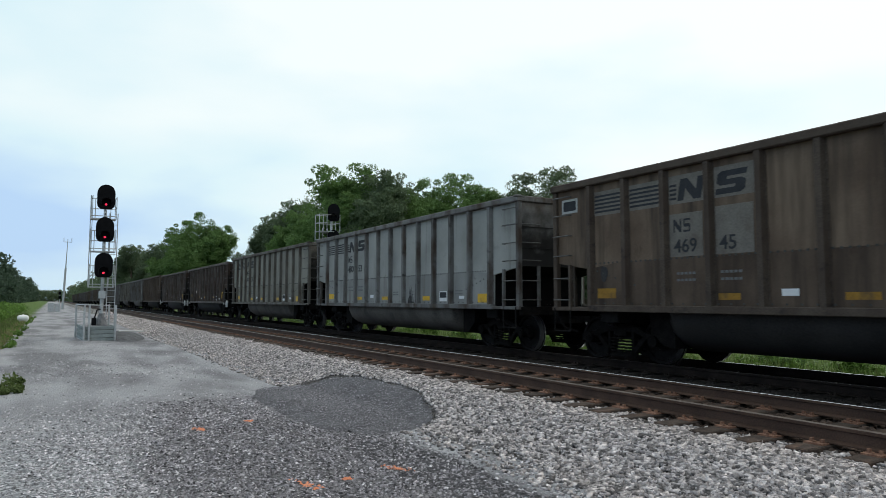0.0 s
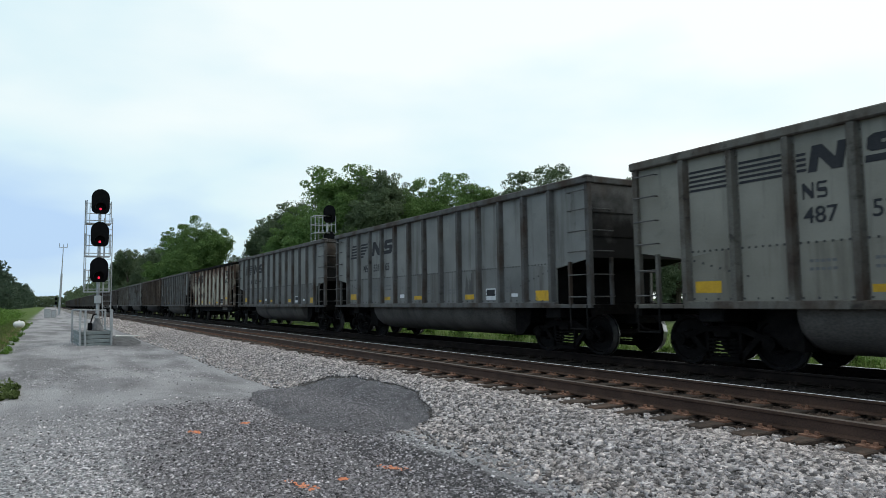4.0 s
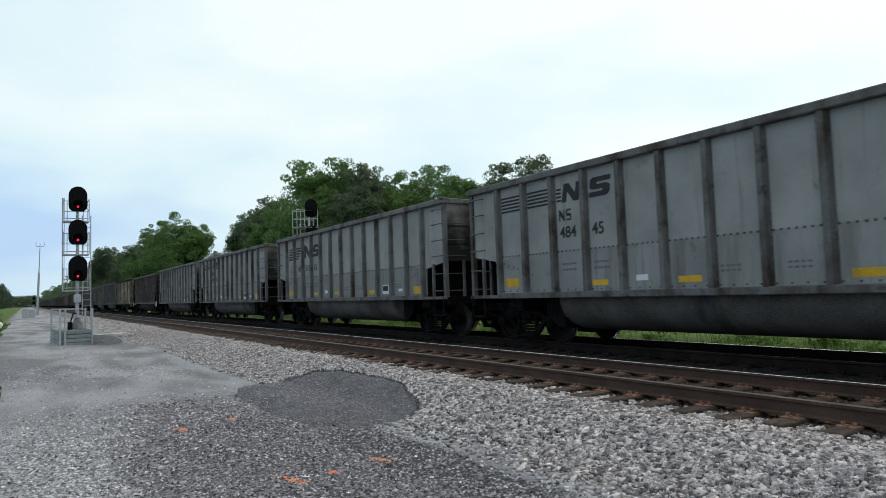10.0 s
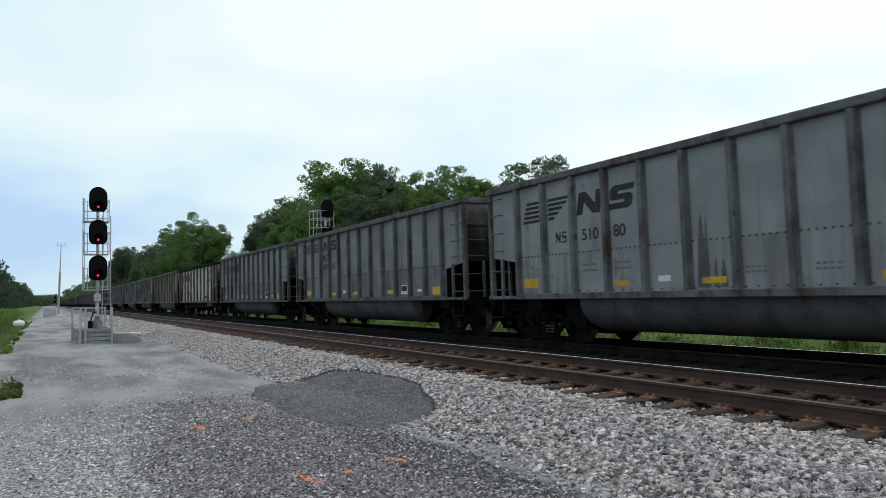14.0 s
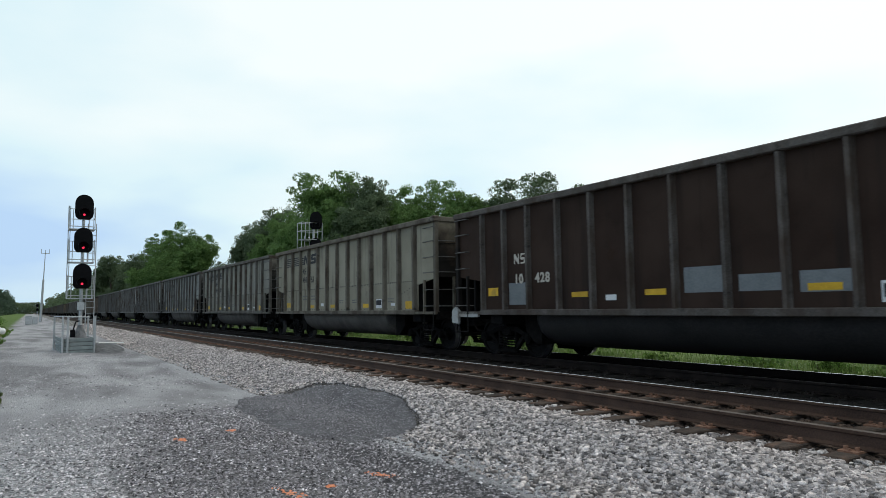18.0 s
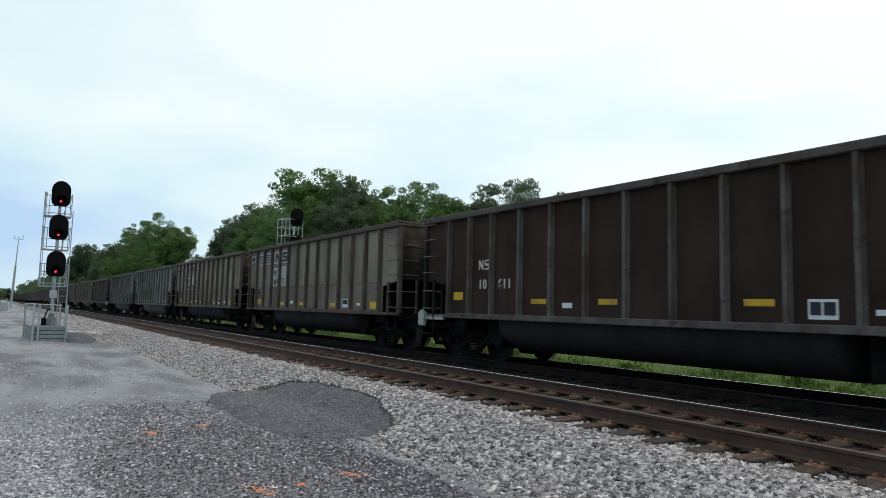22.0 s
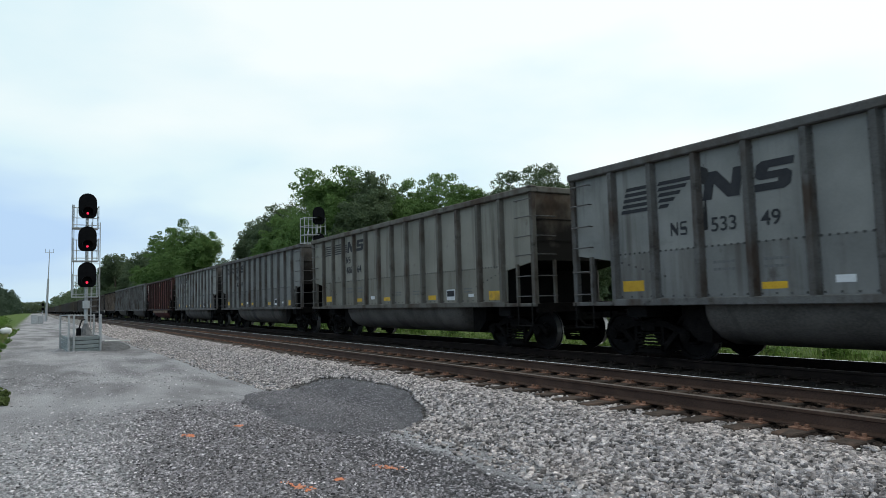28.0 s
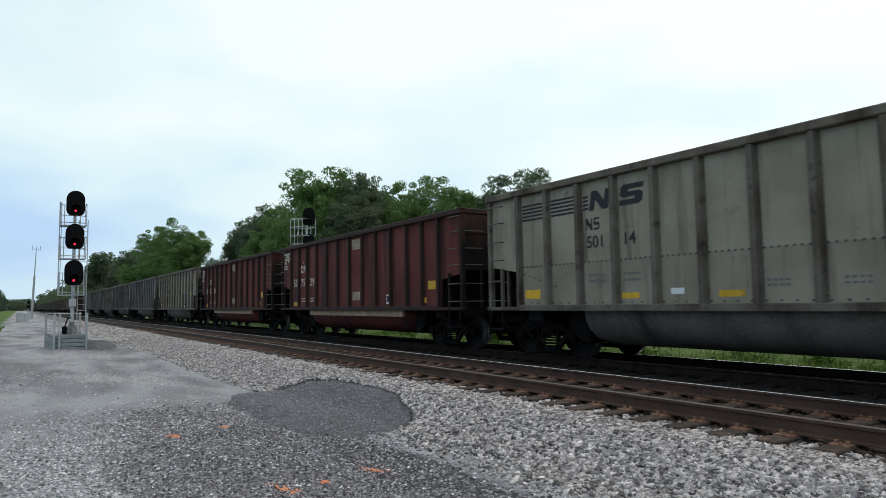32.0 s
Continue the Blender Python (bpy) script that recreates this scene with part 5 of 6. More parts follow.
        pieces("panel_bar", "p", [rect(7.26, 7.92, 3.30, 3.40), rect(7.26, 7.90, 3.21, 3.24), rect(7.26, 7.86, 3.15, 3.17)], M_OLDDIM, car)
    size = {"tub": 0.34, "top": 0.36, "brown": 0.30, "red": 0.42}[style]
    # numbers stand between the ribs
    a, b = number.split()
    first, second = {"tub": ((3.33 if logo == "slant" else 3.29), 4.25), "top": (3.18, 4.05), "brown": (2.42, 3.18), "red": (1.38, 2.22)}[style]
    stencil("number", a, first, nz, size, lett, car)
    if style == "red":
        stencil("number", b[:2], second, nz, size, lett, car)
        stencil("number", b[2:], 3.22, nz, size, lett, car)
    else:
        stencil("number", b, second, nz, size, lett, car)
    # reflective strips, data plates and faded data
    marks = {"tub": [(1.30, 1.82, 1.30, 1.50), (4.20, 4.62, 1.27, 1.38), (6.30, 6.78, 1.27, 1.38), (9.21, 9.64, 1.25, 1.38), (12.24, 12.72, 1.20, 1.43)],
             "top": [(1.6, 2.3, 1.42, 1.50), (4.1, 4.7, 1.30, 1.40), (6.7, 7.3, 1.25, 1.34), (9.05, 9.6, 1.25, 1.34), (11.55, 12.55, 1.50, 1.61)],
             "brown": [(4.36, 4.84, 1.41, 1.52), (6.34, 6.82, 1.41, 1.52), (9.40, 9.90, 1.41, 1.52)],
             "red": [(1.36, 1.82, 1.20, 1.36), (11.9, 12.2, 1.25, 1.40), (12.3, 12.7, 1.62, 1.86)]}[style]
    if number == "497 55":
        marks[-1] = (12.14, 12.60, 1.95, 2.18)
    if number == "42 061":
        marks.append((12.36, 12.60, 1.62, 2.12))
    for i, (a0, b0, z0, z1) in enumerate(marks):
        part("reflective_strip", flat_patch("reflective_strip", (a0, b0, z0), [rect(a0, b0, z0, z1)], M_YELLOW_DIM if tone == "soil" else M_YELLOW, 0.006), car)
    px0 = {"tub": 10.22, "top": 10.32, "brown": 10.4, "red": 9.75}[style]
    wide = 0.66 if style == "top" else 0.42
    plate = part("data_panel", flat_patch("data_panel", style, [rect(px0, px0 + wide, 1.23, 1.55 if style == "top" else 1.52)], M_PLATE, 0.006), car, "white-edged black data panel")
    fields = [rect(px0 + 0.03, px0 + 0.19, 1.29, 1.48), rect(px0 + 0.22, px0 + 0.39, 1.29, 1.48)]
    if style == "top":
        fields = [rect(px0 + 0.025, px0 + wide - 0.025, 1.34, 1.53), rect(px0 + 0.025, px0 + wide - 0.025, 1.25, 1.315)]
    elif style == "tub":
        fields = [rect(px0 + 0.03, px0 + 0.39, 1.33, 1.49)]
    pieces("panel_field", style, fields, M_LETTER, plate, proud=0.010)
    if style == "red":
        part("data_stencil", flat_patch("data_stencil", style, [rect(q + 0.11 * n, q + 0.11 * n + 0.085, z, z + 0.045) for q in (2.26, 3.22) for n in range(4) for z in (1.37, 1.47)], lett, 0.005), car)["kind"] = "stuff"
    elif style == "tub":
        part("data_stencil", flat_patch("data_stencil", style, [rect(q + 0.085 * n, q + 0.085 * n + 0.065, z, z + 0.045) for q in (3.34, 4.26) for n in range(5) for z in (1.60, 1.72)] + [rect(q + 0.1 * n, q + 0.1 * n + 0.07, z, z + 0.035) for q in (7.15, 8.3, 11.1) for n in range(4) for z in (1.42, 1.50)], M_FAINT, 0.005), car)["kind"] = "stuff"
    if style in ("tub", "brown"):
        part("tag_plate", flat_patch("tag_plate", "a", [rect(5.34, 5.62, 1.33, 1.44)], M_PLATE, 0.006), car)
        part("tag_plate", flat_patch("tag_plate", "b", [rect(11.3, 11.56, 1.30, 1.38)], M_PLATE, 0.006), car)
    if style == "brown":
        for m in (None, TURN @ MIRROR):
            part("grab_bracket", cached("bracket", bracket_mesh), car, "bare pale steel end bracket", m)
    return car


def bracket_mesh():
    s = Shape()
    s.box(-1.60, -1.53, y_of(1.0), y_of(-0.05), 0.97, 1.10, 0.01)
    s.prism([(y_of(-0.15), 0.82), (y_of(0.12), 0.80), (y_of(0.16), 1.12), (y_of(0.02), 1.24), (y_of(-0.15), 1.14)], -1.63, -1.55, "x")
    return s.mesh("grab_bracket", M_OLDPAINT)


def splash(car, seed, s0, s1, z0, z1, runs=5, material=None):
    """Irregular dried runs of oil or soot down the side sheet, thin at the top."""
    rng = random.Random(seed)
    runs = runs * 2
    for i in range(runs):
        w = (s1 - s0) / runs * rng.uniform(0.5, 1.5)
        a = s0 + (s1 - s0 - w * 0.6) * (i + rng.uniform(0.0, 0.5)) / runs
        top_z = z1 - rng.uniform(0, 0.75) * (z1 - z0)
        left, right = [], []
        n = 12
        mid = a + w / 2
        for k in range(n):
            t = k / (n - 1)
            half = w / 2 * (1 - t ** 1.4) ** 0.8 * rng.uniform(0.86, 1.14)
            z = z0 + (top_z - z0) * t
            left.append((mid - half, z))
            right.append((mid + half + 0.002, z))
        part("oil_run", flat_patch("oil_run", (seed, i, s0, material is None), [left + right[::-1]], material or M_GRIMERUN, 0.0040 + 0.0004 * i), car, "dried dark run")


def blob(car, seed, s0, z0, ra, rz):
    rng = random.Random(seed)
    pts = []
    for i in range(26):
        a = 6.283 * i / 26
        k = 1 + 0.10 * math.sin(3 * a + seed) + rng.uniform(-0.06, 0.06)
        pts.append((s0 + ra * k * math.cos(a), z0 + rz * k * math.sin(a)))
    part("soot_patch", flat_patch("soot_patch", seed, [pts], M_PAINTOUT, 0.0095), car, "flat black patch, paint-out and hole alike")


def wheelset_mesh():
    s = Shape()
    for sx in (-1, 1):
        prof = [(-0.085, 0.10), (-0.085, 0.16), (-0.03, 0.19), (-0.03, 0.37), (-0.068, 0.39), (-0.07, 0.445), (0.055, 0.457), (0.06, 0.485), (0.085, 0.485), (0.085, 0.39), (0.03, 0.37), (0.03, 0.16), (0.10, 0.13), (0.10, 0.08)]
        s.lathe([(sx * (GAUGE - a), r) for a, r in prof], "x", 18)
    s.lathe([(-1.06, 0.07), (-0.85, 0.085), (0.0, 0.08), (0.85, 0.085), (1.06, 0.07)], "x", 10)
    me = s.mesh("wheelset", M_WHEEL)
    me.materials.append(M_TREAD)
    for f in me.polygons:
        if math.hypot(f.center[1], f.center[2]) > 0.43 and abs(f.normal[0]) < 0.5:
            f.material_index = 1
    return me


# style, tone, number, emblem; car 0 is listed at index 0, cars ahead of it below
CARS = {
    -1: ("tub", "soil", "469 45", "space"), 0: ("tub", "grey", "526 29", "slant"), 1: ("top", "rusty", "42 061", ""), 2: ("tub", "grey", "522 44", "slant"),
    3: ("tub", "grey", "531 65", "slant"), 4: ("tub", "beige", "487 53", "space"), 5: ("tub", "grey", "484 92", "space"), 6: ("top", "cream", "44 765", ""),
    7: ("brown", "brown", "10 439", ""), 8: ("tub", "pale", "486 02", "space"), 9: ("tub", "pale", "480 61", "space"), 10: ("tub", "pale", "518 15", "slant"),
    11: ("tub", "pale", "484 45", "space"), 12: ("tub", "tan", "481 70", "space"), 13: ("top", "white", "42 309", ""), 14: ("tub", "grey", "513 61", "slant"),
    15: ("tub", "grey", "491 31", "space"), 16: ("tub", "pale", "510 80", "slant"), 17: ("tub", "grey", "480 19", "space"), 18: ("tub", "grey", "518 40", "slant"),
    19: ("tub", "beige", "481 20", "space"), 20: ("tub", "tan", "497 53", "space"), 21: ("brown", "brown", "10 428", ""), 22: ("tub", "grey", "533 06", "slant"),
    23: ("tub", "grey", "518 31", "slant"), 24: ("tub", "mud", "469 70", "space"), 25: ("tub", "mud", "469 77", "space"), 26: ("brown", "brown", "10 611", ""),
    27: ("top", "white", "39 166", ""), 28: ("tub", "pale", "510 22", "slant"), 29: ("tub", "pale", "479 26", "space"), 30: ("red", "red", "50 7439", ""),
    31: ("tub", "pale", "480 30", "space"), 32: ("tub", "grey", "487 18", "space"), 33: ("tub", "beige", "486 64", "space"), 34: ("tub", "grey", "533 49", "slant"),
    35: ("tub", "grey", "487 76", "space"), 36: ("tub", "tan", "497 55", "space"), 37: ("red", "red", "50 7524", ""), 38: ("red", "red", "50 7529", ""),
    39: ("tub", "tan", "501 14", "space"), 40: ("tub", "grey", "483 11", "space"),
    -2: ("tub", "pale", "480 53", "space"), -3: ("tub", "beige", "487 30", "space"), -4: ("brown", "brown", "10 402", ""), -5: ("brown", "brown", "10 417", ""),
    -6: ("tub", "soil", "469 12", "space"), -7: ("tub", "grey", "484 10", "space"), -8: ("tub", "beige", "486 10", "space"),
}
# how far each car sits from even spacing, metres
OFFSETS = {-3: -0.2, -2: -0.02, -1: -0.05, 0: 0.02, 1: 0.0, 2: 0.08, 3: 0.1, 6: 0.2, 7: 0.19, 9: 0.13, 10: -0.43, 11: -0.41, 13: -0.45, 14: -0.4, 15: -0.3, 16: -0.2, 19: -0.09, 20: 0.13, 21: 0.33, 22: 0.25,
           23: 0.0, 24: -0.10, 25: -0.10, 26: -0.2, 27: -0.1, 28: 0.0, 29: 0.21, 30: 0.14, 33: -0.2, 34: -0.22, 36: 0.0, 38: -0.08, 39: 0.04, 40: 0.1}
SPACING = 15.417
TONES = {"grey": "sooty grey painted steel", "pale": "pale grey painted steel", "beige": "dusty beige-grey steel", "mud": "mud-brown grime-covered steel", "soil": "soil-brown rust-stained steel", "cream": "faded cream paint", "tan": "dusty tan painted steel",
         "rusty": "rust-streaked cream paint", "white": "dusty white paint", "brown": "dark brown grimy steel", "red": "dull oxide-red steel"}
SHAPES = {"tub": "coal gondola with a rounded tub below", "top": "coal gondola with wide rusty ribs and flat frame", "brown": "coal gondola with pale-edged ribs", "red": "coal gondola with white stencils"}
TRAIN = []
RUNS = {23: ((5.15, 5.85, 1.8, 3.3, 3), (6.12, 6.85, 1.4, 3.4, 3), (7.1, 7.8, 1.2, 3.1, 3), (9.05, 9.75, 2.0, 3.2, 2), (4.2, 4.7, 1.6, 2.9, 2)), 15: ((6.2, 6.8, 1.3, 2.5, 2), (9.1, 9.6, 1.2, 2.2, 2)), 1: ((7.3, 7.75, 1.1, 2.85, 3), (8.0, 9.0, 1.1, 2.1, 5)), 6: ((7.92, 8.7, 1.15, 3.3, 3), (6.95, 7.2, 1.3, 2.2, 2)), 24: ((7.5, 7.86, 1.1, 2.0, 2), (8.12, 8.90, 1.1, 2.45, 3), (7.10, 7.22, 1.1, 2.4, 1), (3.14, 3.28, 1.1, 2.0, 1), (6.40, 6.52, 1.25, 1.75, 1)), 
        28: ((7.1, 7.75, 1.1, 2.3, 3),), 29: ((2.86, 3.0, 1.2, 2.7, 1), (10.0, 10.6, 1.1, 3.0, 2), (6.2, 6.5, 1.9, 3.2, 2)), 16: ((6.2, 6.9, 1.2, 2.6, 2),), 19: ((6.1, 6.8, 1.2, 2.9, 3),),  
        3: ((9.2, 9.6, 1.4, 2.6, 2),), 10: ((2.98, 3.10, 1.2, 3.2, 1), (3.18, 3.32, 1.15, 3.25, 2), (1.60, 1.66, 2.2, 2.85, 1), (2.70, 2.76, 1.3, 2.95, 1)), 34: ((3.17, 3.28, 2.3, 3.45, 2),), -2: ((8.2, 8.8, 1.1, 2.0, 3),), 13: ((5.9, 6.1, 2.6, 3.1, 1),), 8: ((9.3, 9.6, 1.3, 2.6, 1),), 27: ((6.95, 7.5, 1.2, 3.2, 3),)}
BLOBS = {10: ((3.25, 3.22, 0.09, 0.13),), 34: ((3.25, 3.24, 0.09, 0.15),), 27: ((12.12, 2.02, 0.40, 0.56), (12.98, 2.46, 0.30, 0.42), (1.0, 2.5, 0.34, 0.32))}


def build_train():
    order = sorted(OFFSETS)
    filler = random.Random(5)
    for k in range(-26, 41):
        near = k >= -8
        if near:
            style, tone, number, logo = CARS[k]
        else:
            style, tone = filler.choice((("tub", "grey"), ("tub", "grey"), ("brown", "brown"), ("tub", "mud"), ("tub", "beige")))
            number, logo = "480 00", "space"
        car = make_car(style, tone, f"{TONES[tone]} {SHAPES[style]}", number, near, logo)
        for row in RUNS.get(k, ()):
            splash(car, 100 + k + row[4], *row[:4], row[4], M_SPLASH if k in (-2, 10, 24, 27, 28, 34) else None)
        for i, row in enumerate(BLOBS.get(k, ())):
            blob(car, 10 * k + i, *row)
        if k == 21:
            for a0, b0, z0, z1 in ((2.20, 2.86, 1.27, 1.78), (7.22, 7.99, 1.43, 1.87), (8.28, 9.02, 1.43, 1.70), (9.29, 10.04, 1.39, 1.71)):
                part("repaint_patch", flat_patch("repaint_patch", a0, [rect(a0, b0, z0, z1)], M_GREYPATCH, 0.004), car, "faded grey repaint patch")
        if k == 36:
            part("repaint_patch", flat_patch("repaint_patch", k, [rect(12.28, 12.92, 1.22, 1.50)], M_GREYPATCH, 0.0045), car, "faded grey repaint patch")
        if k in (-1, 24, 25):
            for q, (a0, b0, z0, z1) in enumerate(((3.19, 3.92, 2.04, 2.82), (4.17, 4.90, 2.04, 2.86), (1.22, 2.03, 3.00, 3.50), (2.20, 3.01, 3.00, 3.50), (3.18, 3.99, 3.00, 3.52), (4.16, 4.97, 3.00, 3.53))):
                part("repaint_patch", flat_patch("repaint_patch", ("p", q, k < 0), [rect(a0, b0, z0, z1)], M_OLDDIM if k < 0 else M_OLDPAINT, 0.004), car, "pale repainted patch behind the markings")
            win = part("end_plate", flat_patch("end_plate", "w", [rect(0.22, 0.72, 3.15, 3.46)], M_OLDPAINT, 0.006), car, "pale-framed dark rectangular plate")
            part("plate_field", flat_patch("plate_field", "w", [rect(0.27, 0.67, 3.20, 3.41)], M_LETTER, 0.010), win)
            # oval hole, its dark inside drawn as a flat black patch
            blob(car, 900 + k, 1.50, 1.80, 0.10, 0.16)
        if k == 14:
            for z in (3.16, 3.40):
                part("hand_hole", flat_patch("hand_hole", z, [[(0.52 + 0.055 * math.cos(q * 0.628), z + 0.06 * math.sin(q * 0.628)) for q in range(10)]], M_LETTER, 0.005), car, "dark oval hand hole")
        off = float(np.interp(k, order, [OFFSETS[o] for o in order]))
        TRAIN.append((car, off - k * SPACING - HALF))


def train_front(t):
    """Distance along the track of car 0's front end."""
    return -3.705 + 18.45 * t + 0.035624 * t * t - 0.000267 * t ** 3


M_TANPLATE = mat("bare_tan_patch", (0.26, 0.20, 0.14), (0.40, 0.32, 0.23), 5, 0.8, 0.1, 40, stain=(0.13, 0.055, 0.035), stain_scale=(2, 4, 4))
M_RUNG = mat("worn_grey_rung", (0.055, 0.05, 0.047), (0.13, 0.125, 0.12), 9, 0.6, 0.05, 60)
M_TUBSTRIP = mat("bare_rusty_tan_steel", (0.24, 0.155, 0.095), (0.44, 0.31, 0.205), 3, 0.8, 0.2, 40, stain=(0.12, 0.05, 0.03), stain_scale=(1, 2.5, 3), rand=0.1)
build_train()


def motions():
    for car, off in TRAIN:
        walk(car, [(t, pose(FAR_C, train_front(t) + off, FAR_Z)) for t in range(33)])
    made = {}
    for ws, ay in WHEELSETS:
        if ay not in made:
            rows = []
            for i in range(32 * FPS + 1):
                turn = (train_front(i / FPS) - train_front(0)) / 0.457
                rows.append((i / FPS, Matrix.Translation((0, ay, 0.457)) @ Matrix.Rotation(-turn, 4, "X")))
            walk(ws, rows)
            made[ay] = ws.animation_data
        else:
            ws.rotation_mode = "QUATERNION"
            keys = ws.animation_data_create()
            keys.action = made[ay].action
            keys.action_slot = made[ay].action_slot


# ---- signals ----
def signal_head(parent, m, lit=True):
    """Large rounded black target with a deep hood over one lens."""
    s = Shape()
    pts = []
    for i in range(13):
        a = math.pi * i / 12
        pts.append((0.39 * math.cos(a), 0.18 + 0.42 * math.sin(a)))
    pts += [(-0.39, -0.30), (-0.36, -0.46), (-0.24, -0.58), (0.24, -0.58), (0.36, -0.46), (0.39, -0.30)]
    s.prism(pts, -0.03, 0.03, "y")
    head = part("signal_head", s.mesh("signal_head", M_HOOD), parent, "matt black rounded signal target", m)
    for z, r in ((-0.30, 0.24),):
        h = Shape()
        n = 14
        vs, fs = [], []
        for y, k in ((-0.03, 1.0), (-0.34, 0.94)):
            for i in range(n + 1):
                a = -0.5 + (math.pi + 1.0) * i / n
                for rr in (r * k, r * k - 0.012):
                    vs.append((rr * math.cos(a), y, z + rr * math.sin(a)))
        w = 2 * (n + 1)
        for i in range(n):
            a = 2 * i
            fs += [(a, a + 2, w + a + 2, w + a), (a + 1, w + a + 1, w + a + 3, a + 3), (w + a, w + a + 2, w + a + 3, w + a + 1)]
        h.add(vs, fs)
        part("hood", h.mesh("hood", M_HOOD), head)
    if lit:
        h = Shape().lathe([(-0.060, 0.012), (-0.056, 0.032), (-0.045, 0.048), (-0.031, 0.052)], "y", 16, (0, 0, -0.36))
        part("lens", h.mesh("lens", M_RED), head, "lit red signal lens")
    b = Shape().box(-0.2, 0.2, 0.03, 0.30, -0.35, 0.40, 0.02)
    part("lamp_case", b.mesh("lamp_case", M_HOOD), head)
    return head


def near_signal():
    x0, y0 = 2.13, 36.0
    sig = thing("signal_mast", "galvanised railway signal mast with three lit red heads", "railway signal", m=pose(x0, y0, 0.03))
    s = Shape().tube((0, 0, 0), (0, 0, 6.3), 0.085, 0.065, 12)
    s.box(-0.2, 0.2, -0.2, 0.2, 0, 0.05)
    part("post", s.mesh("post", M_GALV), sig, "round grey steel post")
    for z in (6.1, 4.53, 2.83):
        signal_head(sig, pose(0, -0.35, z))
        # caged service platform behind the head
        c = Shape()
        zb = z - 1.02
        c.box(-0.60, 0.48, -0.20, 0.62, zb - 0.03, zb + 0.01)
        c.pipe([(-0.60, -0.2, zb + 0.12), (0.48, -0.2, zb + 0.12)], 0.02)
        for a, b in ((-0.60, -0.2), (0.48, -0.2), (-0.60, 0.62), (0.48, 0.62), (-0.40, 0.62), (0.28, 0.62)):
            c.tube((a, b, zb), (a, b, zb + 1.05), 0.018, n=6)
        for h in (0.55, 1.05):
            c.pipe([(-0.60, -0.2, zb + h), (-0.60, 0.62, zb + h), (0.48, 0.62, zb + h), (0.48, -0.2, zb + h)], 0.018)
        part("service_cage", c.mesh("service_cage", M_GALV), sig, "galvanised rail cage behind the head")
        part("bracket", Shape().box(-0.05, 0.05, -0.3, 0.02, z - 0.78, z - 0.66).mesh("bracket", M_GALV), sig)
    lad = Shape()
    for x in (0.22, 0.58):
        lad.box(x - 0.02, x + 0.02, 0.25, 0.29, -0.05, 5.4)
    for i in range(18):
        lad.tube((0.22, 0.27, 0.2 + i * 0.29), (0.58, 0.27, 0.2 + i * 0.29), 0.012, n=6)
    part("ladder", lad.mesh("ladder", M_GALV), sig)
    rail = Shape()
    for x in (-0.62,):
        rail.box(x - 0.02, x + 0.02, 0.1, 0.14, 1.9, 6.2)
        rail.box(x + 0.06, x + 0.09, 0.1, 0.13, 1.9, 6.2)
    part("stile", rail.mesh("stile", M_GALV), sig)
    part("junction_box", Shape().box(-0.16, 0.14, -0.26, -0.09, 1.25, 1.62, 0.02).mesh("junction_box", M_GALV), sig, "grey cable junction box")
    part("base_flare", Shape().lathe([(0.0, 0.30), (0.25, 0.20), (0.55, 0.10)], "z", 12).mesh("base_flare", M_FILL), sig)
    j = Shape()
    j.box(-0.42, -0.22, -0.5, -0.25, 0.0, 0.35, 0.02)
    j.pipe([(-0.3, -0.4, 0.35), (-0.2, -0.3, 0.7), (-0.05, -0.1, 0.75)], 0.03)
    part("cable_pot", j.mesh("cable_pot", M_HOOD), sig)
    # timber-faced service platform round its foot
    plat = thing("signal_platform", "grey weathered plank retaining box with pipe railing", "platform", m=pose(1.90, 35.75, 0, 0, 0, 2))
    part("fill", Shape().box(-0.60, 0.60, -1.65, 1.75, -0.72, 0.0).mesh("fill", M_FILL), plat, "grey gravel fill")
    for k in range(4):
        z = -0.66 + k * 0.18
        part("plank", Shape().box(-0.66, 0.66, -1.72, -1.66, z, z + 0.155, 0.01).mesh("plank", M_PLANK), plat)
        part("plank", Shape().box(-0.67, -0.61, -1.65, 1.75, z + 0.01, z + 0.165, 0.01).mesh("plank", M_PLANK), plat)
        part("plank", Shape().box(0.61, 0.67, -1.65, 1.75, z + 0.005, z + 0.16, 0.01).mesh("plank", M_PLANK), plat)
    for x, y in ((-0.62, -1.78), (0.64, -1.78), (-0.72, 1.7), (0.72, 1.7), (-0.42, -1.78)):
        part("rail_post", Shape().box(x - 0.04, x + 0.04, y - 0.04, y + 0.04, -0.66, 1.0, 0.008).mesh("rail_post", M_GALV), plat)
    part("hand_rail", Shape().pipe([(0.4, -1.78, 0.96), (-0.62, -1.78, 1.0), (-0.72, 1.7, 0.98)], 0.026).mesh("hand_rail", M_GALV), plat)


M_FILL = mat("grey_gravel_fill", (0.10, 0.10, 0.105), (0.24, 0.24, 0.245), 6, 0.95, 0.6, 40)
near_signal()


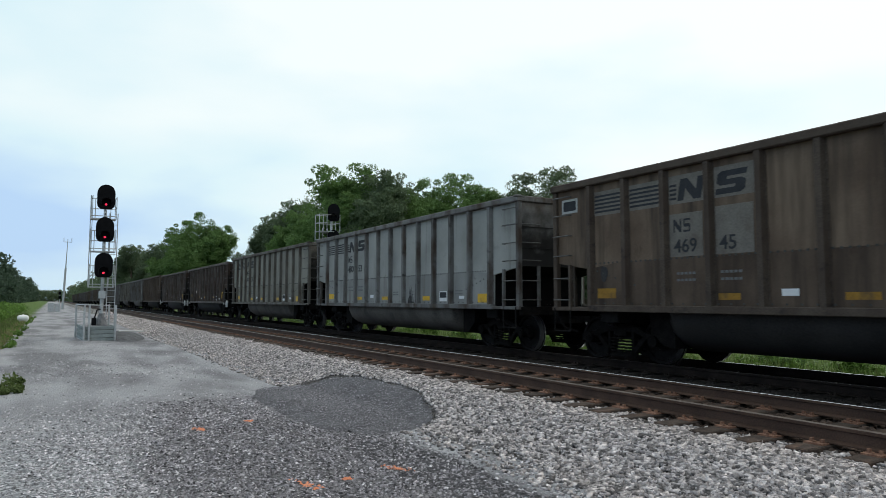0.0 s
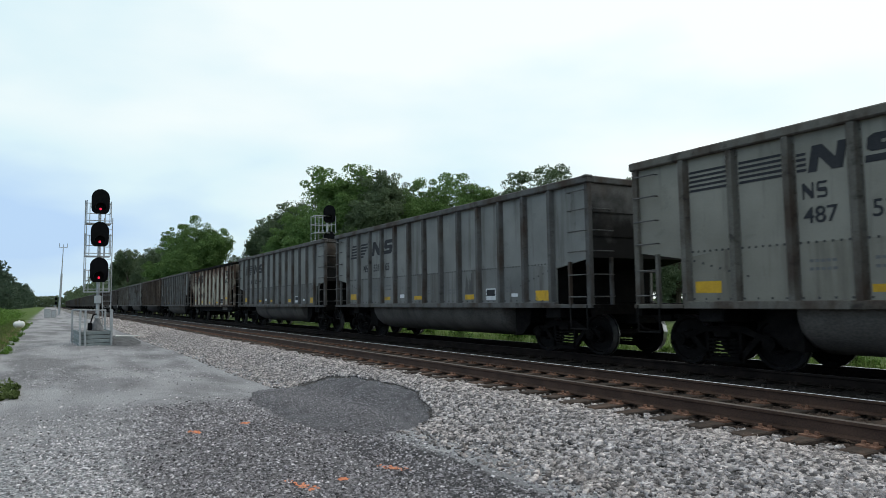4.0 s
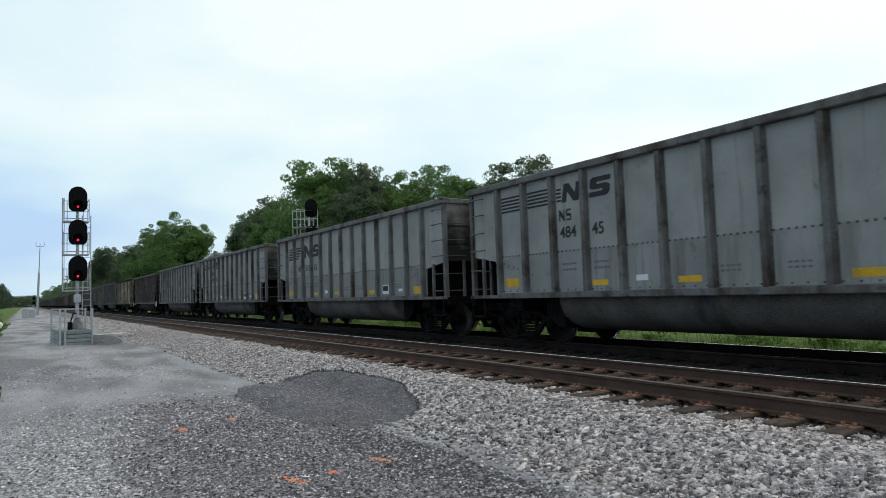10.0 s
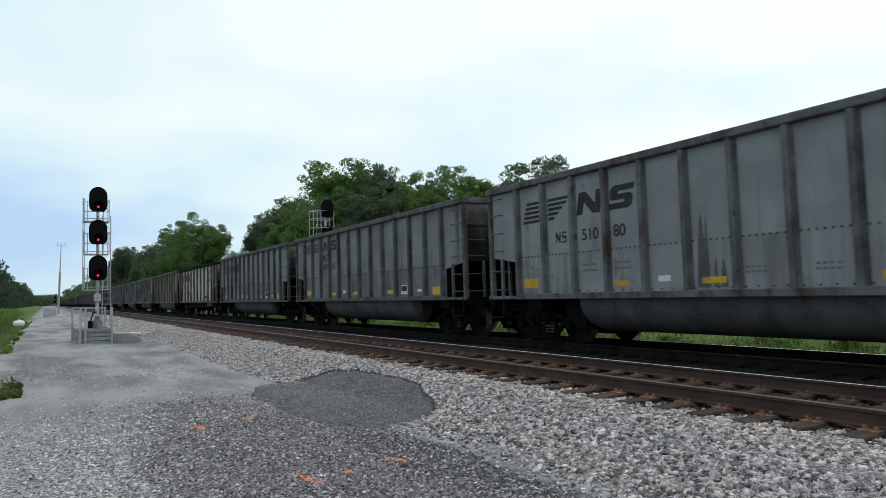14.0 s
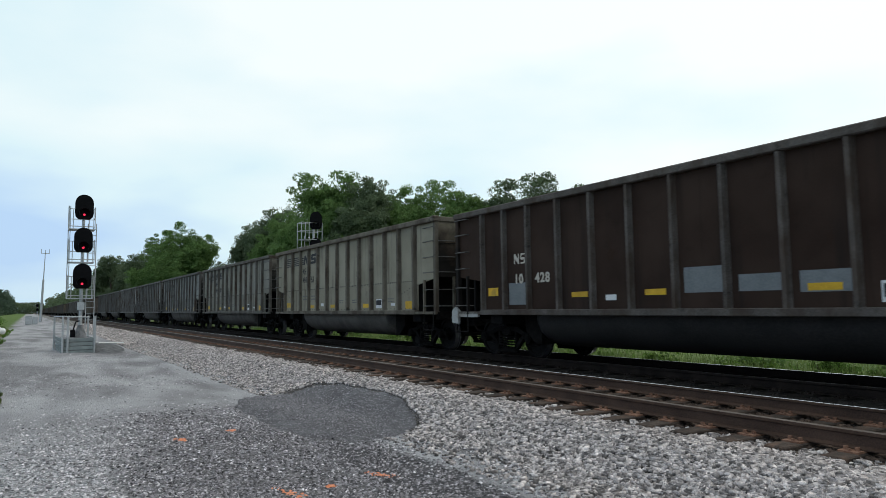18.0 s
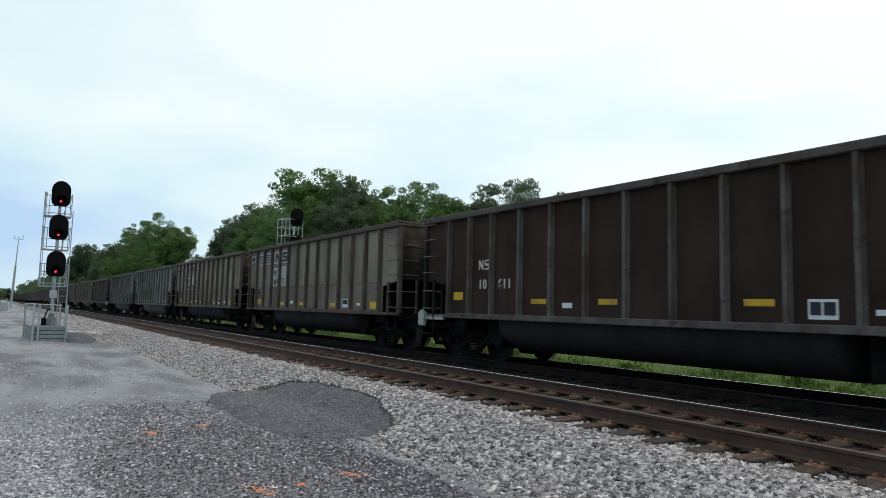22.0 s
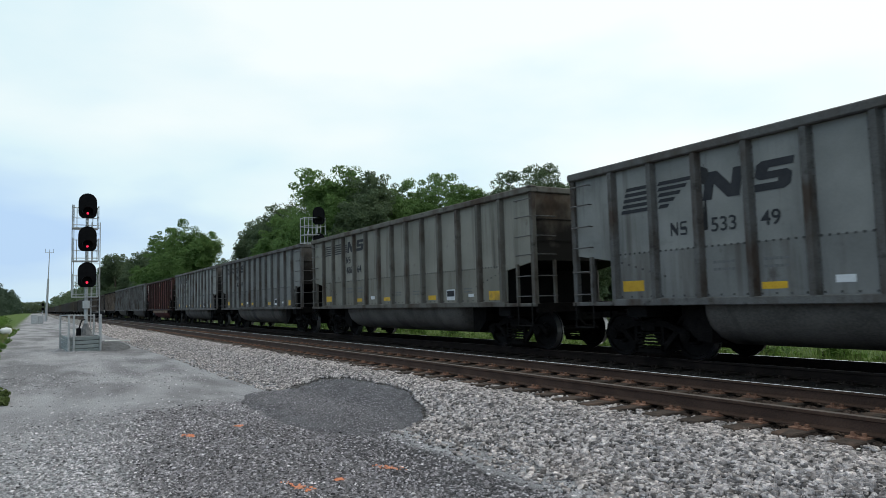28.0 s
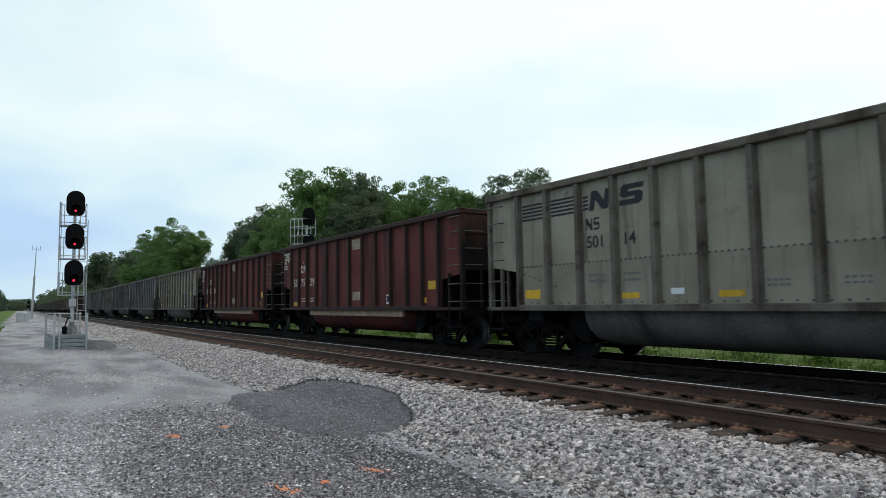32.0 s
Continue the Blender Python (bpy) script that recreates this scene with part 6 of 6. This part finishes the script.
def platform_mound():
    """Dark gravel banked up against the platform."""
    s = Shape()
    n, rings = 36, 8
    vs = []
    for k in range(rings):
        t = k / (rings - 1)
        for i in range(n):
            a = 6.283 * i / n
            wob = 1 + 0.06 * math.sin(3 * a + 1) + 0.03 * math.sin(7 * a)
            vs.append((3.12 + math.cos(a) * 1.0 * (1 - t) * wob, 37.2 + math.sin(a) * 3.9 * (1 - t) * wob, GROUND_Z - 0.03 + 0.30 * (1 - (1 - t) ** 2.2)))
    s.add(vs, [(k * n + i, k * n + (i + 1) % n, k * n + n + (i + 1) % n, k * n + n + i) for k in range(rings - 1) for i in range(n)])
    dark = mat("dark_bank_gravel", (0.045, 0.045, 0.048), (0.15, 0.149, 0.156), 5, 0.95, 0.7, 45)
    return tagged(new("gravel_bank", s.mesh("gravel_bank", dark, True)), "low bank of dark gravel beside the signal platform", "gravel", kind="stuff")


platform_mound()


def far_side_signal():
    sig = thing("signal_mast", "galvanised signal mast beyond the train, head turned away", "railway signal", m=pose(16.0, 42.2, -1.0))
    part("post", Shape().tube((0, 0, 0), (0, 0, 8.0), 0.09, 0.07, 10).mesh("post", M_GALV), sig)
    signal_head(sig, pose(0.02, -0.35, 8.0, 0, 0, -22), False)
    signal_head(sig, pose(0.02, -0.35, 6.25, 0, 0, -22), False)
    for zb in (6.75, 5.1):
        c = Shape()
        c.box(-0.98, 0.46, -0.4, 0.4, zb - 0.03, zb)
        for a, b in ((-0.98, -0.4), (0.44, -0.4), (-0.98, 0.4), (0.44, 0.4), (-0.72, -0.4), (-0.46, -0.4)):
            c.tube((a, b, zb - (0.65 if a < -0.9 else 0)), (a, b, zb + 1.1), 0.024, n=6)
        for h in (0.55, 1.1):
            c.pipe([(0.44, -0.4, zb + h), (-0.98, -0.4, zb + h), (-0.98, 0.4, zb + h), (0.44, 0.4, zb + h)], 0.02)
        part("service_cage", c.mesh("service_cage", M_GALV), sig)
    lad = Shape()
    for x in (-0.55, -0.2):
        lad.box(x - 0.02, x + 0.02, 0.2, 0.24, 0, 7.0)
    for i in range(24):
        lad.tube((-0.55, 0.22, 0.2 + i * 0.28), (-0.2, 0.22, 0.2 + i * 0.28), 0.012, n=6)
    part("ladder", lad.mesh("ladder", M_GALV), sig)


far_side_signal()


def distant_line_gear():
    pole = thing("utility_pole", "tall leaning grey pole with a small antenna top", "pole", m=pose(2.1, 150, -0.6))
    part("shaft", Shape().tube((0, 0, 0), (0.25, 0, 8.0), 0.22, 0.18, 8).tube((0.25, 0, 8.0), (0.42, 0, 13.4), 0.10, 0.06, 8).mesh("shaft", M_GALV), pole)
    part("antenna", Shape().tube((-0.25, 0, 13.1), (1.1, 0, 13.1), 0.05).tube((-0.25, 0, 13.1), (-0.25, 0, 13.9), 0.05).tube((1.1, 0, 13.1), (1.1, 0, 13.9), 0.05).tube((0.42, 0, 13.0), (0.42, 0, 13.7), 0.05).mesh("antenna", M_GALV), pole)
    sig = thing("signal_mast", "small distant two-head signal on a grey post", "railway signal", m=pose(1.55, 150, -0.6))
    sig.scale = (0.55, 0.55, 0.72)
    part("post", Shape().tube((0, 0, 0), (0, 0, 4.8), 0.12, 0.10, 8).mesh("post", M_GALV), sig)
    for z in (4.3, 3.2):
        part("signal_head", Shape().lathe([(-0.1, 0.05), (-0.1, 0.45), (0.1, 0.45), (0.1, 0.05)], "y", 16, (0, -0.2, z)).mesh("signal_head", M_HOOD), sig)
    for x, w, h in ((0.15, 0.9, 1.25), (1.0, 0.7, 1.1)):
        cab = thing("equipment_cabinet", "pale grey metal trackside equipment cabinet", "cabinet", m=pose(x, 120, -0.62))
        part("cabinet_body", Shape().box(-w / 2, w / 2, -0.4, 0.4, 0, h, 0.03).mesh("cabinet_body", M_GALV), cab)
        part("cabinet_roof", Shape().box(-w / 2 - 0.05, w / 2 + 0.05, -0.45, 0.45, h, h + 0.07, 0.02).mesh("cabinet_roof", M_GALV), cab)
        part("cabinet_door", Shape().box(-w / 2 + 0.06, w / 2 - 0.06, -0.425, -0.402, 0.12, h - 0.1).mesh("cabinet_door", M_GALV), cab)
    tank = thing("gas_tank", "white horizontal gas tank in the grass", "tank", m=pose(-1.72, 60, -0.42, 0, 0, 0))
    tank.scale = (0.62, 0.62, 0.62)
    prof = [(-0.62 + 0.0, 0.02), (-0.58, 0.2), (-0.48, 0.31), (-0.36, 0.36), (0.36, 0.36), (0.48, 0.31), (0.58, 0.2), (0.62, 0.02)]
    part("tank_shell", Shape().lathe(prof, "x", 20, (0, 0, 0.42)).mesh("tank_shell", M_TANK, True), tank)
    part("tank_dome", Shape().lathe([(0.74, 0.12), (0.86, 0.12), (0.9, 0.05)], "z", 12).mesh("tank_dome", M_TANK), tank)
    for x in (-0.35, 0.35):
        part("tank_leg", Shape().box(x - 0.04, x + 0.04, -0.2, 0.2, -0.30, 0.14).mesh("tank_leg", M_TANK), tank)


M_TANK = mat("white_tank_paint", (0.72, 0.72, 0.70), (0.80, 0.80, 0.79), 3, 0.45, 0.03, 40)
distant_line_gear()


pipe = Shape().tube((2.95, 36.4, -0.30), (4.15, 37.2, -0.36), 0.03, n=8)
tagged(new("pipe", pipe.mesh("pipe", M_TANK)), "white plastic pipe lying beside the signal platform", "pipe")


# ---- ground marks ----
def ground_mark(x, y, w, l, turn, seed):
    rng = random.Random(seed)
    s = Shape()
    c, q = math.cos(turn), math.sin(turn)
    for i in range(44):
        a, b = rng.gauss(0, 0.42) * w, rng.gauss(0, 0.42) * l
        px, py = x + a * c - b * q, y + a * q + b * c
        z = ground_height(px, py) + 0.012
        r = rng.uniform(0.008, 0.022)
        n = 5
        a0 = rng.uniform(0, 6)
        ring = [(px + r * math.cos(a0 + 6.283 * k / n), py + r * math.sin(a0 + 6.283 * k / n), z + rng.uniform(-0.006, 0.008)) for k in range(n)]
        s.add(ring + [(px, py, z + r * 0.6)], [(k, (k + 1) % n, n) for k in range(n)])
    return tagged(new("paint_mark", s.mesh("paint_mark", M_ORANGE)), "orange spray paint mark on the gravel", "paint mark", "spray marks on the gravel", "stuff")


for i, (x, y, w, l, a) in enumerate(((3.37, 6.80, 0.07, 0.24, 0.5), (2.28, 6.64, 0.07, 0.28, 0.3), (1.90, 10.08, 0.07, 0.16, 0.4), (2.66, 10.37, 0.08, 0.10, 0.9), (2.74, 6.63, 0.05, 0.05, 0.4))):
    ground_mark(x, y, w, l, a, 40 + i)
stick = Shape().pipe([(5.62, 3.50, -0.27), (5.82, 3.60, -0.24), (6.02, 3.62, -0.22), (6.2, 3.72, -0.2)], 0.012)
tagged(new("stick", stick.mesh("stick", M_BARK)), "thin brown dead stick lying on the ballast", "stick")


# ---- plants ----
def leaf_cloud(name, centres, radii, per, size, material, seed, flat=0.75):
    """Many small leaf blades spread through clumps."""
    rng = np.random.default_rng(seed)
    cs, rs = np.asarray(centres, float), np.asarray(radii, float)
    n = len(cs) * per
    c = np.repeat(cs, per, 0)
    r = np.repeat(rs, per)
    d = rng.normal(0, 1, (n, 3))
    d /= np.linalg.norm(d, axis=1, keepdims=True)
    p = c + d * (r * rng.uniform(0.35, 1.0, n) ** 0.5)[:, None] * np.array([1, 1, flat])
    u = rng.normal(0, 1, (n, 3)) + d * 0.2
    u /= np.linalg.norm(u, axis=1, keepdims=True)
    w = np.cross(u, d + rng.normal(0, 0.7, (n, 3)))
    w /= np.linalg.norm(w, axis=1, keepdims=True) + 1e-9
    sz = size * rng.uniform(0.6, 1.3, n)[:, None]
    verts = np.stack([p - u * sz, p + w * sz * 0.5, p + u * sz, p - w * sz * 0.5], 1).reshape(-1, 3)
    faces = np.arange(4 * n).reshape(-1, 4)
    me = bpy.data.meshes.new(name)
    me.vertices.add(len(verts))
    me.vertices.foreach_set("co", verts.ravel())
    me.loops.add(faces.size)
    me.loops.foreach_set("vertex_index", faces.ravel().astype(np.int32))
    me.polygons.add(len(faces))
    me.polygons.foreach_set("loop_start", np.arange(0, faces.size, 4, dtype=np.int32))
    me.update(calc_edges=True)
    me.materials.append(material)
    return me


def make_tree(seed, height, spread, material, label):
    rng = random.Random(seed)
    tree = thing("tree", label, "tree", "trees beyond the tracks")
    s = Shape()
    bend = Vector((rng.uniform(-0.4, 0.4), rng.uniform(-0.4, 0.4), 0))
    top = height * 0.62
    pts = [Vector((0, 0, -0.4)), Vector((0, 0, top * 0.35)) + bend * 0.4, Vector((0, 0, top * 0.7)) + bend, Vector((0, 0, top)) + bend * 1.5]
    rad = [0.34, 0.27, 0.2, 0.1]
    for i in range(3):
        s.tube(pts[i], pts[i + 1], rad[i], rad[i + 1], 9)
    part("trunk", s.mesh("trunk", M_BARK), tree)
    lobes = [(Vector((0, 0, height * 0.84)) + bend * 1.5, height * 0.15)]
    for i in range(19):
        a = i * 2.4 + rng.uniform(-0.4, 0.4)
        up = 0.28 + 0.50 * ((i * 7) % 19) / 18
        out = spread * (0.72 - 0.50 * max(0.0, up - 0.52) / 0.26 * 0.7) * rng.uniform(0.8, 1.0)
        tip = Vector((math.cos(a) * out, math.sin(a) * out, height * up))
        h0 = height * max(0.2, up - rng.uniform(0.15, 0.28))
        base = Vector((0, 0, h0)) + bend * (h0 / top)
        mid = base.lerp(tip, 0.5) + Vector((0, 0, -0.3))
        if i < 9:
            limb = Shape()
            limb.tube(base, mid, 0.12, 0.08, 6).tube(mid, tip, 0.08, 0.03, 6)
            part("limb", limb.mesh("limb", M_BARK), tree)
        lobes.append((tip, spread * rng.uniform(0.36, 0.50)))
    # leaf clumps over every lobe, closest at its top
    centres, radii = [], []
    for c, r in lobes:
        for _ in range(18):
            d = Vector((rng.gauss(0, 1), rng.gauss(0, 1), rng.gauss(0.35, 0.8))).normalized()
            centres.append(c + d * r * rng.uniform(0.72, 1.06))
            radii.append(rng.uniform(0.42, 0.85))
        for _ in range(7):
            centres.append(c + Vector((rng.gauss(0, 0.3), rng.gauss(0, 0.3), rng.gauss(-0.2, 0.3))) * r)
            radii.append(r * 0.6)
    for i in range(16):
        centres.append(bend * 0.5 + Vector((rng.gauss(0, 0.3) * spread, rng.gauss(0, 0.3) * spread, height * rng.uniform(0.3, 0.75))))
        radii.append(1.3)
    part("crown", leaf_cloud("crown", centres, radii, 125, 0.12, material, seed, 0.7), tree)
    return tree


TREE_SPOTS = [(29.5, 71, 1.05), (30.5, 67, 1.03), (32, 69, 0.98), (33, 68, 1.0), (36, 68, 0.99), (40, 70, 0.98), (41, 65, 1.0), (47, 69, 0.97), (46, 60, 0.97), (48, 57.5, 1.02), (52, 57, 1.0), (56, 58, 1.0),
              (24.2, 116, 0.90), (28, 85, 0.95), (27.3, 70.5, 1.1), (34, 120, 0.95), (25, 104, 0.62), (31, 95, 0.96), (21.5, 118, 1.02), (20, 126, 0.98), (21, 150, 0.9), (21, 166, 0.98), (17, 178, 1.0), (17.5, 190, 0.95),
              (33, 77, 0.9), (36, 79, 1.0), (42, 75, 1.0), (50, 66, 0.9), (58, 64, 1.0), (30.5, 105, 1.0), (37, 126, 0.9), (24, 133, 0.92), (27, 146, 0.9), (62, 60, 1.02), (66, 56, 1.0), (70, 58, 1.03),
              (27, 74, 0.62), (30, 62.5, 0.6), (38, 63, 0.6), (27, 86, 0.52), (29, 104, 0.55), (20, 112, 0.55), (18, 140, 0.6), (17, 155, 0.62), (44, 62, 0.7)]


def plant_trees():
    protos = [make_tree(1, 15.8, 4.6, M_LEAF, "tall broad oak in full green leaf"), make_tree(2, 15.2, 4.0, M_LEAF_DARK, "tall dark green oak, uneven crown"),
              make_tree(3, 15.6, 5.0, M_LEAF, "wide spreading green oak at the wood's edge"), make_tree(4, 16.0, 3.8, M_LEAF_DARK, "slender dark green tree with gaps in its crown")]
    rng = random.Random(9)
    for i, (x, y, k) in enumerate(TREE_SPOTS):
        z = ground_height(x, y)
        kk = k * (1.09 if z < -1.2 else 1.06)
        m = pose(x, y, z, 0, 0, rng.uniform(0, 360))
        if i < 4:
            ob = protos[i]
            ob.matrix_basis = m
        else:
            bright = (x < 43 and y < 72) or (26 < x < 28.5 and 73 < y < 90) or (20 <= x < 25 and 110 < y < 130)
            ob = copy_thing(protos[rng.choice((0, 2)) if bright else rng.choice((1, 3))], m)
            kk *= 1.04 if 38 < x < 48 and y < 76 else 1.0 if y > 100 or x > 43 else 0.94 if bright else 1.12
        ob.scale = (kk * rng.uniform(0.95, 1.1), kk * rng.uniform(0.95, 1.1), kk)


plant_trees()


def far_woods(name, label, spots, seed, material, height, per=34, size=0.55, clumps=16):
    rng = random.Random(seed)
    centres, radii = [], []
    for x, y in spots:
        h = height * rng.uniform(0.82, 1.08)
        for _ in range(clumps):
            a, z = rng.uniform(0, 6.283), rng.uniform(0.02, 1)
            k = math.sqrt(max(0.05, 1 - (2 * z - 0.9) ** 2 * 0.8)) * 3.6
            centres.append((x + math.cos(a) * k, y + math.sin(a) * k, ground_height(x, y) + h * z))
            radii.append(rng.uniform(1.1, 2.0))
    me = leaf_cloud(name, centres, radii, per, size, material, seed)
    return tagged(new(name, me), label, "trees", kind="stuff")


wr = random.Random(21)
far_woods("far_woods", "dense distant woods along the right of way", [(18 + wr.uniform(0, 14), 196 + i * 7.5 + wr.uniform(-3, 3)) for i in range(90)], 31, M_LEAF_DARK, 15.5)
far_woods("far_woods", "dense dark woods across the grass verge", [(-12.5 - wr.uniform(0, 4) - (i % 3) * 5, 170 + i * 6.5 + wr.uniform(-3, 3)) for i in range(110)], 32, M_LEAF_SHADE, 15.5)
far_woods("field_hedge", "distant tree line across the green field", [(74 + i * 3.4 + wr.uniform(-2, 2), 130 - i * 1.9 + (i % 2) * 6 + wr.uniform(-4, 4)) for i in range(84)], 33, M_LEAF_DARK, 19.5, 36, 1.0, 40)
far_woods("far_woods", "distant trees closing the end of the road", [(-14 + i * 1.9, 820 + wr.uniform(-30, 30)) for i in range(16)], 34, M_LEAF_DARK, 11, 24, 0.9)


def scrub(name, label, count, area, size, height, material, seed, cluster=1.0):
    rng = random.Random(seed)
    centres, radii = [], []
    for _ in range(count):
        x, y = rng.uniform(area[0], area[1]), area[2] + (area[3] - area[2]) * rng.random() ** 1.4
        h = height * rng.uniform(0.3, 1.0)
        centres.append((x, y, ground_height(x, y) + h * 0.45))
        radii.append(h * rng.uniform(0.5, 0.8))
    return tagged(new(name, leaf_cloud(name, centres, radii, 42, size, material, seed)), label, "weeds", kind="stuff")


scrub("weeds", "tall green weeds along the far track", 760, (13.6, 17.2, 0, 60), 0.06, 0.62, M_BUSH, 51)
scrub("weeds", "rough green scrub beside the gravel road", 1200, (-12, -3.1, 30, 120), 0.11, 1.45, M_BUSH, 52)
scrub("weeds", "low green weeds on the road verge", 300, (-3.6, -1.2, 30, 80), 0.05, 0.30, M_BUSH, 53)
scrub("weeds", "dark tuft of grass at the road edge", 50, (-1.6, -0.4, 15.8, 18.0), 0.05, 0.22, M_VERGE, 54)


def grass_blades(name, label, count, area, height, material, seed):
    rng = np.random.default_rng(seed)
    x = rng.uniform(area[0], area[1], count)
    y = area[2] + (area[3] - area[2]) * rng.uniform(0, 1, count) ** 1.3
    z = np.array([ground_height(a, b) for a, b in zip(x, y)])
    h = height * rng.uniform(0.5, 1.2, count)
    a = rng.uniform(0, 6.283, count)
    lean = rng.uniform(0.05, 0.5, count) * h
    w = 0.012 + 0.01 * rng.uniform(0, 1, count)
    v = np.stack([np.stack([x - w * np.sin(a), y + w * np.cos(a), z], 1), np.stack([x + w * np.sin(a), y - w * np.cos(a), z], 1), np.stack([x + lean * np.cos(a), y + lean * np.sin(a), z + h], 1)], 1).reshape(-1, 3)
    f = np.arange(3 * count)
    me = bpy.data.meshes.new(name)
    me.vertices.add(len(v))
    me.vertices.foreach_set("co", v.ravel())
    me.loops.add(len(f))
    me.loops.foreach_set("vertex_index", f.astype(np.int32))
    me.polygons.add(count)
    me.polygons.foreach_set("loop_start", np.arange(0, 3 * count, 3, dtype=np.int32))
    me.update(calc_edges=True)
    me.materials.append(material)
    return tagged(new(name, me), label, "grass", kind="stuff")


grass_blades("grass", "long green grass beyond the far track", 30000, (13.3, 21, 0, 45), 0.32, M_GRASS, 61)
grass_blades("grass", "rough pale grass across the field", 26000, (20, 50, 0, 60), 0.42, M_GRASS, 64)
grass_blades("grass", "green verge grass beside the gravel road", 26000, (-9, -2.0, 25, 90), 0.42, M_VERGE, 62)
grass_blades("grass", "dry yellowing grass along the edge of the gravel road", 5000, (-3.0, -1.5, 28, 80), 0.26, M_DRYGRASS, 63)


def make_bush(x, y, r, seed, label):
    rng = random.Random(seed)
    b = thing("bush", label, "bush", "bushes beyond the tracks", pose(x, y, ground_height(x, y)))
    s = Shape()
    for i in range(6):
        a = rng.uniform(0, 6.283)
        s.tube((0, 0, -0.1), (math.cos(a) * r * 0.5, math.sin(a) * r * 0.5, r * rng.uniform(0.7, 1.3)), 0.02, 0.008, 5)
    part("stems", s.mesh("stems", M_BARK), b)
    cs = [(rng.gauss(0, 0.38) * r, rng.gauss(0, 0.38) * r, r * rng.uniform(0.25, 1.35)) for _ in range(26)]
    part("leaves", leaf_cloud("leaves", cs, [r * rng.uniform(0.2, 0.4) for _ in cs], 60, 0.07, M_LEAF if seed % 2 else M_BUSH, seed), b)


for i, (x, y, r) in enumerate(((17.5, 9.6, 0.75), (17.0, 11.2, 0.55), (15.5, 13.5, 0.5), (15.2, 18.5, 0.65), (15.6, 21.0, 0.75), (15.0, 24.0, 0.6), (16.0, 29, 0.9), (15.4, 34, 0.9), (16.5, 6.4, 0.5), (18.5, 47, 1.4), (20, 54, 1.6), (15.5, 40, 1.1))):
    make_bush(x, y, r, 70 + i, "leafy green roadside bush in long grass")


def make_mound():
    """Pale heap of crushed stone at the edge of the field."""
    s = Shape()
    rng = random.Random(8)
    n, rings = 28, 9
    vs = []
    for k in range(rings):
        t = k / (rings - 1)
        for i in range(n):
            a = 6.283 * i / n
            wob = 1 + 0.10 * math.sin(3 * a + 1) + 0.06 * math.sin(7 * a) + rng.uniform(-0.03, 0.03)
            vs.append((math.cos(a) * 3.4 * (1 - t) * wob, math.sin(a) * 2.4 * (1 - t) * wob, 1.05 * (1 - (1 - t) ** 1.9) + rng.uniform(-0.03, 0.03)))
    fs = [(k * n + i, k * n + (i + 1) % n, k * n + n + (i + 1) % n, k * n + n + i) for k in range(rings - 1) for i in range(n)]
    s.add(vs, fs)
    ob = new("gravel_heap", s.mesh("gravel_heap", M_HEAP, True))
    ob.matrix_basis = pose(31.5, 15.2, ground_height(31.5, 15.2) - 0.05, 0, 0, 30) @ Matrix.Diagonal((0.7, 0.7, 0.8, 1))
    return tagged(ob, "pale heap of crushed stone in the green field", "gravel heap")


M_HEAP = mat("pale_crushed_stone", (0.34, 0.35, 0.37), (0.46, 0.47, 0.49), 3, 0.95, 0.5, 30)
make_mound()


M_SHED = mat("weathered_pale_sheet", (0.24, 0.25, 0.255), (0.32, 0.33, 0.335), 0.6, 0.7, 0.1, 20)


def make_shed():
    shed = thing("shed", "long low white metal shed across the field", "shed", m=pose(98, 47, ground_height(98, 47), 0, 0, 25))
    part("wall", Shape().box(-2.5, 2.5, -13, 13, 0, 2.6).mesh("wall", M_SHED), shed)
    part("roof", Shape().prism([(-2.9, 2.55), (2.9, 2.55), (0, 3.6)], -13.3, 13.3, "y").mesh("roof", M_FILL), shed)
    for y in (-9, -3, 3, 9):
        part("door", Shape().box(-2.56, -2.505, y - 1.4, y + 1.4, 0, 2.2).mesh("door", M_FILL), shed)


make_shed()


motions()
